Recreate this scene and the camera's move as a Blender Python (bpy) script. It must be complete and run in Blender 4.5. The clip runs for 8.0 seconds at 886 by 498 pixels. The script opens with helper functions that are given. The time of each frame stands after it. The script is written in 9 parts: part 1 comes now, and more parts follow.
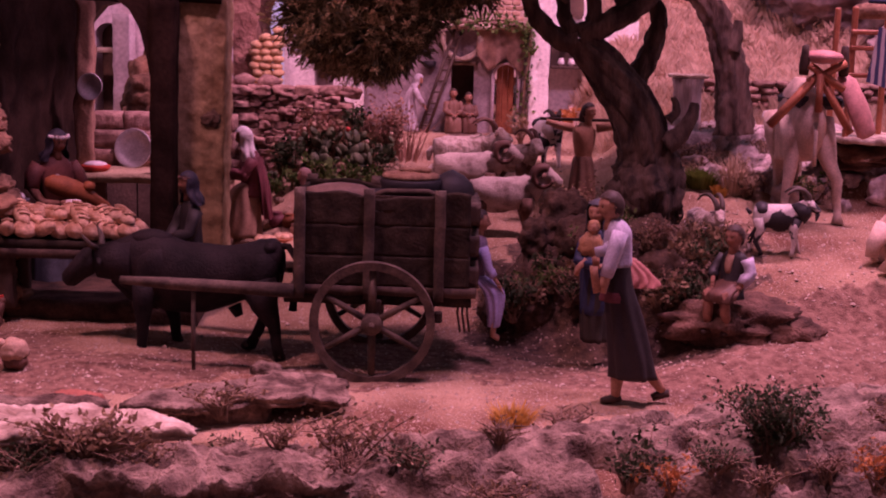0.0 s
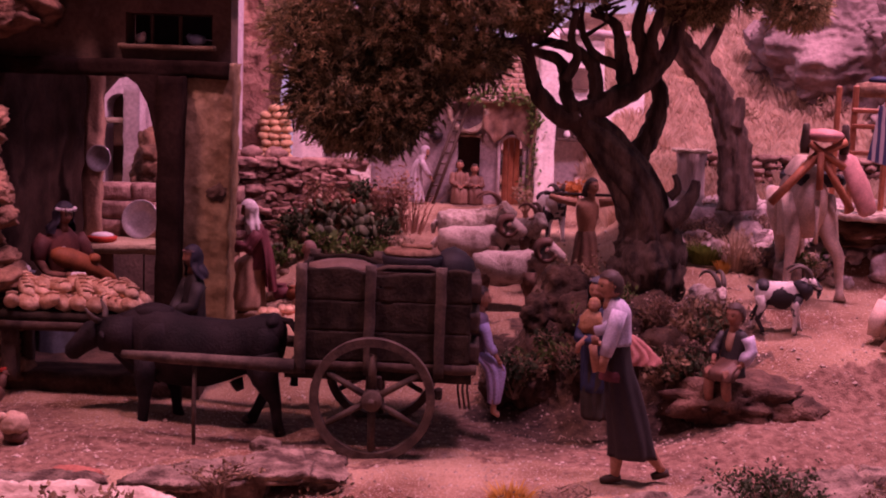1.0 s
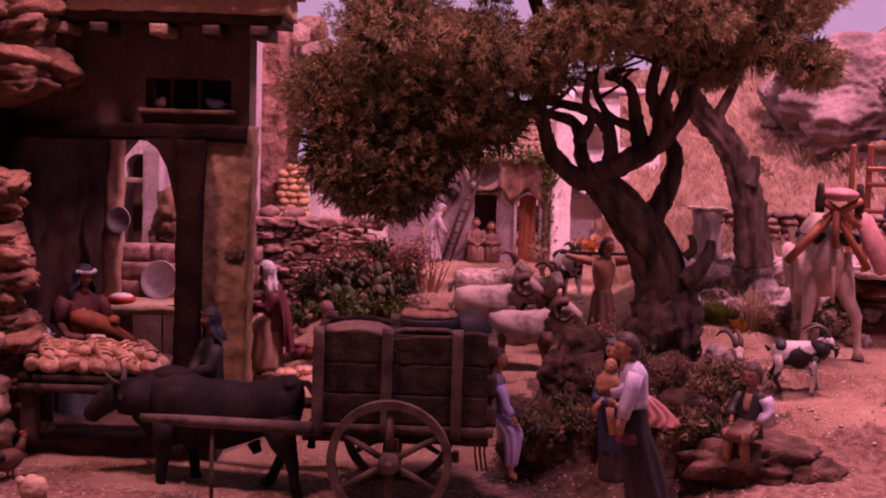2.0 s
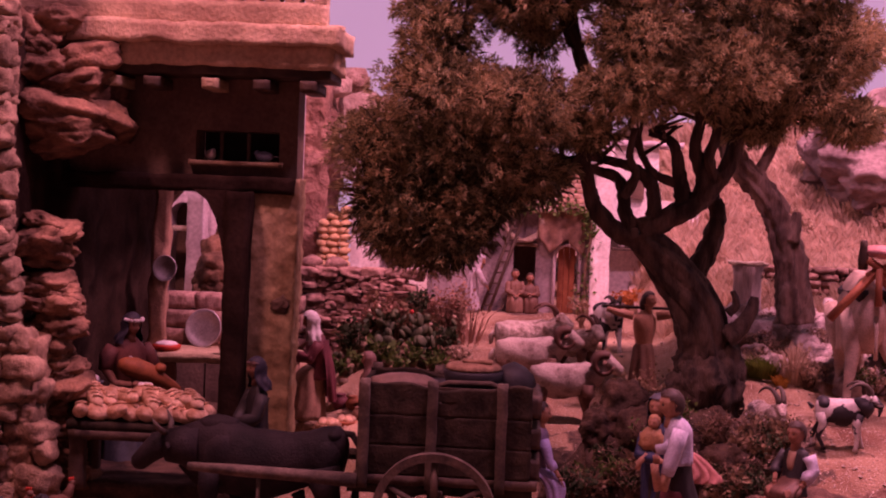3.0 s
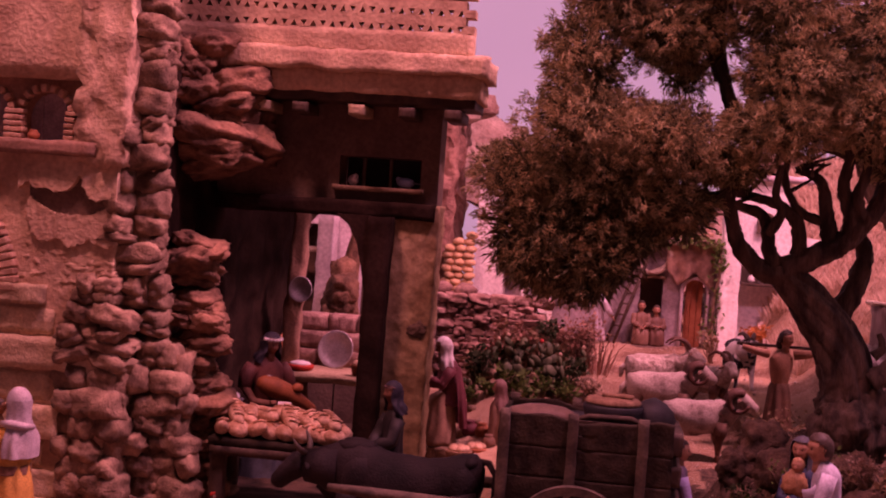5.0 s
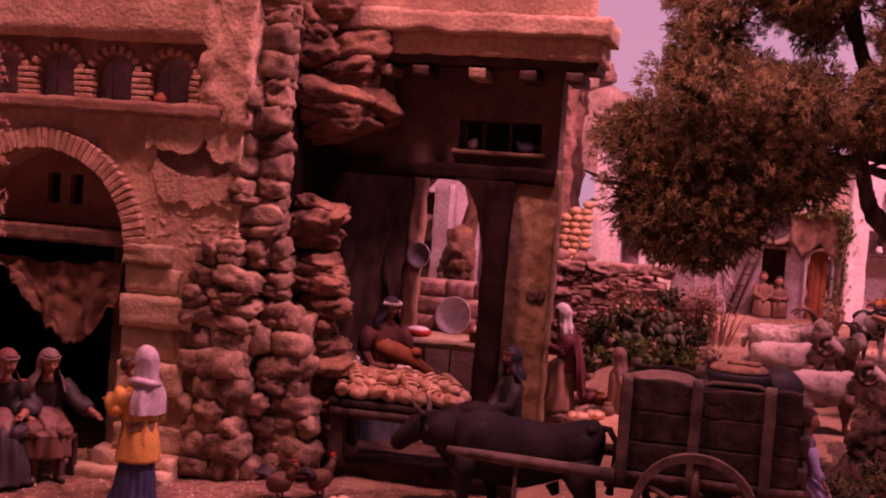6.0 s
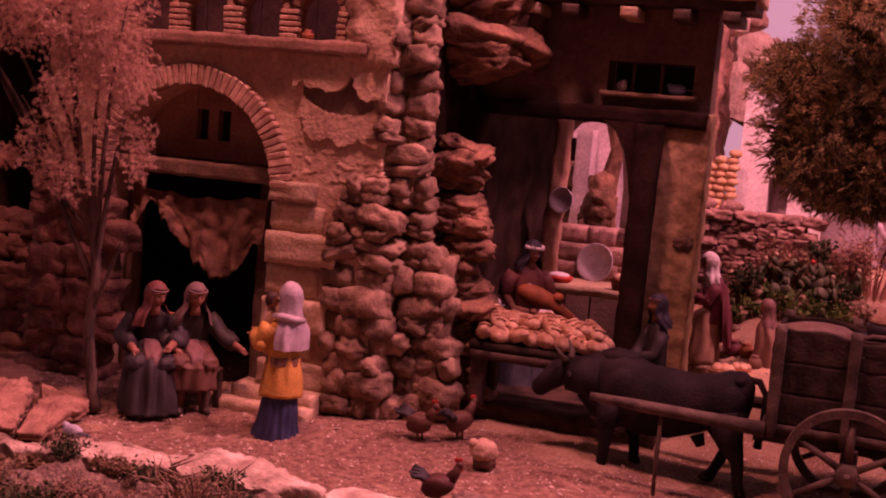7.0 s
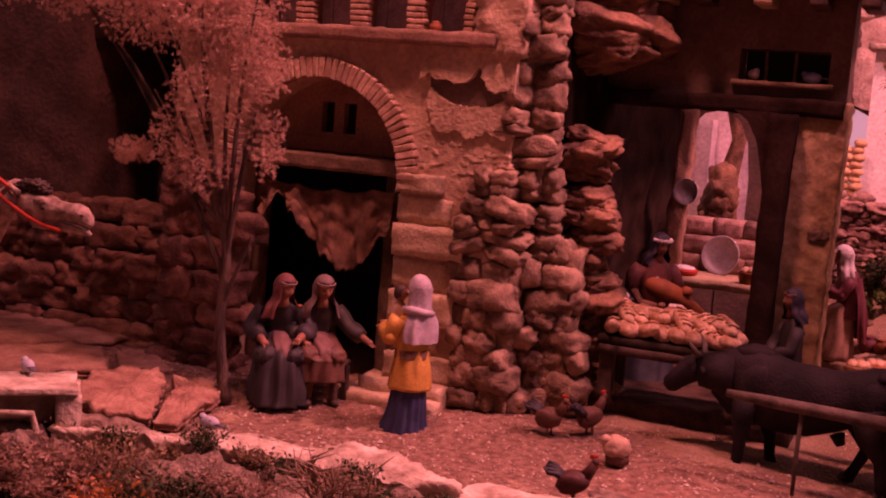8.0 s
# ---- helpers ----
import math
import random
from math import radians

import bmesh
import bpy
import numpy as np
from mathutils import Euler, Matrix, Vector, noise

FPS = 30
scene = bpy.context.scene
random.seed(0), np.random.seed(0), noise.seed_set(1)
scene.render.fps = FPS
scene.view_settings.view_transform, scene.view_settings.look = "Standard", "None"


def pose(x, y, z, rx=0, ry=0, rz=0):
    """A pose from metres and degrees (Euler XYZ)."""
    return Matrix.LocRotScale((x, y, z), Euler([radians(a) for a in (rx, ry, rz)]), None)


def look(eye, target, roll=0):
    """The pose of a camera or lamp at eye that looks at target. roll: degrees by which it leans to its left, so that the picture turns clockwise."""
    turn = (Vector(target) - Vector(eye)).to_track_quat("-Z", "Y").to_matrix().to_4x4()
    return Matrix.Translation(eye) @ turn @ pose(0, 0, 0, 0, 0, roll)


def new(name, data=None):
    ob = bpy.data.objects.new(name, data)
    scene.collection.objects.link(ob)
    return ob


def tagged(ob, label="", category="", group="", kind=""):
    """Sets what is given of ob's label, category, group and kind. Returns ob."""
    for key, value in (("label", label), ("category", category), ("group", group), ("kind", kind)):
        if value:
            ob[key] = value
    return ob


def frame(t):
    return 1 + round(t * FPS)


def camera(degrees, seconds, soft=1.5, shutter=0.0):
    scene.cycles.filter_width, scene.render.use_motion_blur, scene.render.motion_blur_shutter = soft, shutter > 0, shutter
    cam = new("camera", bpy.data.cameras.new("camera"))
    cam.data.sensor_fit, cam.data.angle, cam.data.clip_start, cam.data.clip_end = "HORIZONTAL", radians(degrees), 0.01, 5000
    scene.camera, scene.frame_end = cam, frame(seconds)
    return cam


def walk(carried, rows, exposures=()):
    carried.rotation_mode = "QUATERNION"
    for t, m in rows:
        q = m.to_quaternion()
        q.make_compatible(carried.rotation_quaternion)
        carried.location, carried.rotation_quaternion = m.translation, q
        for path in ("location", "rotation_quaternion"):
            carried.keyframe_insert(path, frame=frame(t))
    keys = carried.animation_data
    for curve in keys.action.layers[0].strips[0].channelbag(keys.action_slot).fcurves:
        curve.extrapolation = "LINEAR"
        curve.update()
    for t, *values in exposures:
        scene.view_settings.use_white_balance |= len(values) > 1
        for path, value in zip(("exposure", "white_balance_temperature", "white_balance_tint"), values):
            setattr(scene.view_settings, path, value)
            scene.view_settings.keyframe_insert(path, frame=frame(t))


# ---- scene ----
cam = camera(39.76, 8.0, soft=2.0)
PATH = [
    (0.0, (0.0006, 0.0001, 0.4195), (0.0005, 0.9849, 0.2458), 1.700),
    (0.5, (0.0071, -0.0029, 0.4315), (0.0022, 0.9861, 0.2838), 1.928),
    (1.0, (0.0127, -0.0052, 0.4376), (0.0020, 0.9872, 0.3148), 2.033),
    (1.5, (0.0173, -0.0071, 0.4444), (0.0001, 0.9875, 0.3420), 1.730),
    (3.0, (-0.0041, -0.0319, 0.4617), (-0.0577, 0.9657, 0.4177), 2.241),
    (3.5, (-0.0141, -0.0409, 0.4644), (-0.0852, 0.9560, 0.4313), 2.567),
    (4.0, (-0.0247, -0.0450, 0.4709), (-0.1184, 0.9503, 0.4454), 3.032),
    (5.5, (-0.0639, -0.0408, 0.4641), (-0.2415, 0.9426, 0.4277), 4.115),
    (6.0, (-0.0678, -0.0339, 0.4513), (-0.2952, 0.9383, 0.3949), 4.102),
    (6.5, (-0.0729, -0.0232, 0.4401), (-0.3475, 0.9349, 0.3585), 4.614),
    (7.0, (-0.0923, -0.0131, 0.4359), (-0.4178, 0.9266, 0.3311), 4.917),
    (7.5, (-0.1122, -0.0057, 0.4340), (-0.4843, 0.9154, 0.3195), 4.768),
    (8.0, (-0.1376, -0.0129, 0.4334), (-0.5360, 0.8966, 0.3147), 4.472),
]
walk(cam, [(t, look(eye, target, roll)) for t, eye, target, roll in PATH],
     exposures=[(0.0, 0.0, 5800, 3), (1.5, 0.0, 6400, 11), (4.0, 0.0, 7450, 21), (5.5, 0.0, 8150, 27), (7.0, 0.0, 9600, 34), (8.0, 0.04, 10900, 38)])

# ---- light ----
# faint pink fill from all around, added to lift the dark tones
world = bpy.data.worlds.new("ambient_fill")
world.use_nodes = True
world.node_tree.nodes["Background"].inputs[0].default_value = (0.75, 0.32, 0.48, 1)
world.node_tree.nodes["Background"].inputs[1].default_value = 0.045
scene.world = world


def stage_lamp(name, eye, target, size, watts, color):
    data = bpy.data.lights.new(name, "AREA")
    data.shape, data.size, data.energy, data.color = "DISK", size, watts, color
    ob = new(name, data)
    ob.matrix_world = look(eye, target)
    return ob


stage_lamp("lamp_back", (1.05, 1.97, 2.7), (0.55, 2.45, 0.3), 0.35, 120, (1.0, 0.39, 0.60))
stage_lamp("lamp_facade", (-0.84, 0.97, 2.2), (-0.76, 1.60, 0.40), 0.22, 31.5, (1.0, 0.362, 0.455))
stage_lamp("lamp_lane", (0.45, 1.08, 2.3), (0.24, 1.60, 0.20), 0.30, 28.5, (1.0, 0.400, 0.705))
stage_lamp("lamp_bakery", (-0.46, 2.07, 0.60), (-0.50, 2.17, 0.10), 0.10, 0.36, (1.0, 0.40, 0.66))

# ---- materials ----


def mat(name, c1, c2, rough=0.85, scale=40.0, fine=400.0, bump=0.5, rel=0.004, vary=0.0, metal=0.0, speck=None, stretch=None, spec=0.3):
    """Two colours mixed by a broad and a fine noise, with relief at both sizes."""
    m = bpy.data.materials.new(name)
    m.use_nodes = True
    n, k = m.node_tree.nodes, m.node_tree.links
    b = n["Principled BSDF"]
    co = n.new("ShaderNodeTexCoord")
    big, small = n.new("ShaderNodeTexNoise"), n.new("ShaderNodeTexNoise")
    big.inputs["Scale"].default_value, big.inputs["Detail"].default_value = scale, 5
    small.inputs["Scale"].default_value, small.inputs["Detail"].default_value = fine, 3
    out = co.outputs["Object"]
    if stretch:
        mp = n.new("ShaderNodeMapping")
        mp.inputs["Scale"].default_value = stretch
        k.new(out, mp.inputs["Vector"])
        out = mp.outputs["Vector"]
    for q in (big, small):
        k.new(out, q.inputs["Vector"])
    ramp = n.new("ShaderNodeValToRGB")
    ramp.color_ramp.elements[0].position, ramp.color_ramp.elements[1].position = 0.36, 0.64
    ramp.color_ramp.elements[0].color, ramp.color_ramp.elements[1].color = (*c1, 1), (*c2, 1)
    k.new(big.outputs["Fac"], ramp.inputs["Fac"])
    grain = n.new("ShaderNodeMapRange")
    grain.inputs["To Min"].default_value, grain.inputs["To Max"].default_value = 0.55, 1.45
    k.new(small.outputs["Fac"], grain.inputs["Value"])
    mul = n.new("ShaderNodeMix")
    mul.data_type, mul.blend_type = "RGBA", "MULTIPLY"
    mul.inputs["Factor"].default_value = 1.0
    k.new(ramp.outputs["Color"], mul.inputs["A"])
    k.new(grain.outputs["Result"], mul.inputs["B"])
    last = mul.outputs["Result"]
    if speck:
        vor = n.new("ShaderNodeTexVoronoi")
        vor.inputs["Scale"].default_value = speck[1]
        k.new(co.outputs["Object"], vor.inputs["Vector"])
        cut = n.new("ShaderNodeMapRange")
        cut.inputs["From Min"].default_value, cut.inputs["From Max"].default_value = 0.28, 0.16
        k.new(vor.outputs["Distance"], cut.inputs["Value"])
        sp = n.new("ShaderNodeMix")
        sp.data_type = "RGBA"
        k.new(cut.outputs["Result"], sp.inputs["Factor"])
        k.new(last, sp.inputs["A"])
        sp.inputs["B"].default_value = (*speck[0], 1)
        last = sp.outputs["Result"]
    if vary:
        info, hsv, rng = n.new("ShaderNodeObjectInfo"), n.new("ShaderNodeHueSaturation"), n.new("ShaderNodeMapRange")
        rng.inputs["To Min"].default_value, rng.inputs["To Max"].default_value = 1 - vary, 1 + vary
        k.new(info.outputs["Random"], rng.inputs["Value"])
        k.new(rng.outputs["Result"], hsv.inputs["Value"])
        k.new(last, hsv.inputs["Color"])
        last = hsv.outputs["Color"]
    k.new(last, b.inputs["Base Color"])
    b.inputs["Roughness"].default_value, b.inputs["Metallic"].default_value = rough, metal
    b.inputs["Specular IOR Level"].default_value = spec
    if bump:
        add = n.new("ShaderNodeMath")
        add.operation = "MULTIPLY_ADD"
        add.inputs[1].default_value = 0.4
        k.new(small.outputs["Fac"], add.inputs[0])
        k.new(big.outputs["Fac"], add.inputs[2])
        bp = n.new("ShaderNodeBump")
        bp.inputs["Strength"].default_value, bp.inputs["Distance"].default_value = bump, rel
        k.new(add.outputs[0], bp.inputs["Height"])
        k.new(bp.outputs["Normal"], b.inputs["Normal"])
    return m


def leafmat(name, c1, c2, rough=0.6, clump=18.0):
    """Leaves: colour by island and by clump."""
    m = bpy.data.materials.new(name)
    m.use_nodes = True
    n, k = m.node_tree.nodes, m.node_tree.links
    b = n["Principled BSDF"]
    geo, co, noi = n.new("ShaderNodeNewGeometry"), n.new("ShaderNodeTexCoord"), n.new("ShaderNodeTexNoise")
    noi.inputs["Scale"].default_value = clump
    k.new(co.outputs["Object"], noi.inputs["Vector"])
    add = n.new("ShaderNodeMath")
    add.operation = "MULTIPLY_ADD"
    add.inputs[1].default_value = 0.5
    k.new(geo.outputs["Random Per Island"], add.inputs[0])
    sub = n.new("ShaderNodeMath")
    sub.operation = "SUBTRACT"
    sub.inputs[1].default_value = 0.25
    k.new(noi.outputs["Fac"], sub.inputs[0])
    k.new(sub.outputs[0], add.inputs[2])
    ramp = n.new("ShaderNodeValToRGB")
    ramp.color_ramp.elements[0].color, ramp.color_ramp.elements[1].color = (*c1, 1), (*c2, 1)
    ramp.color_ramp.elements[0].position, ramp.color_ramp.elements[1].position = 0.2, 0.8
    k.new(add.outputs[0], ramp.inputs["Fac"])
    k.new(ramp.outputs["Color"], b.inputs["Base Color"])
    b.inputs["Roughness"].default_value = rough
    b.inputs["Specular IOR Level"].default_value = 0.15
    thin, both = n.new("ShaderNodeBsdfTranslucent"), n.new("ShaderNodeMixShader")
    k.new(ramp.outputs["Color"], thin.inputs["Color"])
    both.inputs["Fac"].default_value = 0.30
    k.new(b.outputs["BSDF"], both.inputs[1])
    k.new(thin.outputs["BSDF"], both.inputs[2])
    k.new(both.outputs["Shader"], n["Material Output"].inputs["Surface"])
    return m


M_SAND = mat("sand", (0.145, 0.070, 0.042), (0.42, 0.285, 0.185), 0.95, 6.5, 300, 1.0, 0.007, speck=((0.52, 0.43, 0.34), 330))
M_ROCKBANK = mat("bank_rock", (0.070, 0.044, 0.033), (0.315, 0.232, 0.175), 0.95, 34, 240, 1.0, 0.010)
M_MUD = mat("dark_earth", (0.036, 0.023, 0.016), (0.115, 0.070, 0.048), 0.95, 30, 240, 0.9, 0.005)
M_PLASTER = mat("old_plaster", (0.38, 0.25, 0.17), (0.60, 0.44, 0.30), 0.92, 15, 150, 0.75, 0.008)
M_COLPLASTER = mat("ochre_plaster", (0.22, 0.14, 0.075), (0.42, 0.30, 0.175), 0.95, 24, 150, 0.8, 0.004)
M_BRICKPL = mat("brown_render", (0.22, 0.13, 0.09), (0.33, 0.20, 0.14), 0.9, 20, 200, 0.7, 0.004)
# brown render, darkened: shade under the balcony and in openings is in it
M_DARKPL = mat("shade_brown_render", (0.10, 0.065, 0.05), (0.17, 0.11, 0.08), 0.9, 16, 160, 0.6, 0.004)
M_WALLSTONE = mat("flat_wall_stone", (0.18, 0.10, 0.08), (0.35, 0.225, 0.18), 0.92, 60, 300, 0.9, 0.004, vary=0.25)
M_STONE = mat("rubble_stone", (0.125, 0.078, 0.052), (0.34, 0.235, 0.158), 0.92, 38, 300, 1.0, 0.005, vary=0.26)
M_MORTAR = mat("ochre_mortar", (0.16, 0.10, 0.065), (0.32, 0.215, 0.145), 0.95, 40, 300, 1.0, 0.005)
M_QUOIN = mat("cut_stone", (0.42, 0.31, 0.20), (0.55, 0.42, 0.28), 0.9, 40, 260, 0.9, 0.004, vary=0.14)
M_BRICK = mat("thin_brick", (0.36, 0.22, 0.15), (0.50, 0.34, 0.24), 0.9, 60, 300, 0.7, 0.003, vary=0.18)
M_CRAG = mat("crag", (0.085, 0.045, 0.028), (0.265, 0.150, 0.092), 0.92, 30, 220, 1.0, 0.006)
M_WOOD = mat("weathered_wood", (0.13, 0.085, 0.055), (0.23, 0.155, 0.10), 0.75, 30, 260, 0.7, 0.003, vary=0.12)
M_DARKWOOD = mat("dark_timber", (0.045, 0.028, 0.02), (0.085, 0.055, 0.04), 0.7, 40, 260, 0.6, 0.003, vary=0.12)
M_REDWOOD = mat("red_wood", (0.30, 0.10, 0.05), (0.42, 0.16, 0.08), 0.55, 40, 260, 0.4, 0.002)
M_BARK = mat("bark", (0.030, 0.020, 0.016), (0.130, 0.088, 0.066), 0.9, 60, 420, 1.0, 0.007, stretch=(1, 1, 0.22))
M_WHITE = mat("limewash", (0.70, 0.62, 0.60), (0.82, 0.76, 0.74), 0.9, 14, 120, 0.5, 0.004)
M_LILAC = mat("grey_limewash", (0.46, 0.38, 0.40), (0.62, 0.54, 0.56), 0.9, 12, 120, 0.6, 0.004)
M_PALE = mat("pale_stone", (0.30, 0.22, 0.165), (0.64, 0.54, 0.43), 0.92, 26, 160, 1.0, 0.006)
M_HILL = mat("hill_rock", (0.26, 0.165, 0.13), (0.54, 0.40, 0.33), 0.95, 15, 110, 1.0, 0.02)
M_CLIFF = mat("cliff_rock", (0.17, 0.125, 0.12), (0.37, 0.285, 0.27), 0.95, 12, 90, 1.0, 0.010)
# mid-grey for the unseen hall, lightened so that it reflects fill light
M_HALL = mat("hall_grey", (0.30, 0.27, 0.27), (0.38, 0.34, 0.34), 0.9, 3, 40, 0.2, 0.004)
# near-black colour holding the shade under the balcony and in the shop
M_DEEPSHADE = mat("deep_shade", (0.014, 0.008, 0.006), (0.036, 0.021, 0.016), 0.95, 16, 160, 0.6, 0.004, spec=0.05)
# near-black that stands for shade inside openings
M_UNLIT = mat("unlit_inside", (0.015, 0.012, 0.01), (0.025, 0.02, 0.018), 0.95, 20, 100, 0.2, 0.003)
M_LEAF = leafmat("juniper_leaf", (0.13, 0.125, 0.062), (0.60, 0.46, 0.25))
# darker leaf copy with the crown's inner shade in its colour
M_SHADELEAF = leafmat("shaded_inner_leaf", (0.07, 0.066, 0.036), (0.20, 0.165, 0.09))
M_GREYWASH = mat("grey_clay_wash", (0.17, 0.135, 0.14), (0.37, 0.30, 0.305), 0.95, 13, 130, 0.8, 0.006)
M_WHEELWOOD = mat("worn_wheel_wood", (0.050, 0.036, 0.028), (0.125, 0.090, 0.068), 0.85, 36, 280, 0.8, 0.003)
M_CARTWOOD = mat("dark_cart_wood", (0.016, 0.012, 0.009), (0.050, 0.037, 0.027), 0.9, 36, 280, 0.9, 0.003, vary=0.12, spec=0.12)


def skymat():
    m = bpy.data.materials.new("painted_sky")
    m.use_nodes = True
    n, k = m.node_tree.nodes, m.node_tree.links
    b = n["Principled BSDF"]
    co, noi, ramp = n.new("ShaderNodeTexCoord"), n.new("ShaderNodeTexNoise"), n.new("ShaderNodeValToRGB")
    noi.inputs["Scale"].default_value, noi.inputs["Detail"].default_value = 0.9, 4
    k.new(co.outputs["Object"], noi.inputs["Vector"])
    ramp.color_ramp.elements[0].color, ramp.color_ramp.elements[1].color = (0.44, 0.38, 0.60, 1), (0.60, 0.50, 0.68, 1)
    k.new(noi.outputs["Fac"], ramp.inputs["Fac"])
    k.new(ramp.outputs["Color"], b.inputs["Base Color"])
    k.new(ramp.outputs["Color"], b.inputs["Emission Color"])
    b.inputs["Emission Strength"].default_value = 0.42
    b.inputs["Roughness"].default_value = 1.0
    return m


M_SKY = skymat()

# ---- building helpers ----
rnd = random.Random(11)
_b = bmesh.new()
bmesh.ops.create_icosphere(_b, subdivisions=2, radius=1.0)
ICO_V = [v.co.copy() for v in _b.verts]
ICO_F = [[v.index for v in f.verts] for f in _b.faces]
_b.free()
_b = bmesh.new()
bmesh.ops.create_icosphere(_b, subdivisions=3, radius=1.0)
ICO3_V = [v.co.copy() for v in _b.verts]
ICO3_F = [[v.index for v in f.verts] for f in _b.faces]
_b.free()
_b = bmesh.new()
bmesh.ops.create_icosphere(_b, subdivisions=4, radius=1.0)
ICO4_V = [v.co.copy() for v in _b.verts]
ICO4_F = [[v.index for v in f.verts] for f in _b.faces]
_b.free()


def sm(a, b, x):
    t = min(1.0, max(0.0, (x - a) / (b - a)))
    return t * t * (3 - 2 * t)


def lerp(a, b, t):
    return a + (b - a) * t


def curve(x, *pairs):
    """Piecewise smooth curve through (x, value) pairs."""
    if x <= pairs[0][0]:
        return pairs[0][1]
    for (xa, va), (xb, vb) in zip(pairs, pairs[1:]):
        if x <= xb:
            return lerp(va, vb, sm(xa, xb, x))
    return pairs[-1][1]


class Geo:
    """Gathers faces for one mesh; slot is the material's place in the list."""

    def __init__(self):
        self.v, self.f, self.m, self.s = [], [], [], []

    def add(self, verts, faces, slot=0, smooth=False):
        o = len(self.v)
        self.v += [tuple(p) for p in verts]
        self.f += [[i + o for i in f] for f in faces]
        self.m += [slot] * len(faces)
        self.s += [smooth] * len(faces)
        return self

    def box(self, c, size, slot=0, bev=0.0, rot=(0, 0, 0), jit=0.0, smooth=False):
        """A box about c with chamfered edges, turned by degrees."""
        hx, hy, hz = (q / 2 for q in size)
        b = min(bev, 0.45 * min(size)) if bev else 0.0
        turn = Euler([radians(a) for a in rot]).to_matrix()
        c = Vector(c)
        corners = [(sx, sy, sz) for sx in (-1, 1) for sy in (-1, 1) for sz in (-1, 1)]
        off = {s: Vector([rnd.uniform(-jit, jit) for _ in range(3)]) for s in corners}

        def put(p, s):
            return turn @ (Vector(p) + off[s]) + c

        if not b:
            vs = [put((sx * hx, sy * hy, sz * hz), (sx, sy, sz)) for sx, sy, sz in corners]
            return self.add(vs, [(0, 1, 3, 2), (4, 6, 7, 5), (0, 4, 5, 1), (2, 3, 7, 6), (0, 2, 6, 4), (1, 5, 7, 3)], slot, smooth)
        vs, ix = [], {}
        for s in corners:
            sx, sy, sz = s
            for ax, p in enumerate(((sx * hx, sy * (hy - b), sz * (hz - b)), (sx * (hx - b), sy * hy, sz * (hz - b)), (sx * (hx - b), sy * (hy - b), sz * hz))):
                ix[s, ax] = len(vs)
                vs.append(put(p, s))
        fs = []
        for ax in range(3):
            for sg in (-1, 1):
                loop = []
                for p, q in ((-1, -1), (1, -1), (1, 1), (-1, 1)):
                    s = [0, 0, 0]
                    s[ax], s[(ax + 1) % 3], s[(ax + 2) % 3] = sg, p, q
                    loop.append(ix[tuple(s), ax])
                fs.append(loop if sg > 0 else loop[::-1])
        for ax in range(3):
            u, w = (ax + 1) % 3, (ax + 2) % 3
            for p in (-1, 1):
                for q in (-1, 1):
                    a, d = [0, 0, 0], [0, 0, 0]
                    a[ax], a[u], a[w] = -1, p, q
                    d[ax], d[u], d[w] = 1, p, q
                    loop = [ix[tuple(a), u], ix[tuple(d), u], ix[tuple(d), w], ix[tuple(a), w]]
                    fs.append(loop if p * q > 0 else loop[::-1])
        for s in corners:
            loop = [ix[s, 0], ix[s, 1], ix[s, 2]]
            fs.append(loop if s[0] * s[1] * s[2] > 0 else loop[::-1])
        return self.add(vs, fs, slot, smooth)

    def tube(self, pts, radii, seg=8, slot=0, flat=None, rough=0.0, cap=True, smooth=True, twist=0.0, ridge=0.0, nridge=7):
        """A tapered limb along points. flat: (width, depth) factors of its section."""
        pts = [Vector(p) for p in pts]
        if not isinstance(radii, (list, tuple)):
            radii = [radii] * len(pts)
        wx, wy = flat or (1, 1)
        side, vs = None, []
        for i, p in enumerate(pts):
            d = (pts[min(i + 1, len(pts) - 1)] - pts[max(i - 1, 0)]).normalized()
            if side is None:
                side = Vector((1, 0, 0)) if abs(d.x) < 0.8 else Vector((0, 1, 0))
            side = (side - d * side.dot(d)).normalized()
            up = d.cross(side)
            for j in range(seg):
                a = 2 * math.pi * j / seg + twist * i
                r = radii[i] * (1 + (rough * noise.noise(p * 60 + Vector((math.cos(a) * 2, math.sin(a) * 2, i * 0.2))) if rough else 0))
                if ridge:
                    r *= 1 + ridge * (math.sin(nridge * a + i * 0.10) + 0.6 * math.sin((nridge + 4) * a - i * 0.07 + 1.3)) + 0.5 * ridge * noise.noise(p * 40 + Vector((math.cos(a), math.sin(a), 0)))
                vs.append(p + side * (math.cos(a) * r * wx) + up * (math.sin(a) * r * wy))
        fs = [(i * seg + j, i * seg + (j + 1) % seg, (i + 1) * seg + (j + 1) % seg, (i + 1) * seg + j) for i in range(len(pts) - 1) for j in range(seg)]
        if cap:
            fs += [tuple(range(seg))[::-1], tuple((len(pts) - 1) * seg + j for j in range(seg))]
        return self.add(vs, fs, slot, smooth)

    def ball(self, c, r, slot=0, bump=0.0, freq=2.0, seed=0.0, rot=(0, 0, 0), fine=False, smooth=True, flatb=0.0):
        """An uneven lump: r gives three half widths."""
        if not isinstance(r, (list, tuple)):
            r = (r, r, r)
        turn, c = Euler([radians(a) for a in rot]).to_matrix(), Vector(c)
        vs = []
        for d in (ICO4_V if fine else ICO_V):
            k = 1 + (bump * noise.fractal(d * freq + Vector((seed, seed * 0.7, 3.1)), 0.8, 2.1, 3) if bump else 0)
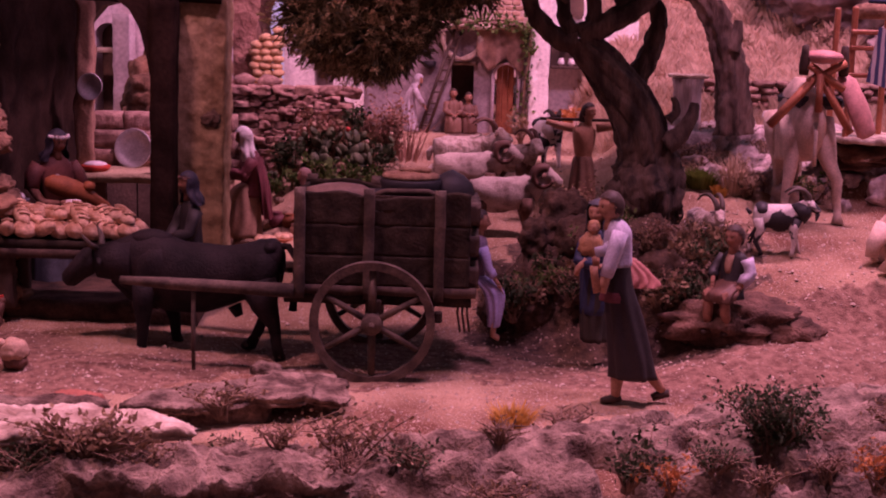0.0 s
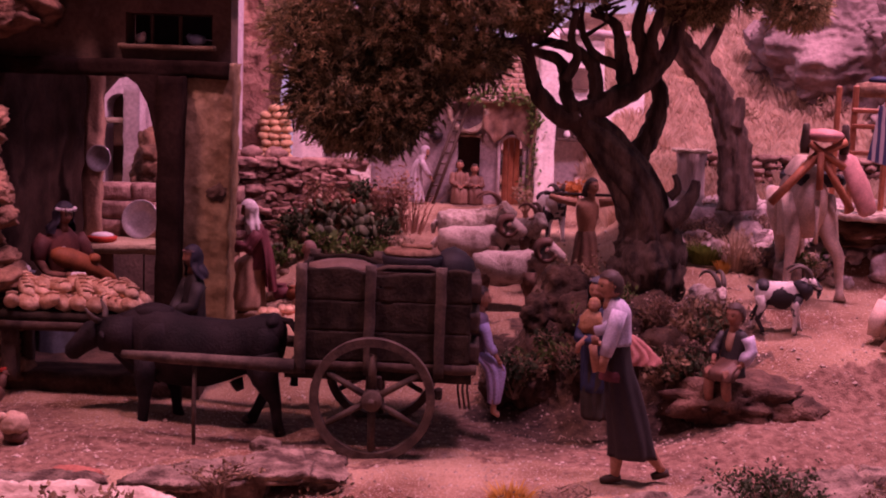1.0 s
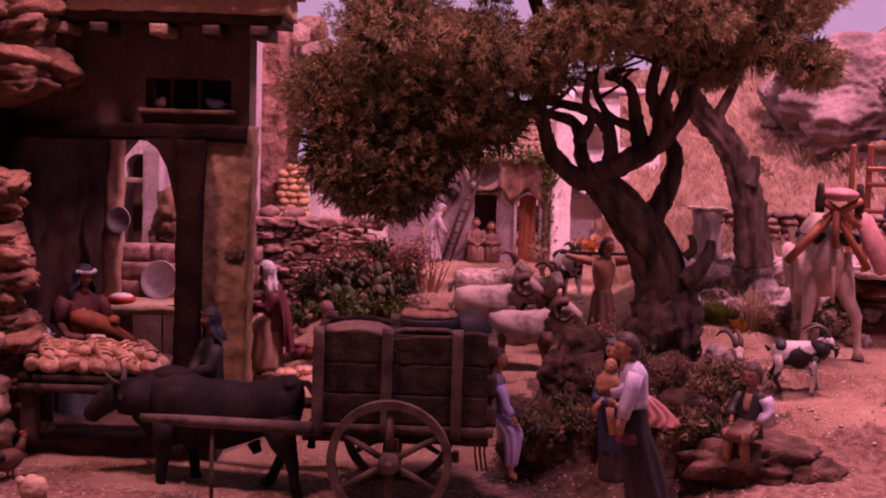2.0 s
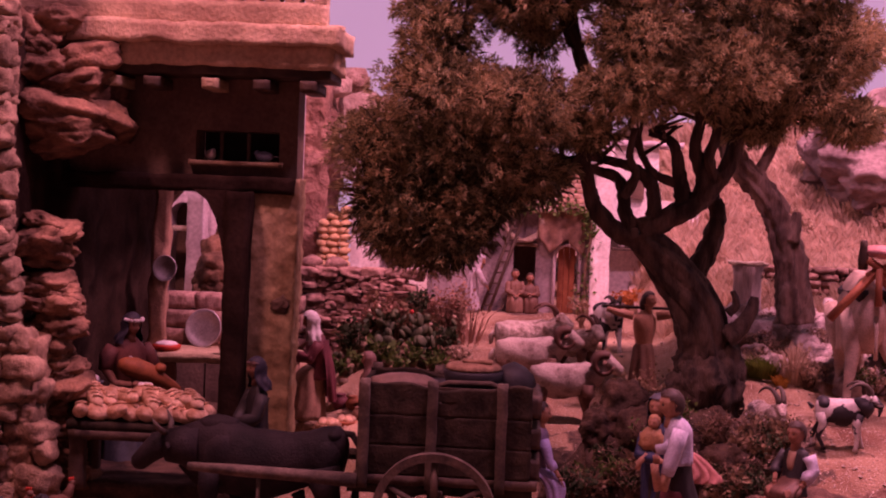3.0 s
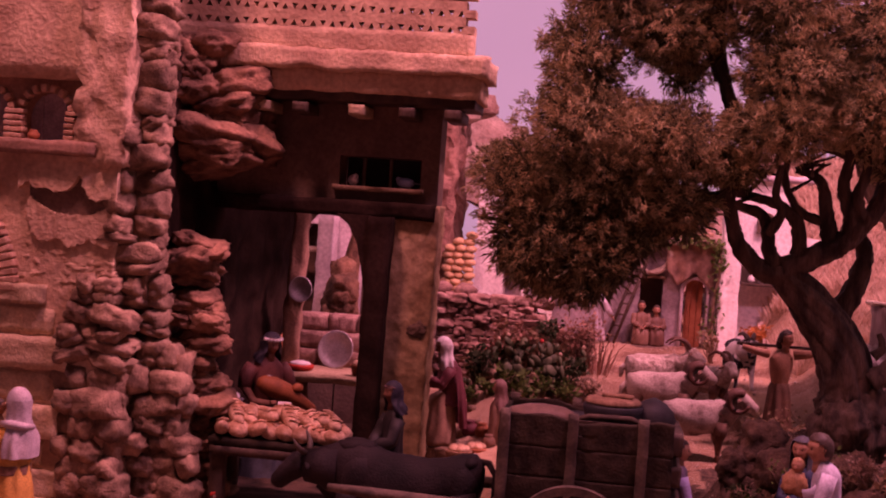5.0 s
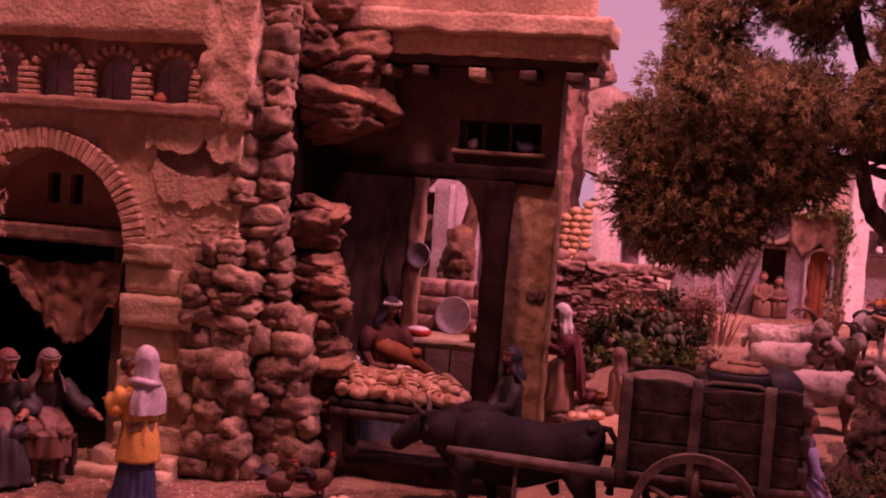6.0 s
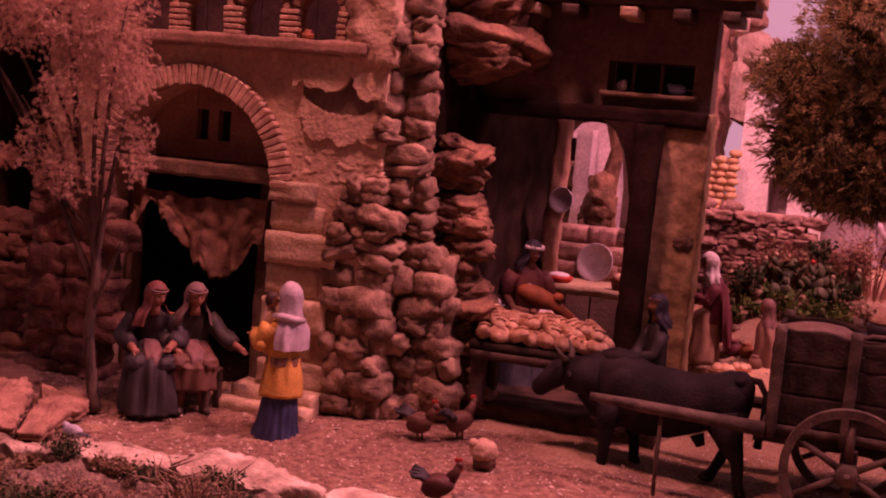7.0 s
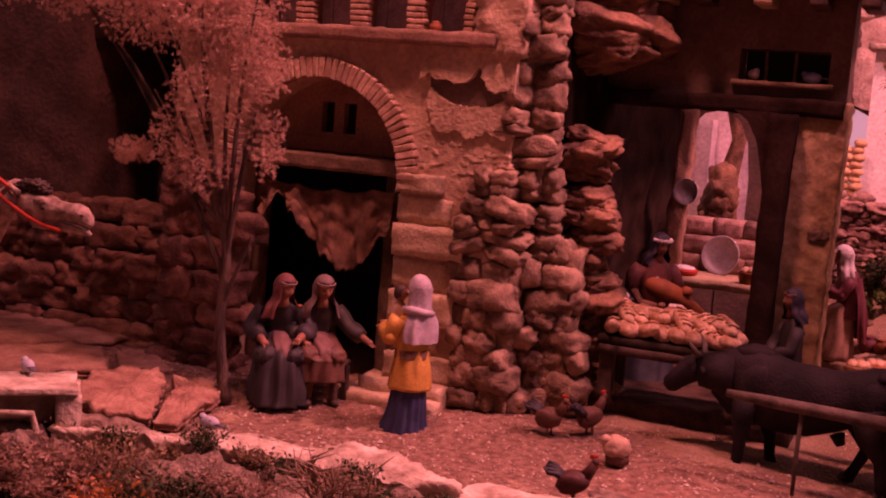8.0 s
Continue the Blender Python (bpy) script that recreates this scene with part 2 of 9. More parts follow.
            q = Vector((d.x * r[0] * k, d.y * r[1] * k, d.z * r[2] * k))
            if flatb and q.z < -flatb * r[2]:
                q.z = -flatb * r[2]
            vs.append(turn @ q + c)
        return self.add(vs, ICO4_F if fine else ICO_F, slot, smooth)

    def stone(self, c, half, seed=0.0, rot=(0, 0, 0), slot=0, sq=3.8, amp=0.30, worn=False):
        """An angular stone: a squarish lump with knocked-off corners."""
        turn, c = Euler([radians(a) for a in rot]).to_matrix(), Vector(c)
        vs = []
        for d in (ICO3_V if worn else ICO_V):
            e = 1.0 / max(abs(d.x) ** sq + abs(d.y) ** sq + abs(d.z) ** sq, 1e-6) ** (1 / sq)
            k = e * (1 + amp * noise.fractal(d * 1.8 + Vector((seed, seed * 0.3, seed)), 0.8, 2.1, 3))
            if worn:
                k *= 1 + 0.10 * noise.fractal(d * 5 + Vector((seed, 2, seed)), 0.7, 2.1, 4) - 0.12 * max(0.0, noise.noise(d * 3.2 + Vector((2, seed, 1))) - 0.1)
            vs.append(turn @ Vector((d.x * k * half[0], d.y * k * half[1], d.z * k * half[2])) + c)
        return self.add(vs, ICO3_F if worn else ICO_F, slot, True)

    def lathe(self, c, prof, seg=20, slot=0, rot=(0, 0, 0), smooth=True, squash=1.0):
        """Turned shape from (radius, height) pairs."""
        turn, c = Euler([radians(a) for a in rot]).to_matrix(), Vector(c)
        vs = [turn @ Vector((r * math.cos(2 * math.pi * j / seg), squash * r * math.sin(2 * math.pi * j / seg), z)) + c for r, z in prof for j in range(seg)]
        fs = [(i * seg + j, i * seg + (j + 1) % seg, (i + 1) * seg + (j + 1) % seg, (i + 1) * seg + j) for i in range(len(prof) - 1) for j in range(seg)]
        fs += [tuple(range(seg))[::-1], tuple((len(prof) - 1) * seg + j for j in range(seg))]
        return self.add(vs, fs, slot, smooth)

    def prism(self, outline, y0, y1, slot=0):
        """A flat outline of (x, z) pushed from y0 to y1."""
        n = len(outline)
        vs = [(x, y0, z) for x, z in outline] + [(x, y1, z) for x, z in outline]
        fs = [tuple(range(n)), tuple(range(2 * n - 1, n - 1, -1))] + [(i, i + n, (i + 1) % n + n, (i + 1) % n) for i in range(n)]
        return self.add(vs, fs, slot)

    def mesh(self, name, mats, base=(0, 0, 0)):
        me = bpy.data.meshes.new(name)
        bx, by, bz = base
        me.from_pydata([(x - bx, y - by, z - bz) for x, y, z in self.v], [], self.f)
        for m in mats if isinstance(mats, (list, tuple)) else [mats]:
            me.materials.append(m)
        me.polygons.foreach_set("material_index", self.m)
        me.polygons.foreach_set("use_smooth", self.s)
        me.update()
        return me


def whole(name, geo, mats, base, label, category, group="", kind=""):
    """One thing that is one mesh."""
    ob = new(name, geo.mesh(name, mats, base))
    ob.location = base
    return tagged(ob, label, category, group, kind)


def thing(name, base, label, category, group="", kind=""):
    """An Empty at a thing's base, to hold its parts."""
    ob = new(name)
    ob.location = base
    ob.empty_display_size = 0.02
    return tagged(ob, label, category, group, kind)


def where(ob):
    p = Vector(ob.location)
    while ob.parent:
        ob = ob.parent
        p += Vector(ob.location)
    return p


def part(name, geo, mats, parent, label=""):
    """One part under a thing or under a part; geo is given in the world's metres."""
    at = where(parent)
    ob = new(name, geo.mesh(name, mats, at))
    ob.parent = parent
    return tagged(ob, label)


# ---- ground ----


def tree_mound(x, y):
    d = math.hypot((x - 0.25) / 0.20, (y - 1.80) / 0.20)
    return 0.15 * (1 - sm(0.25, 1.0, d)) - 0.0


def ground_z(x, y):
    """Height of the ground sheet."""
    mid = curve(y, (1.62, -0.012), (2.03, 0.087), (2.35, 0.175), (2.9, 0.185), (3.6, 0.22))
    east = curve(y, (1.42, -0.008), (1.60, 0.026), (1.74, 0.105), (1.90, 0.145), (2.4, 0.24), (2.8, 0.32), (3.6, 0.60), (4.4, 0.75))
    west = curve(y, (1.35, -0.010), (1.57, 0.004), (2.6, 0.03))
    z = lerp(mid, east, sm(0.26, 0.42, x))
    z = lerp(west, z, sm(-0.46, -0.24, x))
    z = max(z, tree_mound(x, y) + min(z, 0.03)) if math.hypot(x - 0.25, y - 1.8) < 0.26 else z
    z += 0.058 * sm(0.15, 0.04, math.hypot(x - 0.76, (y - 2.09) * 0.9))
    return z


def rough_ground(x, y):
    p = Vector((x, y, 0))
    k = 0.4 + 0.6 * sm(0.1, 0.5, x) + 0.6 * sm(1.9, 2.4, y)
    m = 2.2 * max(0.0, 1 - math.hypot((x - 0.25) / 0.24, (y - 1.78) / 0.24))
    return ground_z(x, y) + (0.006 * k + 0.010 * m) * noise.fractal(p * 16, 0.9, 2.1, 4) + 0.0016 * noise.noise(p * 120)


def grid_sheet(xs, ys, height):
    g = Geo()
    vs = [(x, y, height(x, y)) for y in ys for x in xs]
    w = len(xs)
    g.add(vs, [(j * w + i, j * w + i + 1, (j + 1) * w + i + 1, (j + 1) * w + i) for j in range(len(ys) - 1) for i in range(w - 1)], 0, True)
    return g


def steps(*spans):
    out = []
    for a, b, n in spans:
        out += [lerp(a, b, i / n) for i in range(n)]
    return out + [spans[-1][1]]


gx = steps((-9, -1.8, 8), (-1.8, 1.2, 420), (1.2, 9, 8))
gy = steps((-4, 0.9, 6), (0.9, 2.4, 260), (2.4, 4.4, 80), (4.4, 9, 5))


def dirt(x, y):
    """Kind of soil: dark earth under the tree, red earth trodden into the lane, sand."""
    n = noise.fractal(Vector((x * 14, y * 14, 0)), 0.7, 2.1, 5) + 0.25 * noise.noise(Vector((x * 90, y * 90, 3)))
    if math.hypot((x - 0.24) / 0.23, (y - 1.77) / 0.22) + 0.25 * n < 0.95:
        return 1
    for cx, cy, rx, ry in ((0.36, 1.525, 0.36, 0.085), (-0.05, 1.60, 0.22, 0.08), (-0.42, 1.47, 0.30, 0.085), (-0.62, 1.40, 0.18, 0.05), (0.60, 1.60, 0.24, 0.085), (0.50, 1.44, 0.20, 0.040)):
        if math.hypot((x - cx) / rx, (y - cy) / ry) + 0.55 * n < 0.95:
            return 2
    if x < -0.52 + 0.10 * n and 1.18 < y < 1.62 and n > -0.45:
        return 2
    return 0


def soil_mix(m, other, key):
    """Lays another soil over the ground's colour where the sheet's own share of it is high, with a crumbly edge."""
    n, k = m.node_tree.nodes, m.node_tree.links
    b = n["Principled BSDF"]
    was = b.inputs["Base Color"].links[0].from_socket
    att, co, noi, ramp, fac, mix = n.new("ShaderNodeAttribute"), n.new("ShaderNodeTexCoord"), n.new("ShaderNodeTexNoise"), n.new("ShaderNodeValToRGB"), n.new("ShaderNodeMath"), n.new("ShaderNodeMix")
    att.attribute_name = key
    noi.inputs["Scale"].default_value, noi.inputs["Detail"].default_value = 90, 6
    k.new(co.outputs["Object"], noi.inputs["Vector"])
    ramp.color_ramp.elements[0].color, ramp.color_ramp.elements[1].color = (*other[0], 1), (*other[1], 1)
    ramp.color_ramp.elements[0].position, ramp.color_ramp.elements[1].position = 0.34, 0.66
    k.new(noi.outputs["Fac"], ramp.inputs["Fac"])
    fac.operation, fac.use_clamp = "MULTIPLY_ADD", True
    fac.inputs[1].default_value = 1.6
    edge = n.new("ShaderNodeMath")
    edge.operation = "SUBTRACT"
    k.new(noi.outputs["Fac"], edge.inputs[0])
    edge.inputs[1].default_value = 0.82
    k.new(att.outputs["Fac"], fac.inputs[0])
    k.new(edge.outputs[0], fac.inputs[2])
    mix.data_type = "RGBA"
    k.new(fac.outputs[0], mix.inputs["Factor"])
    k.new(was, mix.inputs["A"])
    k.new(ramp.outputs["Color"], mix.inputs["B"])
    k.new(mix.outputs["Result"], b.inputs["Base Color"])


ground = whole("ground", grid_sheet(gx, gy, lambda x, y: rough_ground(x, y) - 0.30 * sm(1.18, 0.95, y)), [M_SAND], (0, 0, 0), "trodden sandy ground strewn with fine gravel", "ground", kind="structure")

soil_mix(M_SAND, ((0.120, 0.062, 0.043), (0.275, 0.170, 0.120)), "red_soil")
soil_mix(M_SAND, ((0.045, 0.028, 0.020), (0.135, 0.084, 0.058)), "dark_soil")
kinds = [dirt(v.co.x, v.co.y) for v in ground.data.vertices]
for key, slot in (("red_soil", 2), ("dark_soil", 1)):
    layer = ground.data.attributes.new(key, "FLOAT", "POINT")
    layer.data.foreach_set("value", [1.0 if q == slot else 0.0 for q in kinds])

# ---- hall, backdrop and hills ----
g = Geo()
vs, n_s = [], 48
for i in range(n_s + 1):
    a = radians(lerp(-20, 200, i / n_s))
    for z in (-0.6, 5.2):
        vs.append((0.1 + 4.2 * math.cos(a), 1.4 + 4.2 * math.sin(a), z))
g.add(vs, [(2 * i, 2 * i + 2, 2 * i + 3, 2 * i + 1) for i in range(n_s)], 0, True)
whole("backdrop", g, M_SKY, (0, 0, 0), "curved painted backdrop of a hazy lavender evening sky", "backdrop", kind="structure")
g = Geo()
g.box((0, -2.6, 2.2), (11, 0.1, 6))
whole("wall_hall", g, M_HALL, (0, 0, 0), "unseen grey hall wall, added to bounce light back onto the set", "wall", kind="structure")
g = Geo()
g.box((0, 1.4, 5.25), (11, 9, 0.1))
whole("ceiling", g, M_HALL, (0, 0, 0), "unseen grey hall ceiling, added to bounce light down onto the set", "ceiling", kind="structure")


def crag_height(height, layers=7.0):
    """Height of layered rock over a smooth slope."""
    def h(x, y):
        p = Vector((x, y, 0))
        z = height(x, y) + 0.055 * noise.fractal(p * 6, 0.9, 2.2, 5)
        q = z * layers * 4
        return (math.floor(q) + sm(0.55, 1.0, q - math.floor(q))) / (layers * 4) * 0.3 + z * 0.7 + 0.012 * noise.fractal(p * 40, 0.8, 2.1, 3)
    return h


def cragfield(x0, x1, y0, y1, n, h):
    return grid_sheet(steps((x0, x1, n)), steps((y0, y1, n)), h)


hill_height = crag_height(lambda x, y: curve(y, (2.55, 0.20), (2.85, 0.30), (3.35, 0.50), (3.9, 0.70), (4.3, 0.72)) + 0.10 * sm(0.7, 1.3, x) - 0.10 * sm(0.75, 0.3, x))
whole("rock_hill", cragfield(0.30, 1.9, 2.55, 4.3, 170, hill_height), M_HILL, (0, 0, 0), "dry pinkish rock hill behind the grove", "hill", kind="structure")
whole("rock_ridge", cragfield(-1.0, 0.45, 3.5, 4.5, 80, crag_height(lambda x, y: curve(y, (3.5, 0.30), (3.9, 0.56), (4.5, 0.60)) + 0.22 * sm(-0.15, -0.55, x))), M_HILL, (0, 0, 0), "reddish rock ridge behind the village", "hill", kind="structure")


def cliff(x, y, z, r, seed):
    """A broken rock face: ledges and cracks over a leaning mass."""
    b = bmesh.new()
    bmesh.ops.create_icosphere(b, subdivisions=6, radius=1.0)
    vs = []
    for v in b.verts:
        d = v.co
        q = d * 1.3 + Vector((seed * 7.0, 2, 1))
        k = 1 + 0.26 * noise.fractal(q, 0.9, 2.1, 5) - 0.20 * abs(noise.noise(d * 2.6 + Vector((seed, 5, 2)))) - 0.05 * abs(noise.noise(d * 6.5 + Vector((3, seed, 2))))
        step = 5.0 * d.z + 1.6 * noise.noise(d * 1.7 + Vector((seed, 9, 4)))
        k += 0.055 * (step - math.floor(step) - 0.5)
        vs.append((x + d.x * r * 1.3 * k, y + d.y * r * k, z + d.z * r * 1.05 * k))
    g = Geo().add(vs, [[v.index for v in f.verts] for f in b.faces], 0, True)
    b.free()
    whole("cliff", g, M_CLIFF, (x, y, z - r), "cracked grey-pink cliff on the rocky hill", "cliff", "cliffs on the hill")


for i, spot in enumerate(((1.00, 3.16, 0.60, 0.17), (1.22, 3.00, 0.62, 0.22), (0.90, 3.28, 0.58, 0.11), (1.08, 2.80, 0.40, 0.10), (1.34, 3.2, 0.70, 0.24))):
    cliff(*spot, i)


# ---- foreground bank ----
def bank_z(x, y):
    top = curve(x, (-1.6, 0.012), (-0.62, 0.018), (-0.40, -0.012), (0.0, 0.0), (0.3, 0.022), (0.6, 0.040), (1.2, 0.05))
    back = curve(x, (-1.2, 1.20), (-0.62, 1.22), (-0.30, 1.23), (0.1, 1.27), (0.3, 1.33), (0.6, 1.42), (1.0, 1.44)) + 0.03 * noise.noise(Vector((x * 9, 0, 2)))
    front = back - curve(x, (-0.7, 0.17), (-0.4, 0.13), (0.0, 0.13), (0.6, 0.22))
    p = Vector((x, y, 0))
    z = lerp(top, -0.06, sm(back - 0.03, back + 0.05, y))
    z = lerp(z, top - 0.10, sm(front, front - 0.10, y))
    z = lerp(z, -0.20, sm(0.98, 0.85, y))
    r = noise.fractal(p * 11, 0.8, 2.1, 5)
    rid = 1 - abs(noise.noise(p * 17 + Vector((3, 1, 0)))) * 2
    pits = max(0.0, noise.noise(p * 20 + Vector((7, 3, 0))) - 0.12) + 0.6 * max(0.0, noise.noise(p * 41 + Vector((2, 9, 0))) - 0.2)
    k = 0.35 + 0.65 * sm(back + 0.02, front + 0.02, y)
    return z + k * (0.017 * r + 0.010 * rid - 0.16 * pits) + 0.004 * noise.fractal(p * 70, 0.8, 2.1, 3)


whole("rock_bank", grid_sheet(steps((-1.7, 1.3, 560)), steps((0.84, 1.52, 190)), bank_z), M_ROCKBANK, (0, 0, 0), "pitted grey-brown rock bank edging the sandy lane", "rock bank", kind="structure")


def rough_slab(name, outline, z0, z1, material, label, category, amp=0.006, group="", kind="", under=0.64, thick=0.018):
    """A flat stone: a broken outline, a crumbly top and a ragged front in layers over a deep undercut."""
    cx = sum(p[0] for p in outline) / len(outline)
    cy = sum(p[1] for p in outline) / len(outline)
    fine_o = []
    for (xa, ya), (xb, yb) in zip(outline, outline[1:] + outline[:1]):
        n = max(3, int(math.hypot(xb - xa, yb - ya) / 0.003))
        for i in range(n):
            x, y = lerp(xa, xb, i / n), lerp(ya, yb, i / n)
            fine_o.append((x, y))
    g, n, vs = Geo(), len(fine_o), []
    h = z1 - z0
    rows = ((under, z0), (under + 0.02, z0 + 0.5 * (h - thick)), (under + 0.05, z1 - thick), (0.90, z1 - 0.94 * thick), (0.96, z1 - 0.80 * thick), (0.97, z1 - 0.62 * thick), (0.91, z1 - 0.54 * thick), (0.98, z1 - 0.46 * thick), (1.0, z1 - 0.22 * thick), (0.985, z1 - 0.001), (0.94, z1 + 0.001), (0.86, z1), (0.75, z1 + 0.001), (0.62, z1 + 0.002), (0.48, z1 + 0.001), (0.34, z1 + 0.002), (0.18, z1 + 0.002))
    for f, z in rows:
        edge = sm(0.5, 0.9, f)
        for x, y in fine_o:
            rag = 0.011 * noise.fractal(Vector((x * 22, y * 22, z * 30 + 4)), 0.7, 2.2, 5) + 0.004 * noise.noise(Vector((x * 130, y * 130, z * 200)))
            r = math.hypot(x - cx, y - cy) + 1e-6
            q = f + edge * rag / max(r, 0.03)
            px, py = cx + (x - cx) * q, cy + (y - cy) * q
            w = noise.fractal(Vector((px * 24, py * 24, z1 * 9)), 0.7, 2.1, 5)
            vs.append((px, py, z + amp * (1.3 if z >= z1 - 0.002 else 0.6) * w))
    m = len(rows) - 1
    fs = [(k * n + i, k * n + (i + 1) % n, (k + 1) * n + (i + 1) % n, (k + 1) * n + i) for k in range(m) for i in range(n)]
    g.add(vs, fs + [tuple(m * n + i for i in range(n))], 0, True)
    return whole(name, g, material, (cx, cy, z0), label, category, group, kind)


def rough_block(g, lo, hi, n=(6, 6, 6), amp=0.004, freq=30.0, slot=0, lean=(0, 0), seed=0.0):
    """A box whose faces are cut small and made uneven; lean shifts its top."""
    lo, hi = Vector(lo), Vector(hi)
    size = hi - lo
    vs, fs, index = [], [], {}

    def corner(key):
        if key not in index:
            p = Vector([lo[q] + size[q] * key[q] / n[q] for q in range(3)])
            k = p * freq + Vector((seed, seed, seed))
            d = Vector((noise.fractal(k, 0.9, 2.1, 3), noise.fractal(k + Vector((9, 2, 5)), 0.9, 2.1, 3), noise.fractal(k + Vector((1, 8, 3)), 0.9, 2.1, 3)))
            t = (p.z - lo.z) / size.z
            index[key] = len(vs)
            vs.append(p + d * amp + Vector((lean[0] * t, lean[1] * t, 0)))
        return index[key]

    for ax in range(3):
        u, w = (ax + 1) % 3, (ax + 2) % 3
        for sg in (0, 1):
            for j in range(n[w]):
                for i in range(n[u]):
                    loop = []
                    for a, b in ((i, j), (i + 1, j), (i + 1, j + 1), (i, j + 1)):
                        key = [0, 0, 0]
                        key[ax], key[u], key[w] = n[ax] * sg, a, b
                        loop.append(corner(tuple(key)))
                    fs.append(loop if sg else loop[::-1])
    return g.add(vs, fs, slot, True)


def arch_pts(cx, cz, r, n=16, a0=0.0, a1=180.0, rz=None):
    rz = rz or r
    return [(cx + r * math.cos(radians(lerp(a0, a1, i / n))), cz + rz * math.sin(radians(lerp(a0, a1, i / n)))) for i in range(n + 1)]


# ---- inn: the arched house ----
inn = thing("inn", (-1.0, 1.6, 0.0), "ochre plastered two-storey house with an arched doorway", "house")
AX, AZ, AR = -1.045, 0.318, 0.140
g = Geo()
g.prism([(-1.30, -0.03), (-1.30, 0.512), (-0.742, 0.512), (-0.742, -0.03), (AX + AR, -0.03)] + arch_pts(AX, AZ, AR) + [(AX - AR, -0.03)], 1.57, 1.65)
part("wall", g, M_PLASTER, inn)
g = Geo()
ws = [(-1.224, 0.0345), (-1.133, 0.0345), (-1.0415, 0.0345), (-0.9505, 0.0345), (-0.8605, 0.0345)]
o = [(-1.30, 0.53), (-1.30, 0.618), (-0.790, 0.618), (-0.790, 0.53)]
for cx, r in ws[::-1]:
    o += [(cx + r, 0.53)] + arch_pts(cx, 0.566, r, 10, rz=0.034) + [(cx - r, 0.53)]
g.prism(o, 1.592, 1.64)
part("window_wall", g, M_BRICKPL, inn)
g = Geo()
rough_block(g, (-1.30, 1.568, 0.618), (-0.792, 1.64, 1.05), (26, 3, 20), 0.003, 18)
part("upper_wall", g, M_PLASTER, inn)
g = Geo()
rough_block(g, (-0.803, 1.553, 0.500), (-0.728, 1.64, 1.05), (10, 8, 44), 0.009, 45, seed=4)
part("corner_pilaster", g, M_PLASTER, inn, "crumbling plaster corner strip")
g = Geo()
rough_block(g, (-1.30, 1.545, 0.511), (-0.770, 1.60, 0.531), (40, 5, 3), 0.0025, 50)
part("sill", g, M_BRICKPL, inn, "long window sill")
for cx, r in ws:
    g = Geo()
    g.box((cx, 1.615, 0.565), (2 * r, 0.006, 0.075))
    for k in (-0.5, 0.5):
        g.box((cx + k * r, 1.610, 0.56), (0.003, 0.004, 0.07))
    part("window_screen", g, mat("window_screen_paint", (0.24, 0.205, 0.225), (0.38, 0.33, 0.35), 0.7, 40, 300, 0.3) if cx == ws[0][0] else bpy.data.materials["window_screen_paint"], inn, "dim lattice behind the arched window")
g = Geo()
g.lathe((-0.862, 1.556, 0.530), [(0.004, 0), (0.008, 0.003), (0.009, 0.008), (0.005, 0.012), (0.006, 0.014)], 12)
whole("oil_lamp", g, M_REDWOOD, (-0.862, 1.556, 0.530), "small red clay oil lamp on the window sill", "lamp")
# brick piers and heads between the windows
for k in range(len(ws)):
    for side in (-1, 1):
        for i in range(5):
            g = Geo()
            cx = ws[k][0] + side * (ws[k][1] + 0.0040)
            g.box((cx + rnd.uniform(-0.0012, 0.0012), 1.586, 0.536 + i * 0.0085), (0.0155, 0.018, 0.0068), 0, 0.0016, (0, rnd.uniform(-5, 5), 0))
            part("brick", g, M_BRICK, inn)
    for a in range(15, 170, 20):
        g = Geo()
        r = ws[k][1] + 0.005
        g.box((ws[k][0] + r * math.cos(radians(a)), 1.588, 0.568 + 0.037 * math.sin(radians(a))), (0.011, 0.014, 0.0085), 0, 0.0016, (0, -a, 0))
        part("brick", g, M_BRICK, inn)
# arch ring of thin bricks
for i in range(46):
    a = lerp(2, 178, i / 45)
    g = Geo()
    r = AR + 0.013 + rnd.uniform(-0.0015, 0.0015)
    g.box((AX + r * math.cos(radians(a)), 1.566, AZ + r * math.sin(radians(a))), (0.030, 0.022, 0.0097), 0, 0.0018, (0, -a, 0), 0.0008)
    part("voussoir", g, M_BRICK, inn)
# doorway: tympanum with two slits, lintel, posts, inside walls blackened as shade, ragged curtain
g = Geo()
zt = 0.345
g.prism([(AX - 0.150, zt), (AX - 0.150, 0.47), (AX - 0.036, 0.47), (AX - 0.036, 0.374), (AX - 0.015, 0.374), (AX - 0.015, 0.47), (AX + 0.002, 0.47), (AX + 0.002, 0.374), (AX + 0.023, 0.374), (AX + 0.023, 0.47), (AX + 0.150, 0.47), (AX + 0.150, zt)], 1.640, 1.655)
g.box((AX - 0.0255, 1.648, 0.445), (0.021, 0.0145, 0.050))
g.box((AX + 0.0125, 1.648, 0.445), (0.021, 0.0145, 0.050))
part("tympanum", g, M_BRICKPL, inn, "brown panel with two narrow slits")
g = Geo()
rough_block(g, (AX - 0.139, 1.582, 0.320), (AX + 0.139, 1.640, 0.343), (40, 5, 4), 0.0022, 45)
part("lintel", g, M_WOOD, inn)
for sx in (-0.128, 0.102, 0.127):
    g = Geo()
    rough_block(g, (AX + sx - 0.010, 1.622, -0.02), (AX + sx + 0.010, 1.642, 0.322), (3, 3, 18), 0.002, 40, seed=sx)
    part("door_post", g, M_DARKWOOD if sx > 0.11 else M_WOOD, inn)
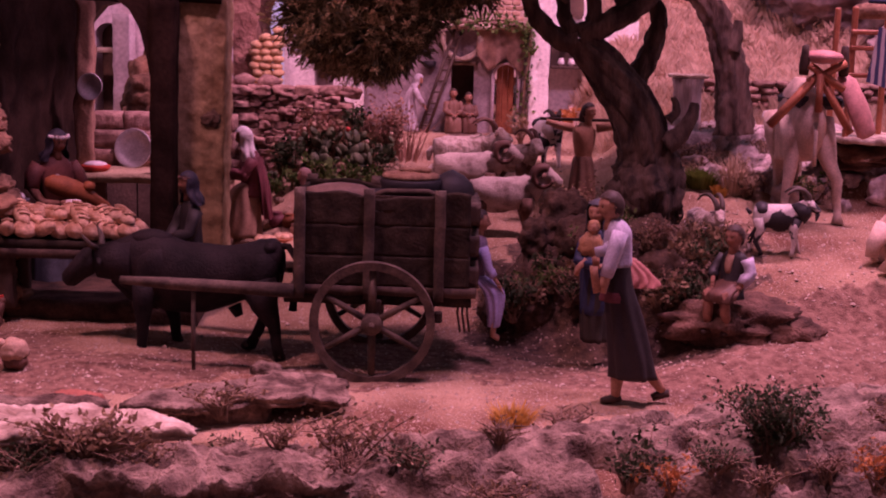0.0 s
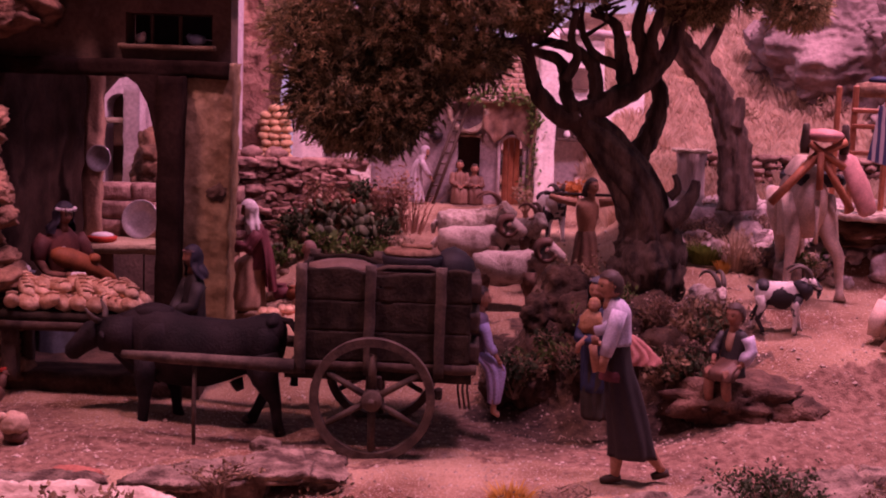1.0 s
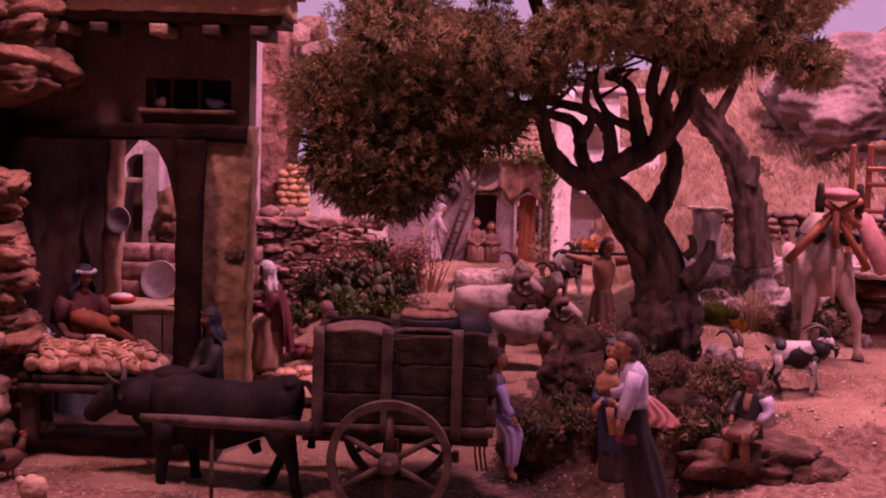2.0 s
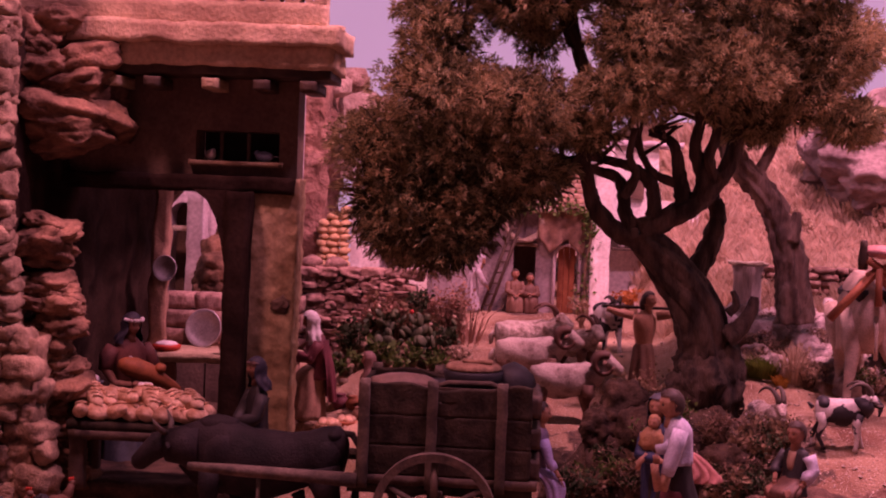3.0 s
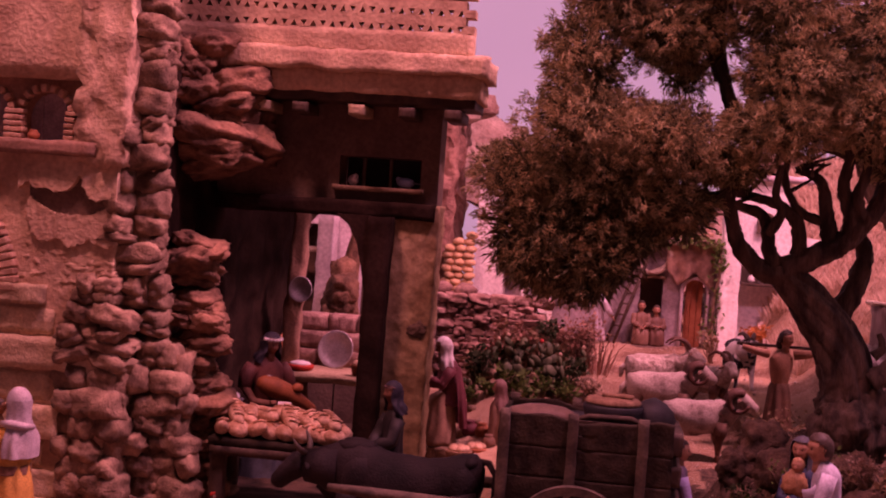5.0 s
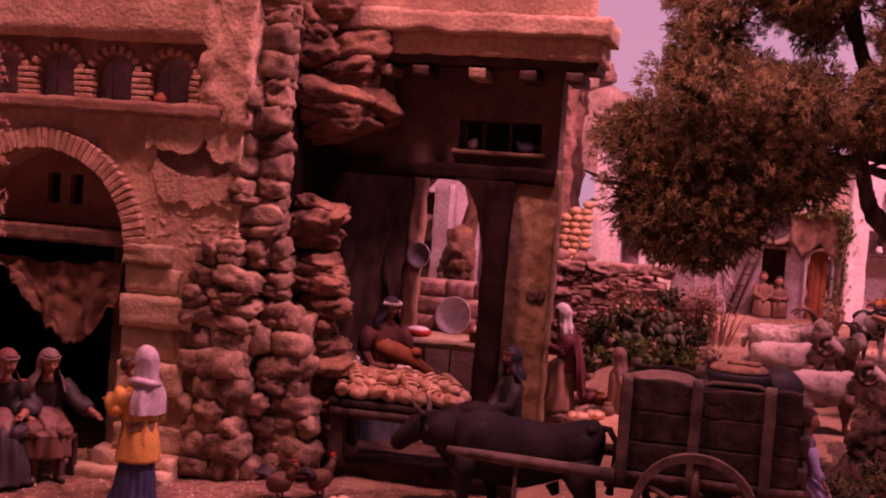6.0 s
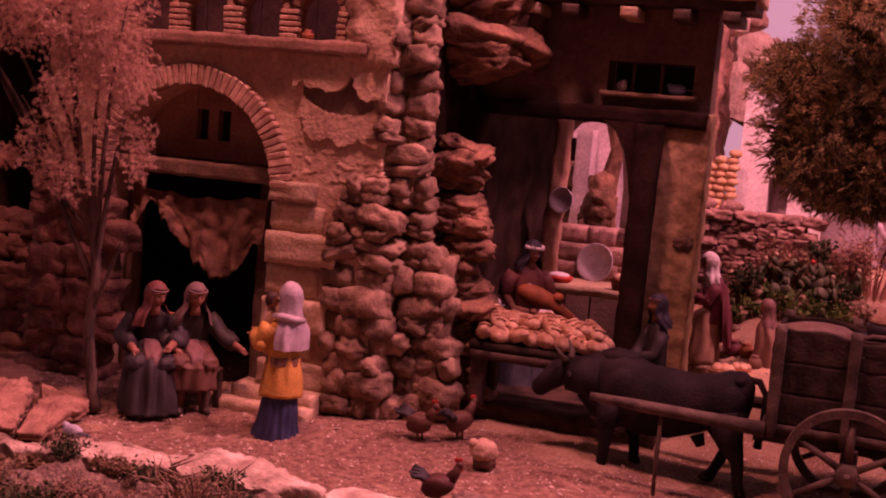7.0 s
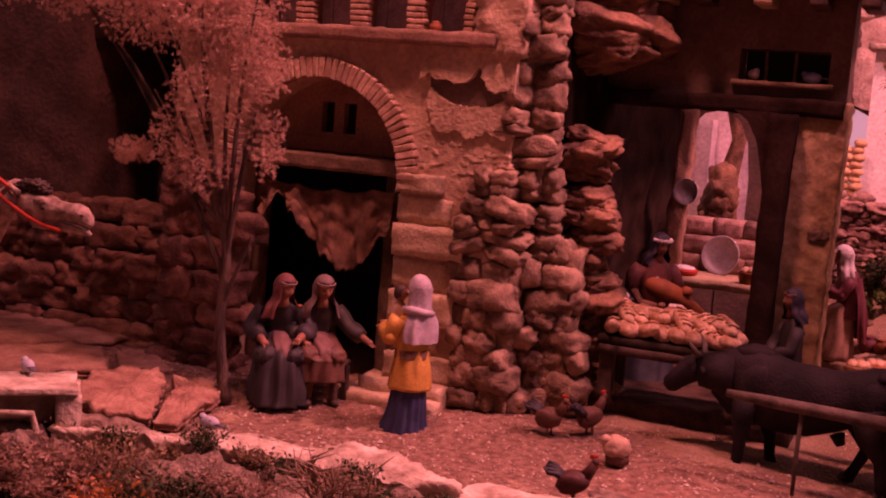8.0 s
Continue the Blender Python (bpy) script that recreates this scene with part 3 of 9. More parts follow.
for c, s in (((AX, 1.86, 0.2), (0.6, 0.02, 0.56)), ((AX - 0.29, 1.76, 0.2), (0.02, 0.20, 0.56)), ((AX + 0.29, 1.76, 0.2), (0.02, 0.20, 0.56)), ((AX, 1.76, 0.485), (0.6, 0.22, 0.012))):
    part("inner_wall", Geo().box(c, s), M_UNLIT, inn)
# near-black sheets give the slits their shade
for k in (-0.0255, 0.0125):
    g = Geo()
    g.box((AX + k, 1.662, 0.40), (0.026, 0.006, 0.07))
    part("slit_backing", g, M_UNLIT, inn)
M_CURTAIN = mat("ragged_cloth", (0.085, 0.045, 0.03), (0.24, 0.14, 0.09), 0.95, 40, 500, 0.8, 0.003)
g = Geo()
nx, nz, vs = 110, 24, []
for j in range(nz + 1):
    for i in range(nx + 1):
        u = i / nx
        low = curve(u, (0.0, 0.246), (0.06, 0.236), (0.15, 0.272), (0.27, 0.252), (0.42, 0.216), (0.55, 0.190), (0.70, 0.172), (0.83, 0.186), (0.92, 0.226), (1.0, 0.238)) + 0.010 * noise.fractal(Vector((u * 22, 1, 1)), 0.7, 2.1, 4)
        z = lerp(0.302 - 0.010 * math.sin(u * math.pi) - 0.006 * abs(math.sin(u * 11)), low, j / nz)
        vs.append((AX - 0.112 + 0.226 * u, 1.604 - 0.007 * math.sin(u * 24 + 3 * noise.noise(Vector((u * 5, j / nz, 2)))) * (0.4 + j / nz) - 0.012 * j / nz + 0.005 * noise.noise(Vector((u * 12, j * 0.3, 5))), z))
g.add(vs, [(j * (nx + 1) + i, j * (nx + 1) + i + 1, (j + 1) * (nx + 1) + i + 1, (j + 1) * (nx + 1) + i) for j in range(nz) for i in range(nx)], 0, True)
ob = part("curtain", g, M_CURTAIN, inn, "ragged brown cloth looped up in the doorway")
md = ob.modifiers.new("thick", "SOLIDIFY")
md.thickness = 0.002
# quoins beside the door
zq = 0.0
for i, (w, h) in enumerate([(0.085, 0.030), (0.110, 0.044), (0.078, 0.040), (0.100, 0.050), (0.082, 0.046), (0.108, 0.050), (0.084, 0.040), (0.070, 0.032)]):
    g = Geo()
    out = 0.016 if i % 2 else 0.006
    rough_block(g, (-0.906, 1.572 - out, zq + 0.003), (-0.906 + w, 1.60, zq + h - 0.003), (8, 3, 5), 0.003, 55, seed=i)
    part("quoin", g, M_QUOIN, inn)
    zq += h
for i, (x0, x1, y0, z1) in enumerate([(-0.95, -0.80, 1.505, 0.016), (-0.93, -0.80, 1.530, 0.034)]):
    g = Geo()
    rough_block(g, (x0, y0, -0.02), (x1, 1.58, z1), (12, 6, 4), 0.003, 40, seed=i)
    part("step", g, M_QUOIN, inn)
# broken plaster: bare masonry, coloured dark as if shaded, under a ragged overhanging coat
g = Geo()
g.prism([(-0.870, 0.480), (-0.868, 0.446), (-0.850, 0.436), (-0.800, 0.428), (-0.760, 0.436), (-0.746, 0.462), (-0.750, 0.490), (-0.80, 0.496)], 1.5680, 1.5712)
part("plaster_gap", g, M_DARKPL, inn, "bare masonry patch, its dark colour standing for the recess's shade")


def ragged(pts, amp, seed):
    """The points with broken in-between points."""
    out = []
    for (xa, za), (xb, zb) in zip(pts, pts[1:]):
        n = max(2, int(math.hypot(xb - xa, zb - za) / 0.0022))
        for i in range(n):
            x, z = lerp(xa, xb, i / n), lerp(za, zb, i / n)
            out.append((x + amp * noise.noise(Vector((x * 160, z * 160, seed))), z + amp * noise.fractal(Vector((x * 90, z * 90, seed + 4)), 0.8, 2.1, 3)))
    return out + [pts[-1]]


up = ragged([(-0.882, 0.462), (-0.868, 0.471), (-0.856, 0.462), (-0.842, 0.466), (-0.828, 0.459), (-0.812, 0.463), (-0.800, 0.474), (-0.793, 0.483), (-0.786, 0.470), (-0.778, 0.456), (-0.766, 0.451), (-0.752, 0.455), (-0.738, 0.452)], 0.004, 2.0)
g = Geo()
g.prism([(-0.737, 0.5105), (-0.884, 0.5105)] + up, 1.5580, 1.5722)
part("plaster_coat", g, M_PLASTER, inn, "overhanging ragged plaster")
low = ragged([(-0.737, 0.447), (-0.760, 0.438), (-0.780, 0.431), (-0.805, 0.428), (-0.830, 0.433), (-0.850, 0.440), (-0.866, 0.452), (-0.874, 0.440), (-0.866, 0.415), (-0.858, 0.396), (-0.838, 0.390), (-0.822, 0.396), (-0.806, 0.384), (-0.790, 0.390), (-0.776, 0.398), (-0.760, 0.388), (-0.737, 0.392)], 0.0045, 7.0)
g = Geo()
g.prism(low[::-1], 1.5645, 1.5722)
part("plaster_coat", g, M_PLASTER, inn, "ragged patch of plaster")
# rough masonry below the coat
for i in range(30):
    x, z = rnd.uniform(-0.880, -0.750), rnd.uniform(0.33, 0.388)
    g = Geo()
    g.stone((x, 1.5725, z), (rnd.uniform(0.006, 0.014), 0.0032, rnd.uniform(0.003, 0.006)), rnd.uniform(0, 90), (0, rnd.uniform(-20, 20), 0), amp=0.5)
    part("rubble", g, M_PLASTER, inn)

# ---- rubble pier between the houses, stone by stone ----
pier = thing("rubble_pier", (-0.72, 1.66, 0.0), "tall pier of rounded fieldstones in ochre mortar", "stone pier")
g = Geo()
rough_block(g, (-0.800, 1.577, -0.02), (-0.720, 1.70, 0.24), (12, 6, 24), 0.008, 40)
rough_block(g, (-0.740, 1.618, -0.02), (-0.650, 1.70, 0.24), (12, 6, 20), 0.007, 40)
rough_block(g, (-0.745, 1.640, 0.24), (-0.695, 1.70, 0.32), (10, 6, 8), 0.007, 40)
rough_block(g, (-0.760, 1.600, 0.32), (-0.702, 1.66, 1.05), (6, 8, 50), 0.007, 40)
part("mortar_core", g, M_MORTAR, pier, "ochre mortar between the stones")
# added filler wall, coloured near-black for the shade behind the pier
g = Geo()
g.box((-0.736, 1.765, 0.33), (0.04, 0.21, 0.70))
part("inner_face", g, M_DEEPSHADE, pier)
z = 0.002
while z < 1.0:
    h = rnd.uniform(0.028, 0.046) if z < 0.2 else rnd.uniform(0.022, 0.040) if z > 0.4 else rnd.uniform(0.016, 0.032)
    xa = curve(z, (0.0, -0.805), (0.22, -0.818), (0.30, -0.800), (0.36, -0.760), (1.0, -0.757))
    xb = curve(z, (0.0, -0.625), (0.18, -0.645), (0.26, -0.690), (1.0, -0.690))
    x = xa
    while x < xb - 0.010:
        w = min(rnd.choice((0.026, 0.034, 0.040, 0.050, 0.060)) * rnd.uniform(0.85, 1.1), xb - x + 0.006)
        if z > 0.34:
            w = xb - x if x > xa or rnd.random() < 0.5 else (xb - xa) * rnd.uniform(0.40, 0.62)
        hh = h * rnd.uniform(0.75, 1.12)
        g = Geo()
        cx = x + w / 2
        cy = lerp(1.584, 1.636, sm(-0.738, -0.700, cx)) if z < 0.34 else lerp(1.590, 1.622, sm(-0.745, -0.715, cx))
        g.stone((cx, cy + rnd.uniform(-0.010, 0.006), z + h / 2 + rnd.uniform(-0.004, 0.004)), (w * 0.56, 0.024 + 0.10 * w, hh * 0.58), rnd.uniform(0, 90), (rnd.uniform(-12, 12), rnd.uniform(-18, 18), rnd.uniform(-12, 12)), sq=4.2, amp=0.22, worn=True)
        part("stone", g, M_STONE, pier)
        x += w * 0.97
    z += h * 0.90


def crag(name, c, r, seed, label):
    """A jutting mass of rock: a few broken blocks grown into one another."""
    cr = random.Random(seed)
    root = thing(name, c, label, "rock")
    b = bmesh.new()
    bmesh.ops.create_icosphere(b, subdivisions=4, radius=1.0)
    balls, faces = [v.co.copy() for v in b.verts], [[v.index for v in f.verts] for f in b.faces]
    b.free()
    for q in range(5):
        o = Vector((cr.uniform(-0.45, 0.45) * r[0], cr.uniform(-0.4, 0.3) * r[1], (q - 2) * 0.30 * r[2]))
        h = Vector((r[0] * cr.uniform(0.55, 0.80), r[1] * cr.uniform(0.6, 0.85), r[2] * cr.uniform(0.42, 0.62)))
        turn = Euler((cr.uniform(-0.25, 0.25), cr.uniform(-0.30, 0.30), cr.uniform(-0.5, 0.5))).to_matrix()
        vs = []
        for d in balls:
            e = 1.0 / (abs(d.x) ** 3 + abs(d.y) ** 3 + abs(d.z) ** 3) ** (1 / 3)
            k = e * (1 + 0.24 * noise.fractal(d * 1.7 + Vector((seed, q * 3.0, seed)), 0.8, 2.1, 5) - 0.10 * abs(noise.noise(d * 4.0 + Vector((q, seed, 2)))))
            vs.append(Vector(c) + o + turn @ Vector((d.x * k * h.x, d.y * k * h.y, d.z * k * h.z)))
        part("block", Geo().add(vs, faces, 0, True), M_CRAG, root)
    return root


crag("rock_outcrop", (-0.664, 1.80, 0.555), (0.100, 0.085, 0.047), 3, "jutting brown crag built into the house corner")
crag("rock_outcrop", (-0.676, 1.79, 0.620), (0.086, 0.075, 0.042), 8, "jutting brown crag under the balcony")
crag("rock_outcrop", (-0.715, 1.77, 0.672), (0.074, 0.070, 0.042), 14, "rounded brown crag beside the parapet")
crag("rock_outcrop", (-0.672, 1.735, 0.372), (0.058, 0.055, 0.034), 21, "small orange crag beside the pier")
for i, (x, z) in enumerate(((-0.668, 0.300), (-0.650, 0.265), (-0.672, 0.235), (-0.648, 0.195), (-0.640, 0.150), (-0.660, 0.115), (-0.634, 0.085), (-0.655, 0.050), (-0.630, 0.030))):
    crag("rock_outcrop", (x - 0.006, 1.715, z), (0.046, 0.045, 0.027), 51 + 3 * i, "crumbling crag beside the stone pier")

# ---- bakery: the open shop under the balcony ----
bakery = thing("bakery", (-0.53, 1.9, 0.0), "open bakery under a plastered balcony on timber joists", "house")
# balcony's shade is put into this wall's dark colour
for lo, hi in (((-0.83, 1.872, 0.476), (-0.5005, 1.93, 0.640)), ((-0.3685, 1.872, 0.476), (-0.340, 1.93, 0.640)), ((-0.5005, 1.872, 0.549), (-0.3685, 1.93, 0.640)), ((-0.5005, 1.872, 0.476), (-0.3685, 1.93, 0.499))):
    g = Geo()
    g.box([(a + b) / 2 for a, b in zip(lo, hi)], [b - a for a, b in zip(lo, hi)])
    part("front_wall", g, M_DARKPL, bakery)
# near-black sheet for the shade deep in the niche
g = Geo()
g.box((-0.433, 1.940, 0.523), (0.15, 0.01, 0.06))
part("niche_back", g, M_UNLIT, bakery)
for x in (-0.461, -0.418):
    g = Geo()
    g.box((x, 1.878, 0.5235), (0.005, 0.006, 0.047), 0, 0.001)
    part("niche_bar", g, M_DARKWOOD, bakery)
g = Geo()
rough_block(g, (-0.508, 1.856, 0.494), (-0.362, 1.885, 0.5015), (20, 4, 2), 0.001, 40)
part("niche_ledge", g, M_WOOD, bakery, "thin wooden pigeon ledge")
# cornice in three steps and the pierced parapet
for lo, hi, a, m, nm in (((-0.82, 1.780, 0.674), (-0.264, 1.93, 0.706), 0.0045, M_PLASTER, "cornice"), ((-0.82, 1.796, 0.642), (-0.277, 1.93, 0.676), 0.003, M_PLASTER, "cornice_band"), ((-0.82, 1.804, 0.629), (-0.283, 1.93, 0.643), 0.002, M_DARKWOOD, "wall_plate")):
    g = Geo()
    rough_block(g, lo, hi, (60, 6, 4), a, 28, seed=lo[2])
    part(nm, g, m, bakery)
for x in (-0.72, -0.612, -0.552, -0.463, -0.385, -0.314):
    g = Geo()
    rough_block(g, (x - 0.012, 1.796, 0.608), (x + 0.012, 1.90, 0.624), (3, 3, 3), 0.001, 60, seed=x)
    part("joist_end", g, M_QUOIN if x in (-0.612, -0.463) else M_DARKWOOD, bakery)
# pierced rows: little triangles, point up and point down
g = Geo()
y0, y1 = 1.794, 1.822
rough_block(g, (-0.82, y0, 0.700), (-0.289, y1, 0.7395), (50, 2, 4), 0.0012, 40)
for row in range(2):
    zb = 0.739 + 0.0245 * row
    cw, hgt = 0.0152, 0.0115
    x, k = -0.82, 0
    while x < -0.289 - cw:
        o_ = [(x, zb), (x + cw, zb), (x + cw, zb + hgt), (x, zb + hgt)]
        t_ = [(x + 0.0025, zb + 0.001), (x + cw - 0.0025, zb + 0.001), (x + cw / 2, zb + hgt - 0.001)] if (k + row) % 2 == 0 else [(x + cw - 0.0025, zb + hgt - 0.001), (x + 0.0025, zb + hgt - 0.001), (x + cw / 2, zb + 0.001)]
        vs = [(a, y0, c) for a, c in o_ + t_] + [(a, y1, c) for a, c in o_ + t_]
        if (k + row) % 2 == 0:
            fs = [(0, 1, 5, 4), (1, 2, 6, 5), (2, 3, 6), (3, 0, 4, 6)]
        else:
            fs = [(2, 3, 5, 4), (3, 0, 6, 5), (0, 1, 6), (1, 2, 4, 6)]
        fs += [tuple(i + 7 for i in f[::-1]) for f in fs] + [(4, 5, 12, 11), (5, 6, 13, 12), (6, 4, 11, 13)]
        g.add(vs, fs)
        x += cw
        k += 1
    g.box(((-0.82 + x) / 2, (y0 + y1) / 2, zb + hgt + 0.0065), (x + 0.82, y1 - y0, 0.013))
    if x < -0.289:
        g.box(((x - 0.289) / 2, (y0 + y1) / 2, zb + hgt / 2), (-0.289 - x, y1 - y0, hgt))
g.box((-0.5545, 1.808, 0.87), (0.531, 0.028, 0.155))
part("pierced_parapet", g, M_PLASTER, bakery, "parapet pierced with rows of small triangles")
g = Geo()
g.box((-0.64, 2.16, 0.634), (0.34, 0.50, 0.02))
part("upper_floor", g, M_DARKWOOD, bakery)
# beam, post and bracket carry the balcony's shade in their colour
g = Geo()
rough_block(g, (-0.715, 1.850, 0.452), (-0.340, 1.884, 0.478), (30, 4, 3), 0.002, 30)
part("beam", g, M_DEEPSHADE, bakery, "timber beam with shade put into its near-black colour")
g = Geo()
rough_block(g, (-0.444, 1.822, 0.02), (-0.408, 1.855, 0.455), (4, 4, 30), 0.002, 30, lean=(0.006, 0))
part("post", g, M_DEEPSHADE, bakery, "timber post with shade put into its near-black colour")
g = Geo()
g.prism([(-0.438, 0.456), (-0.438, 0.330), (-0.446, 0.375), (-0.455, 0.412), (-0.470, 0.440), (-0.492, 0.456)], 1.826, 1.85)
part("bracket", g, M_DEEPSHADE, bakery)
g = Geo()
rough_block(g, (-0.416, 1.862, 0.0), (-0.342, 1.93, 0.478), (18, 14, 90), 0.0030, 50, lean=(0.008, 0), seed=2)
part("column", g, M_COLPLASTER, bakery, "crumbling ochre plaster column")
# no hole is cut: a dark lump gives its shade
g = Geo()
g.ball((-0.356, 1.862, 0.281), (0.015, 0.0050, 0.012), 0, 0.45, 2, 5, fine=True)
part("column_hole", g, M_DARKPL, bakery, "dark flattened lump standing for the shade of a plaster hole")
# shop's inner shade is in this wall's colour
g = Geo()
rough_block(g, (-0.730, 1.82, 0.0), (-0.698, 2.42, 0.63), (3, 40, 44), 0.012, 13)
part("party_wall", g, M_DEEPSHADE, bakery)
# dark colour holds the shop's inner shade
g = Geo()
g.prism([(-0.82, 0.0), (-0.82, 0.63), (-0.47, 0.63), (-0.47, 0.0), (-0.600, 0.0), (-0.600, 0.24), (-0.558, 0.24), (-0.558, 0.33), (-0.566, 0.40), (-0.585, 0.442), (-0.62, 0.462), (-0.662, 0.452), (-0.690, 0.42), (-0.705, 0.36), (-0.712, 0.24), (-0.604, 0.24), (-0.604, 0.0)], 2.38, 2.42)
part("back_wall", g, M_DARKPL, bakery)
g = Geo()
rough_block(g, (-0.740, 2.34, 0.10), (-0.706, 2.41, 0.46), (4, 4, 24), 0.006, 30)
part("door_jamb", g, M_REDWOOD, bakery, "reddish worn door jamb")
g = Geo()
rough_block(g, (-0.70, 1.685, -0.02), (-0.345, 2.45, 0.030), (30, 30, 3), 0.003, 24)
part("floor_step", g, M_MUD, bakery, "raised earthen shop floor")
# solid near-black block in place of an alcove's shade
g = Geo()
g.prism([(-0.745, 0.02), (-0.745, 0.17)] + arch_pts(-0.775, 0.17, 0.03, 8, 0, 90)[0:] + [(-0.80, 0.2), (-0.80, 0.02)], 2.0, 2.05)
whole("dark_alcove", g, M_UNLIT, (-0.77, 2.02, 0), "near-black block standing for an alcove's shade at the shop's end", "alcove", kind="structure")

# courtyard wall behind the bakery, pale lilac with a niche
yard = thing("courtyard_house", (-0.75, 2.95, 0.1), "pale limewashed courtyard house with an arched niche", "house")
g = Geo()
g.prism([(-1.25, 0.05), (-1.25, 0.72), (-0.52, 0.72), (-0.52, 0.05), (-0.765, 0.05), (-0.765, 0.35)] + arch_pts(-0.80, 0.385, 0.035, 10) + [(-0.835, 0.05)], 2.92, 2.99)
part("wall", g, M_LILAC, yard)
g = Geo()
g.box((-0.80, 2.995, 0.25), (0.09, 0.01, 0.4))
part("niche_back", g, M_DARKPL, yard)
g = Geo()
rough_block(g, (-0.845, 2.86, 0.352), (-0.755, 2.92, 0.362), (6, 4, 2), 0.002, 40)
part("shelf", g, M_PALE, yard)
g = Geo()
rough_block(g, (-0.77, 2.84, 0.05), (-0.735, 2.92, 0.44), (4, 4, 20), 0.004, 30)
part("pilaster", g, M_LILAC, yard)
crag("courtyard_rock", (-0.690, 2.75, 0.250), (0.050, 0.05, 0.085), 41, "pale lump of rock in the courtyard")
g = Geo()
g.tube([(-0.668, 2.80, 0.12), (-0.670, 2.80, 0.24), (-0.680, 2.80, 0.32), (-0.664, 2.80, 0.40), (-0.676, 2.80, 0.47), (-0.67, 2.80, 0.60)], [0.020, 0.017, 0.020, 0.016, 0.019, 0.015], 20, rough=0.5, ridge=0.10)
whole("courtyard_post", g, M_CRAG, (-0.70, 2.80, 0.12), "gnarled reddish trunk standing in the courtyard", "trunk")

# stone back bench of the bakery
bench = thing("stone_bench", (-0.47, 2.18, 0.03), "long stone kneading bench with a low coursed back", "bench")
for r, (z0, z1) in enumerate(((0.167, 0.196), (0.198, 0.230), (0.232, 0.262))):
    x = -0.662
    while x < -0.40:
        w = rnd.uniform(0.05, 0.12)
        g = Geo()
        rough_block(g, (x, 2.196 + 0.006 * r, z0), (min(x + w, -0.38) - 0.002, 2.25, z1), (5, 3, 3), 0.0025, 50, seed=x)
        part("stone", g, M_WALLSTONE, bench)
        x += w
g = Geo()
rough_block(g, (-0.655, 2.08, 0.150), (-0.375, 2.20, 0.166), (24, 8, 2), 0.0015, 30)
part("top", g, M_QUOIN, bench)
for x in (-0.63, -0.40):
    g = Geo()
    rough_block(g, (x - 0.02, 2.09, 0.02), (x + 0.02, 2.20, 0.150), (3, 5, 6), 0.003, 40)
    part("support", g, M_BRICKPL, bench)

# ---- village behind: low wall, grain-sack stack, houses ----
low = thing("low_wall", (-0.30, 2.44, 0.1), "low dry-stone wall of flat pink stones", "wall")
z = 0.12
while z < 0.295:
    h = rnd.uniform(0.010, 0.019)
    x = -0.46
    while x < -0.185 + rnd.uniform(-0.03, 0.02):
        w = rnd.uniform(0.018, 0.052)
        g = Geo()
        g.stone((x + w / 2, 2.44 + rnd.uniform(-0.008, 0.008), z + h / 2), (w * 0.55, 0.03, h * 0.58), rnd.uniform(0, 80), (0, rnd.uniform(-6, 6), rnd.uniform(-10, 10)), sq=6.0, amp=0.28, worn=True)
        part("stone", g, M_WALLSTONE, low)
        x += w
    z += h * 0.92
for x in (-0.44, -0.40, -0.35, -0.355):
    g = Geo()
    g.ball((x, 2.43, 0.305 + rnd.uniform(0, 0.012)), (0.022, 0.022, 0.014), 0, 0.25, 1.6, rnd.uniform(0, 80))
    part("stone", g, M_WALLSTONE, low)

M_SACK = mat("sackcloth", (0.50, 0.32, 0.17), (0.66, 0.46, 0.27), 0.95, 60, 500, 0.8, 0.003, vary=0.1)
stack = thing("sack_stack", (-0.46, 3.2, 0.22), "stack of plump ochre grain sacks against the wall", "sacks")
for i in range(11):
    for j in range(3):
        x = -0.494 + 0.0265 * j + 0.006 * (i % 2)
        z = 0.252 + 0.0178 * i
        if z > 0.385 + 0.55 * (x + 0.494):
            continue
        g = Geo()
        g.ball((x + rnd.uniform(-0.002, 0.002), 3.17 + rnd.uniform(-0.004, 0.004), z), (0.0175, 0.024, 0.0112), 0, 0.10, 1.5, rnd.uniform(0, 50), rot=(0, rnd.uniform(-8, 8), 0))
        part("sack", g, M_SACK, stack)

mud = thing("mud_house", (-0.65, 3.3, 0.15), "tall red-brown mud house weathered into the rock", "house")
g = Geo()
rough_block(g, (-0.95, 3.20, 0.1), (-0.500, 3.5, 0.76), (70, 12, 90), 0.024, 11)
part("wall", g, mat("red_mud", (0.19, 0.095, 0.07), (0.42, 0.245, 0.185), 0.95, 14, 90, 1.0, 0.016), mud)
for i in range(14):
    g = Geo()
    g.ball((rnd.uniform(-0.9, -0.45), 3.35 + rnd.uniform(-0.1, 0.1), 0.76 + rnd.uniform(-0.02, 0.03)), (0.05, 0.05, 0.035), 0, 0.35, 1.6, rnd.uniform(0, 90))
    part("roof_boulder", g, M_HILL, mud)
white = thing("white_house", (-0.35, 3.3, 0.2), "white limewashed house with a flat roof slab", "house")
g = Geo()
g.prism([(-0.430, 0.15), (-0.430, 0.645), (-0.10, 0.645), (-0.10, 0.15), (-0.300, 0.15), (-0.300, 0.36), (-0.352, 0.36), (-0.352, 0.15)], 3.24, 3.34)
part("wall", g, M_WHITE, white)
g = Geo()
g.box((-0.326, 3.35, 0.26), (0.07, 0.012, 0.22))
part("window_recess", g, M_LILAC, white)
g = Geo()
rough_block(g, (-0.445, 3.20, 0.645), (-0.08, 3.36, 0.660), (20, 6, 2), 0.003, 30)
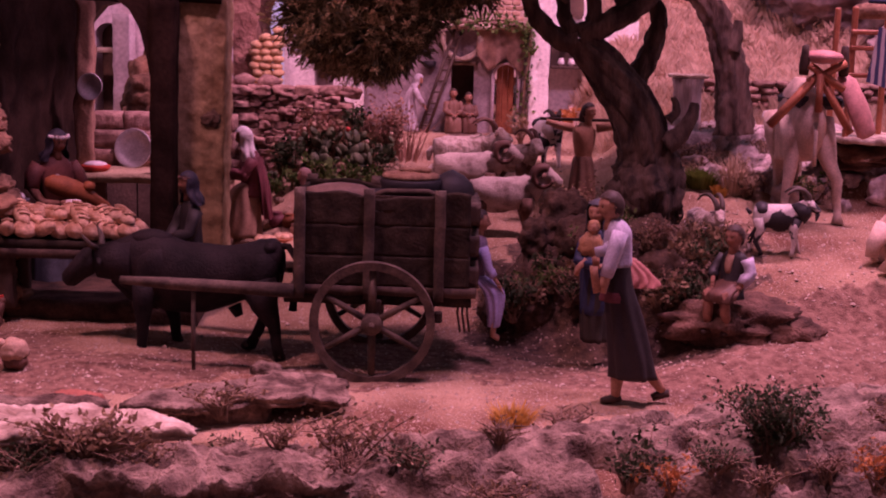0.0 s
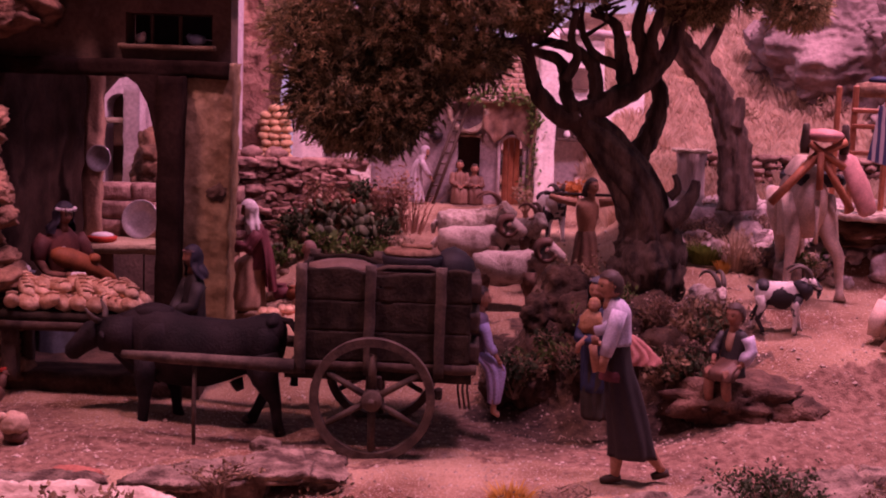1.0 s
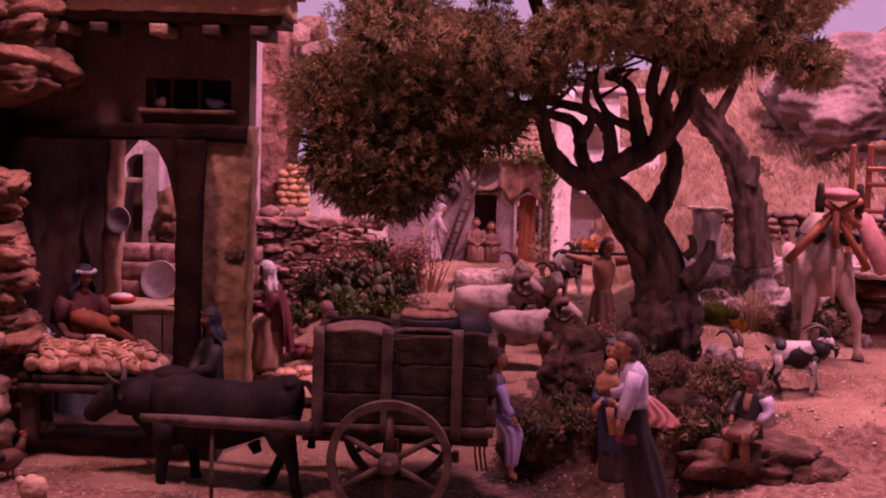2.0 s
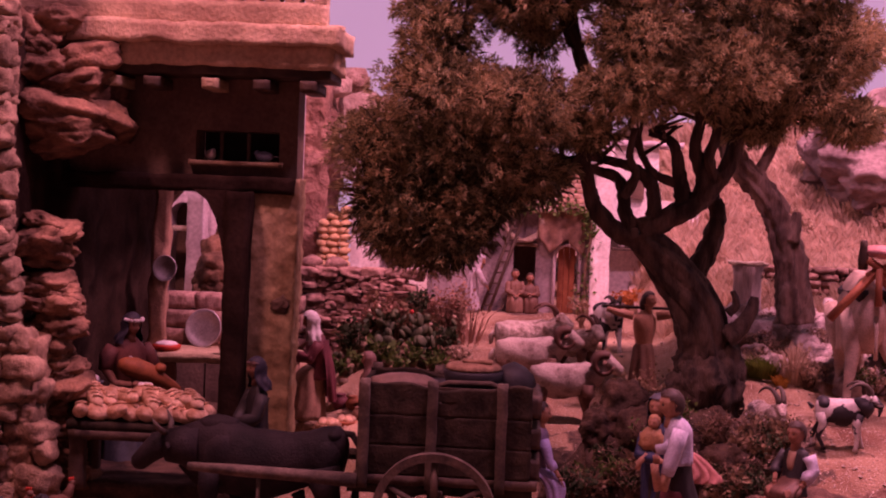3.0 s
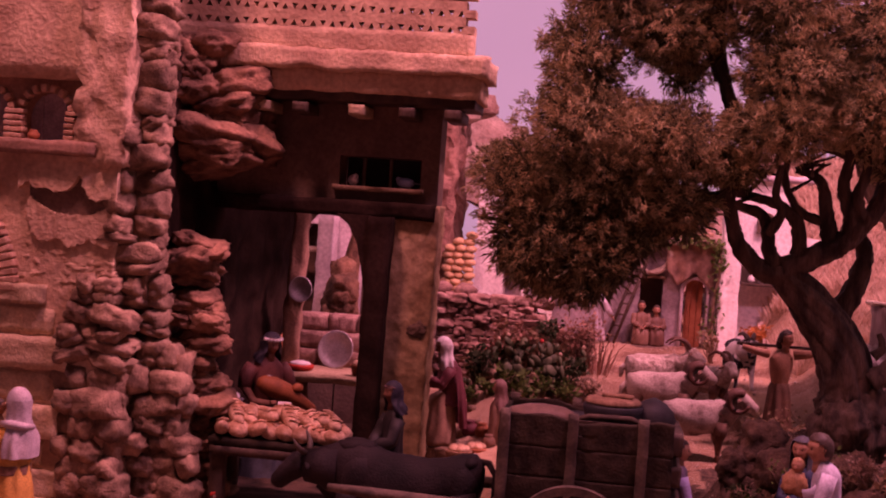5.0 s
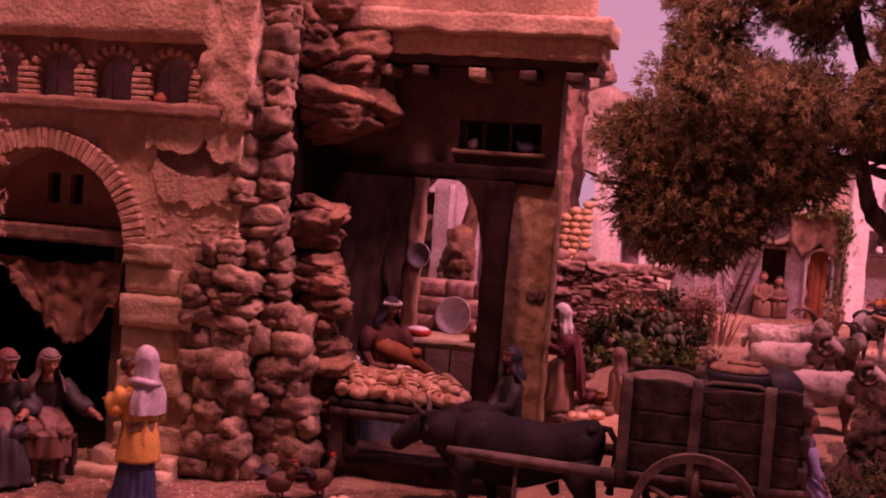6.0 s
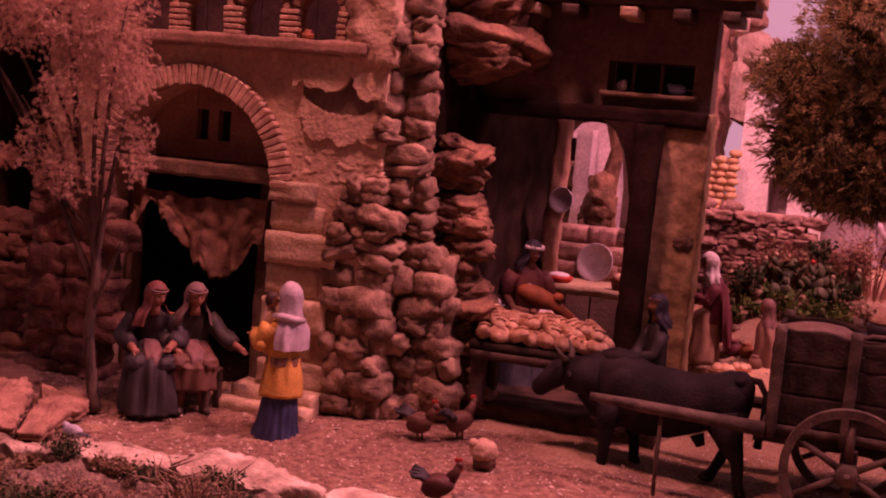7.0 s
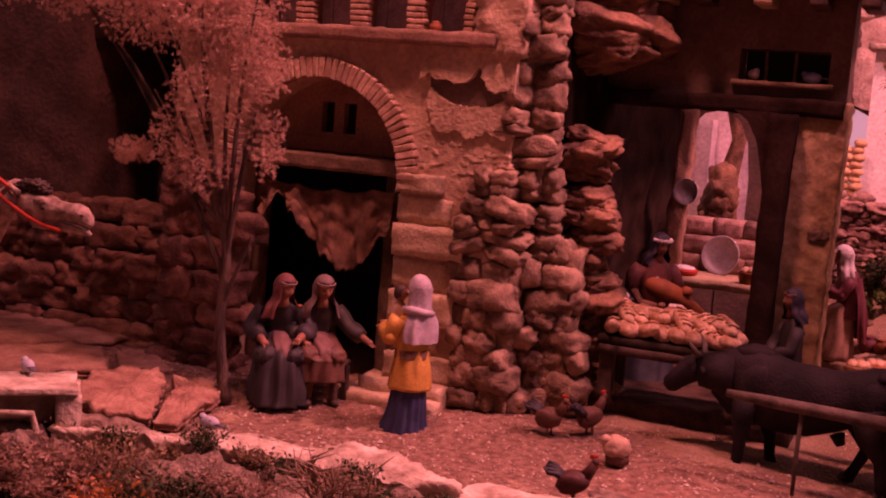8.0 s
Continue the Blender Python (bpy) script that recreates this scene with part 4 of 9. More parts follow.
part("roof_slab", g, M_PALE, white)

house = thing("farmhouse", (0.05, 2.98, 0.17), "grey limewashed farmhouse with a dark doorway and vine", "house")
g = Geo()
top = [(-0.20, 0.405), (-0.13, 0.398), (-0.09, 0.412), (-0.03, 0.420), (0.03, 0.434), (0.09, 0.428), (0.14, 0.436), (0.190, 0.430)]
g.prism([(-0.20, 0.12)] + top + [(0.190, 0.12), (0.166, 0.12), (0.166, 0.318)] + arch_pts(0.138, 0.322, 0.028, 8) + [(0.110, 0.12), (0.062, 0.12), (0.062, 0.347), (0.008, 0.350), (0.008, 0.12)], 2.95, 3.02)
part("wall", g, M_GREYWASH, house)
# dark panel stands for the shade inside the doorway
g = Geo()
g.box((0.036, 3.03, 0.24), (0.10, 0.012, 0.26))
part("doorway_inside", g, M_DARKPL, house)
g = Geo()
rough_block(g, (0.004, 2.940, 0.345), (0.066, 2.955, 0.354), (8, 2, 2), 0.001, 40)
part("lintel", g, M_WOOD, house)
for k, x in enumerate((0.124, 0.138, 0.152)):
    g = Geo()
    g.box((x, 2.975 + 0.002 * k, 0.255), (0.0135, 0.008, 0.19), 0, 0.0015)
    part("door_plank", g, M_REDWOOD, house, "brown plank of the arched door")
g = Geo()
g.tube([(0.107, 2.944, 0.13), (0.107, 2.944, 0.315)] + [(x, 2.944, z) for x, z in arch_pts(0.138, 0.322, 0.031, 8)[::-1]] + [(0.169, 2.944, 0.13)], 0.0045, 8, rough=0.2)
part("arch_trim", g, M_LILAC, house, "pale plaster trim round the arched door")
g = Geo()
pts = [(0.030 + 0.044 * math.cos(radians(a)), 2.930 - 0.004 * math.sin(radians(a)), 0.408 + 0.048 * math.sin(radians(a))) for a in range(-196, 17, 12)]
g.tube(pts, [0.006 + 0.002 * math.sin(i * 1.3) for i in range(len(pts))], 10, rough=0.35)
part("garland", g, M_PALE, house, "dry pale swag hung over the doorway")
g = Geo()
nx, nz, vs = 30, 14, []
for j in range(nz + 1):
    for i in range(nx + 1):
        u, t = i / nx, j / nz
        z = lerp(0.432, curve(u, (0, 0.372), (0.25, 0.335), (0.6, 0.362), (1.0, 0.330)) + 0.008 * noise.noise(Vector((u * 9, 1, 7))), t)
        vs.append((lerp(0.066, 0.178, u), 2.932 - 0.008 * t * math.sin(u * 17) - 0.006 * t, z))
g.add(vs, [(j * (nx + 1) + i, j * (nx + 1) + i + 1, (j + 1) * (nx + 1) + i + 1, (j + 1) * (nx + 1) + i) for j in range(nz) for i in range(nx)], 0, True)
ob = part("awning", g, mat("tan_cloth", (0.13, 0.075, 0.055), (0.34, 0.21, 0.15), 0.95, 30, 400, 0.8, 0.004), house, "sagging tan cloth hung along the eaves")
md = ob.modifiers.new("thick", "SOLIDIFY")
md.thickness = 0.002
g = Geo()
rough_block(g, (-0.21, 2.915, 0.430), (0.20, 3.04, 0.440), (50, 8, 2), 0.006, 40)
part("roof_slab", g, M_PALE, house)
g = Geo()
rough_block(g, (-0.03, 2.885, 0.165), (0.085, 2.948, 0.186), (14, 5, 3), 0.003, 30)
part("threshold", g, M_DARKPL, house, "dark stone bench before the doorway")
for i in range(40):
    x = rnd.uniform(-0.20, 0.19)
    g = Geo()
    g.stone((x, 2.925 + rnd.uniform(-0.01, 0.05), 0.441 + rnd.uniform(0, 0.004)), (rnd.uniform(0.006, 0.016), 0.008, rnd.uniform(0.003, 0.007)), rnd.uniform(0, 90), (0, rnd.uniform(-15, 15), rnd.uniform(0, 90)), amp=0.4)
    part("roof_stone", g, M_WALLSTONE, house)
lad = thing("ladder", (-0.05, 2.91, 0.18), "old wooden ladder leaning against the farmhouse", "ladder")
LA, LB = Vector((-0.066, 2.895, 0.185)), Vector((0.014, 2.935, 0.430))
for dx in (0.0, 0.019):
    g = Geo()
    g.tube([LA + Vector((dx, 0, 0)), LB + Vector((dx, 0, 0))], 0.0038, 6)
    part("rail", g, M_DARKWOOD, lad)
for i in range(9):
    p = LA.lerp(LB, (i + 0.7) / 9.4)
    g = Geo()
    g.tube([p, p + Vector((0.019, 0, 0))], 0.0026, 6)
    part("rung", g, M_DARKWOOD, lad)
side = thing("white_annex", (0.3, 3.0, 0.19), "white annex with a pillar and an open shelf porch", "house")
g = Geo()
rough_block(g, (0.192, 2.90, 0.15), (0.236, 2.95, 0.60), (5, 4, 24), 0.004, 30)
part("pillar", g, M_WHITE, side)
g = Geo()
g.prism([(0.245, 0.15), (0.245, 0.60), (0.36, 0.60), (0.365, 0.47), (0.465, 0.462), (0.465, 0.15)], 3.06, 3.12)
part("wall", g, M_WHITE, side)
# dark arched panel before the uncut wall stands for a window's shade
g = Geo()
g.prism(arch_pts(0.305, 0.50, 0.022, 8) + [(0.283, 0.47), (0.327, 0.47)], 3.05, 3.058)
part("window_opening", g, M_DARKPL, side)
g = Geo()
g.box((0.30, 3.03, 0.345), (0.10, 0.05, 0.006), 0, 0.001)
part("shelf", g, M_DARKWOOD, side)
g = Geo()
g.box((0.30, 3.05, 0.375), (0.10, 0.012, 0.055), 0, 0.001)
part("shelf_back", g, M_DARKWOOD, side)
g = Geo()
rough_block(g, (0.20, 3.045, 0.60), (0.42, 3.14, 0.614), (20, 6, 2), 0.004, 30)
part("roof_slab", g, M_LILAC, side)
for x, z in ((0.275, 0.348), (0.300, 0.348), (0.325, 0.348), (0.29, 0.403), (0.315, 0.403)):
    g = Geo()
    g.lathe((x, 3.028, z), [(0.004, 0), (0.009, 0.006), (0.007, 0.014), (0.005, 0.016), (0.0065, 0.019)], 12)
    whole("jug", g, M_WHITE, (x, 3.028, z), "small white clay jug on the porch shelf", "jug", "porch jugs")
kiln = thing("brick_turret", (0.14, 3.06, 0.44), "small brick turret on the farmhouse roof", "turret")
for i in range(8):
    for j in range(3):
        g = Geo()
        g.box((0.118 + 0.022 * j + 0.008 * (i % 2), 3.06, 0.446 + 0.0125 * i), (0.020, 0.03, 0.0105), 0, 0.002, (0, 0, rnd.uniform(-5, 5)))
        part("brick", g, M_BRICK, kiln)

# west end: dark house with an opening, rough garden wall, paving
west = thing("dark_house", (-1.6, 1.85, 0), "rough house with shade put into its near-black wall and doorway colours", "house")
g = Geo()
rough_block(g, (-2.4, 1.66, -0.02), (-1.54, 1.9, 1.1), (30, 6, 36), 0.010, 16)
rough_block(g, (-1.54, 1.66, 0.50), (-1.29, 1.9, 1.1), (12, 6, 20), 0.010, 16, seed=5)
# wall colour is dark because it holds the shade of this end
part("wall", g, mat("shaded_render", (0.038, 0.022, 0.017), (0.085, 0.048, 0.038), 0.95, 14, 120, 0.8, 0.008), west)
# near-black sheet as the doorway's shade
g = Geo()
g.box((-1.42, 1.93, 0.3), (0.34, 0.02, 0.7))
part("doorway_inside", g, M_UNLIT, west)
gw = thing("garden_wall", (-1.23, 1.52, 0), "low wall of squared rubble below the shrub", "wall")
# reddish stone, darkened further: the dimness below the shrub is in the colour
M_SHADEDBLOCK = mat("shaded_red_rubble", (0.095, 0.046, 0.032), (0.235, 0.125, 0.088), 0.95, 34, 260, 1.0, 0.006, vary=0.22)
z = -0.01
while z < 0.30:
    h = rnd.uniform(0.030, 0.050)
    x = -1.305 + rnd.uniform(0, 0.012)
    while x < -1.20:
        w = rnd.uniform(0.040, 0.080)
        g = Geo()
        g.stone((x + w / 2, 1.560 + rnd.uniform(-0.006, 0.006), z + h / 2), (w * 0.535, 0.030, h * 0.55), rnd.uniform(0, 80), (0, rnd.uniform(-4, 4), rnd.uniform(-6, 6)), sq=8.0, amp=0.26, worn=True)
        part("stone", g, M_SHADEDBLOCK, gw)
        x += w
    z += h
M_PAVING = mat("red_paving", (0.19, 0.098, 0.068), (0.37, 0.225, 0.158), 0.92, 22, 260, 0.9, 0.004, vary=0.12)
for o_, zt_ in (([(-1.262, 1.352), (-1.205, 1.432), (-1.150, 1.372), (-1.062, 1.226), (-1.100, 1.185), (-1.185, 1.225)], 0.018), ([(-1.170, 1.412), (-1.120, 1.452), (-1.070, 1.380), (-1.022, 1.222), (-1.052, 1.216), (-1.128, 1.365)], 0.014), ([(-1.36, 1.285), (-1.30, 1.345), (-1.21, 1.225), (-1.27, 1.17)], 0.008)):
    rough_slab("paving_slab", o_, -0.02, zt_, M_PAVING, "broken reddish paving slab sunk in the lane", "paving slab", 0.006)
for o_, zt_ in (([(-1.75, 1.40), (-1.50, 1.415), (-1.385, 1.545), (-1.40, 1.64), (-1.75, 1.64)], 0.014), ([(-1.62, 1.27), (-1.385, 1.285), (-1.275, 1.405), (-1.390, 1.530), (-1.50, 1.425), (-1.62, 1.41)], 0.010), ([(-1.375, 1.548), (-1.270, 1.420), (-1.215, 1.470), (-1.270, 1.525), (-1.315, 1.630), (-1.375, 1.640)], 0.006)):
    rough_slab("stair_slab", o_, -0.03, zt_, M_PAVING, "broad worn reddish stone stair slab", "stair slab", 0.003, "stairs by the well", "structure", under=0.9)

# tumbled retaining wall along the foot of the dark house
rw = thing("retaining_wall", (-1.5, 1.64, 0), "low tumbled wall of reddish rubble, darkened as if in shade", "wall")
z = -0.01
while z < 0.20:
    h = rnd.uniform(0.026, 0.042)
    x = -1.80 + rnd.uniform(0, 0.02)
    while x < -1.31 - 0.25 * max(0.0, z - 0.12):
        w = rnd.uniform(0.045, 0.100)
        g = Geo()
        g.stone((x + w / 2, 1.640 + 0.10 * z + rnd.uniform(-0.014, 0.014), z + h / 2), (w * 0.53, 0.034, h * 0.54), rnd.uniform(0, 80), (0, rnd.uniform(-7, 7), rnd.uniform(-12, 12)), sq=6.0, amp=0.32, worn=True)
        part("stone", g, M_SHADEDBLOCK, rw)
        x += w
    z += h

# ---- tree ----


def branch(g, pts, r0, r1, seg=10, rough=0.35, ridge=0.0):
    """A gnarled limb through control points, with smooth taper."""
    fine_p, rad, n = [], [], len(pts)
    P = [Vector(p) for p in pts]
    for i in range(n - 1):
        a, b, c, d = P[max(i - 1, 0)], P[i], P[i + 1], P[min(i + 2, n - 1)]
        for k in range(6):
            t = k / 6
            q = 0.5 * ((2 * b) + (c - a) * t + (2 * a - 5 * b + 4 * c - d) * t * t + (3 * b - a - 3 * c + d) * t ** 3)
            fine_p.append(q)
            s = (i + t) / (n - 1)
            rad.append(lerp(r0, r1, s))
    fine_p.append(P[-1])
    rad.append(r1)
    g.tube(fine_p, rad, seg, rough=rough * 0.35, ridge=ridge)
    return fine_p


def foliage(name, parent, clumps, count, leaf, material, seed=1, label="", tuft=16, under=None):
    """A crown of feathery tufts: clumps are (centre, half widths, share); each tuft is a fan of fine sprigs."""
    r = np.random.default_rng(seed)
    total = sum(c[2] for c in clumps)
    allv = []
    for c, rad, share in clumps:
        n = max(1, int(count * share / total / tuft))
        d = r.normal(size=(n, 3))
        d /= np.linalg.norm(d, axis=1)[:, None]
        lump = np.array([noise.noise(Vector(q) * 2.6 + Vector(c) * 9) for q in d.tolist()])
        d *= (r.random(n) ** 0.42 * (1 + 0.34 * lump))[:, None]
        p = np.array(c) + d * np.array(rad)
        if under:
            keep = np.array([q[2] > under(q[0]) + 0.010 * noise.noise(Vector(q) * 45) for q in p.tolist()])
            p, d, n = p[keep], d[keep], int(keep.sum())
        aim = d + np.array((0, -0.12, 0.25)) + r.normal(size=(n, 3)) * 0.35
        aim /= np.linalg.norm(aim, axis=1)[:, None] + 1e-6
        p, aim = np.repeat(p, tuft, 0), np.repeat(aim, tuft, 0)
        m = n * tuft
        o = aim + r.normal(size=(m, 3)) * 0.50
        o /= np.linalg.norm(o, axis=1)[:, None]
        s = np.cross(o, r.normal(size=(m, 3)))
        s /= np.linalg.norm(s, axis=1)[:, None] + 1e-6
        L = leaf * r.uniform(0.7, 2.3, (m, 1))
        W = leaf * 0.15
        p = p + r.normal(size=(m, 3)) * leaf * 0.55
        q = p + o * L
        bend = np.array((0, 0, -1.0)) * L * 0.18
        allv.append(np.stack([p - s * W * 0.6, p + s * W * 0.6, p + o * L * 0.55 + s * W, q + bend, p + o * L * 0.55 - s * W], 1).reshape(-1, 3))
    v = np.concatenate(allv)
    g = Geo().add(v.tolist(), np.arange(len(v)).reshape(-1, 5).tolist())
    return part(name, g, material, parent, label)


tree = thing("tree", (0.275, 1.80, 0.13), "old gnarled tree with a dense dark green crown", "tree")
g = Geo()
spine = [((0.286, 1.80, 0.133), 0.038), ((0.286, 1.80, 0.167), 0.043), ((0.287, 1.80, 0.201), 0.041), ((0.290, 1.80, 0.235), 0.038), ((0.289, 1.80, 0.269), 0.037), ((0.282, 1.80, 0.298), 0.036), ((0.266, 1.80, 0.327), 0.034), ((0.244, 1.80, 0.355), 0.031), ((0.225, 1.80, 0.380), 0.029), ((0.204, 1.80, 0.401), 0.025), ((0.185, 1.80, 0.417), 0.022)]
fine_s = []
for i in range(len(spine) - 1):
    for k in range(8):
        fine_s.append((Vector(spine[i][0]).lerp(Vector(spine[i + 1][0]), k / 8), lerp(spine[i][1], spine[i + 1][1], k / 8)))
for _ in range(3):
    fine_s = [fine_s[0]] + [((a[0] + b[0] + c[0]) / 3, (a[1] + b[1] + c[1]) / 3) for a, b, c in zip(fine_s, fine_s[1:], fine_s[2:])] + [fine_s[-1]]
vs, seg, side = [], 110, Vector((1, 0, 0))
for i, (p, r) in enumerate(fine_s):
    d = (fine_s[min(i + 1, len(fine_s) - 1)][0] - fine_s[max(i - 1, 0)][0]).normalized()
    side = (side - d * side.dot(d)).normalized()
    up = d.cross(side)
    h = i / len(fine_s)
    burl = 1 - sm(0.22, 0.46, h)
    for j in range(seg):
        a = 2 * math.pi * j / seg
        w = a + 1.7 * h + 0.35 * noise.noise(Vector((math.cos(a), math.sin(a), h * 3)))
        strand = abs(math.cos(3.5 * w)) ** 0.55 * 0.20 + abs(math.cos(8.5 * w + 2 * noise.noise(Vector((h * 4, 2, 1))))) ** 0.7 * 0.055
        lump = 0.26 * noise.fractal(Vector((math.cos(a) * 1.3, math.sin(a) * 1.3, h * 9)), 0.7, 2.1, 4) + 0.10 * noise.noise(Vector((math.cos(a) * 6, math.sin(a) * 6, h * 40)))
        k = 0.84 + strand * (1 - 0.6 * burl) + burl * lump + 0.05 * noise.fractal(Vector((math.cos(a) * 2, math.sin(a) * 2, h * 14)), 0.8, 2.1, 4)
        vs.append(p + side * (r * k * math.cos(a)) + up * (r * k * math.sin(a)))
m = len(fine_s)
g.add(vs, [(i * seg + j, i * seg + (j + 1) % seg, (i + 1) * seg + (j + 1) % seg, (i + 1) * seg + j) for i in range(m - 1) for j in range(seg)] + [tuple((m - 1) * seg + j for j in range(seg))], 0, True)
# base burl and stub
for q, c in enumerate(((0.268, 1.785, 0.185), (0.312, 1.785, 0.182), (0.290, 1.775, 0.205), (0.318, 1.80, 0.225))):
    g.ball(c, (0.036, 0.034, 0.040), 0, 0.26, 1.8, 4 + q * 3, fine=True)
branch(g, [(0.318, 1.78, 0.268), (0.339, 1.78, 0.285), (0.354, 1.78, 0.310), (0.358, 1.78, 0.331)], 0.017, 0.006, 14, 0.6, 0.08)
branch(g, [(0.320, 1.78, 0.305), (0.332, 1.78, 0.318), (0.326, 1.78, 0.338)], 0.008, 0.004, 10, 0.6)
limbs = [
    ([(0.185, 1.79, 0.414), (0.164, 1.79, 0.414), (0.139, 1.79, 0.429), (0.119, 1.79, 0.456), (0.111, 1.79, 0.481), (0.103, 1.79, 0.512), (0.093, 1.79, 0.548), (0.083, 1.79, 0.592)], 0.015, 0.0075),
    ([(0.178, 1.79, 0.424), (0.165, 1.79, 0.446), (0.161, 1.79, 0.477), (0.151, 1.79, 0.497), (0.127, 1.79, 0.505), (0.103, 1.79, 0.509), (0.074, 1.79, 0.511)], 0.0115, 0.005),
    ([(0.188, 1.79, 0.420), (0.221, 1.79, 0.437), (0.255, 1.79, 0.456), (0.276, 1.79, 0.471), (0.294, 1.79, 0.493), (0.311, 1.79, 0.518), (0.320, 1.79, 0.550), (0.325, 1.79, 0.591)], 0.019, 0.009),
    ([(0.271, 1.79, 0.464), (0.277, 1.79, 0.492), (0.273, 1.79, 0.516), (0.264, 1.79, 0.537), (0.264, 1.79, 0.561), (0.269, 1.79, 0.585), (0.262, 1.79, 0.613)], 0.0135, 0.006),
    ([(0.250, 1.79, 0.460), (0.246, 1.79, 0.483), (0.241, 1.79, 0.507), (0.237, 1.79, 0.532), (0.231, 1.79, 0.548), (0.218, 1.79, 0.559), (0.195, 1.79, 0.566)], 0.0125, 0.005),
    ([(0.208, 1.79, 0.433), (0.207, 1.79, 0.462), (0.203, 1.79, 0.484), (0.193, 1.79, 0.498), (0.176, 1.79, 0.512), (0.152, 1.79, 0.519), (0.123, 1.79, 0.525), (0.094, 1.79, 0.529)], 0.012, 0.0045),
    ([(0.242, 1.79, 0.490), (0.218, 1.79, 0.499), (0.201, 1.79, 0.508), (0.186, 1.79, 0.532), (0.179, 1.79, 0.550)], 0.0075, 0.004),
    ([(0.273, 1.83, 0.355), (0.291, 1.83, 0.385), (0.300, 1.83, 0.410), (0.307, 1.83, 0.436), (0.306, 1.83, 0.456), (0.298, 1.83, 0.473), (0.294, 1.83, 0.498)], 0.0165, 0.010),
    ([(0.078, 1.79, 0.60), (0.098, 1.80, 0.640), (0.084, 1.80, 0.690), (0.075, 1.80, 0.730), (0.070, 1.80, 0.80), (0.05, 1.80, 0.90)], 0.012, 0.006),
    ([(0.080, 1.80, 0.690), (0.062, 1.80, 0.728), (0.034, 1.80, 0.765), (0.0, 1.80, 0.81)], 0.009, 0.004),
    ([(0.160, 1.78, 0.47), (0.176, 1.77, 0.500), (0.166, 1.77, 0.530), (0.172, 1.77, 0.57)], 0.008, 0.004),
    ([(0.300, 1.79, 0.49), (0.282, 1.78, 0.530), (0.292, 1.78, 0.570), (0.286, 1.78, 0.61)], 0.009, 0.005),
    ([(0.084, 1.78, 0.55), (0.02, 1.77, 0.57), (-0.05, 1.77, 0.555), (-0.12, 1.77, 0.53)], 0.009, 0.004),
    ([(0.098, 1.78, 0.522), (0.03, 1.78, 0.505), (-0.05, 1.78, 0.455)], 0.008, 0.003),
    ([(0.335, 1.79, 0.60), (0.385, 1.79, 0.64), (0.43, 1.79, 0.68)], 0.009, 0.004),
]
for l, ra, rb in limbs:
    branch(g, l, ra, rb, 18, 0.8, 0.07)
tw = random.Random(8)
for l, ra, rb in limbs[:7]:
    for k in range(5):
        p = Vector(l[-1 - tw.randrange(2)])
        d = Vector((tw.uniform(-1, 1), tw.uniform(-0.6, 0.4), tw.uniform(0.1, 1))).normalized() * tw.uniform(0.03, 0.06)
        branch(g, [p, p + d * 0.5 + Vector((0, 0, tw.uniform(-0.008, 0.008))), p + d], 0.0042, 0.0016, 6, 0.5)
part("trunk", g, M_BARK, tree, "deeply furrowed grey-brown trunk")
clumps = [
    ((-0.145, 1.77, 0.455), (0.105, 0.10, 0.095), 1.0), ((-0.205, 1.76, 0.535), (0.075, 0.09, 0.05), 0.5), ((-0.06, 1.77, 0.52), (0.12, 0.11, 0.085), 1.0),
    ((-0.10, 1.77, 0.61), (0.12, 0.11, 0.06), 0.9), ((0.01, 1.76, 0.595), (0.10, 0.10, 0.06), 0.8), ((-0.12, 1.78, 0.70), (0.07, 0.09, 0.10), 0.7),
    ((-0.075, 1.78, 0.82), (0.085, 0.10, 0.08), 0.8), ((0.0, 1.80, 0.755), (0.075, 0.09, 0.055), 0.6), ((0.06, 1.80, 0.84), (0.07, 0.08, 0.06), 0.6),
    ((0.16, 1.78, 0.62), (0.085, 0.10, 0.045), 0.7), ((0.18, 1.80, 0.70), (0.085, 0.11, 0.06), 0.8), ((0.16, 1.80, 0.80), (0.09, 0.10, 0.07), 0.8),
    ((0.29, 1.79, 0.65), (0.10, 0.11, 0.065), 0.9), ((0.30, 1.80, 0.76), (0.10, 0.11, 0.08), 0.9), ((0.41, 1.80, 0.63), (0.075, 0.10, 0.055), 0.7),
    ((0.45, 1.80, 0.70), (0.085, 0.10, 0.06), 0.7), ((0.42, 1.80, 0.80), (0.09, 0.10, 0.08), 0.8), ((0.35, 1.82, 0.58), (0.05, 0.07, 0.03), 0.25), ((0.10, 1.78, 0.56), (0.055, 0.07, 0.03), 0.3),
    ((-0.105, 1.77, 0.415), (0.095, 0.09, 0.070), 1.1), ((-0.165, 1.77, 0.43), (0.050, 0.08, 0.070), 0.6), ((-0.035, 1.77, 0.435), (0.070, 0.08, 0.065), 0.8), ((0.035, 1.77, 0.49), (0.05, 0.06, 0.045), 0.4),
    ((0.0, 1.80, 0.93), (0.16, 0.10, 0.07), 0.8), ((0.30, 1.80, 0.93), (0.18, 0.10, 0.07), 0.8), ((0.03, 1.82, 0.70), (0.04, 0.05, 0.04), 0.12), ((0.07, 1.82, 0.76), (0.03, 0.05, 0.04), 0.1),
]
clumps = [((c[0], c[1] - (0.035 if c[2] > 0.57 and 0.05 < c[0] < 0.33 else 0.0), c[2]), (r[0], r[1] * (1.55 if c[2] > 0.57 and c[0] < 0.33 else 1.0), r[2]), w) for c, r, w in clumps]


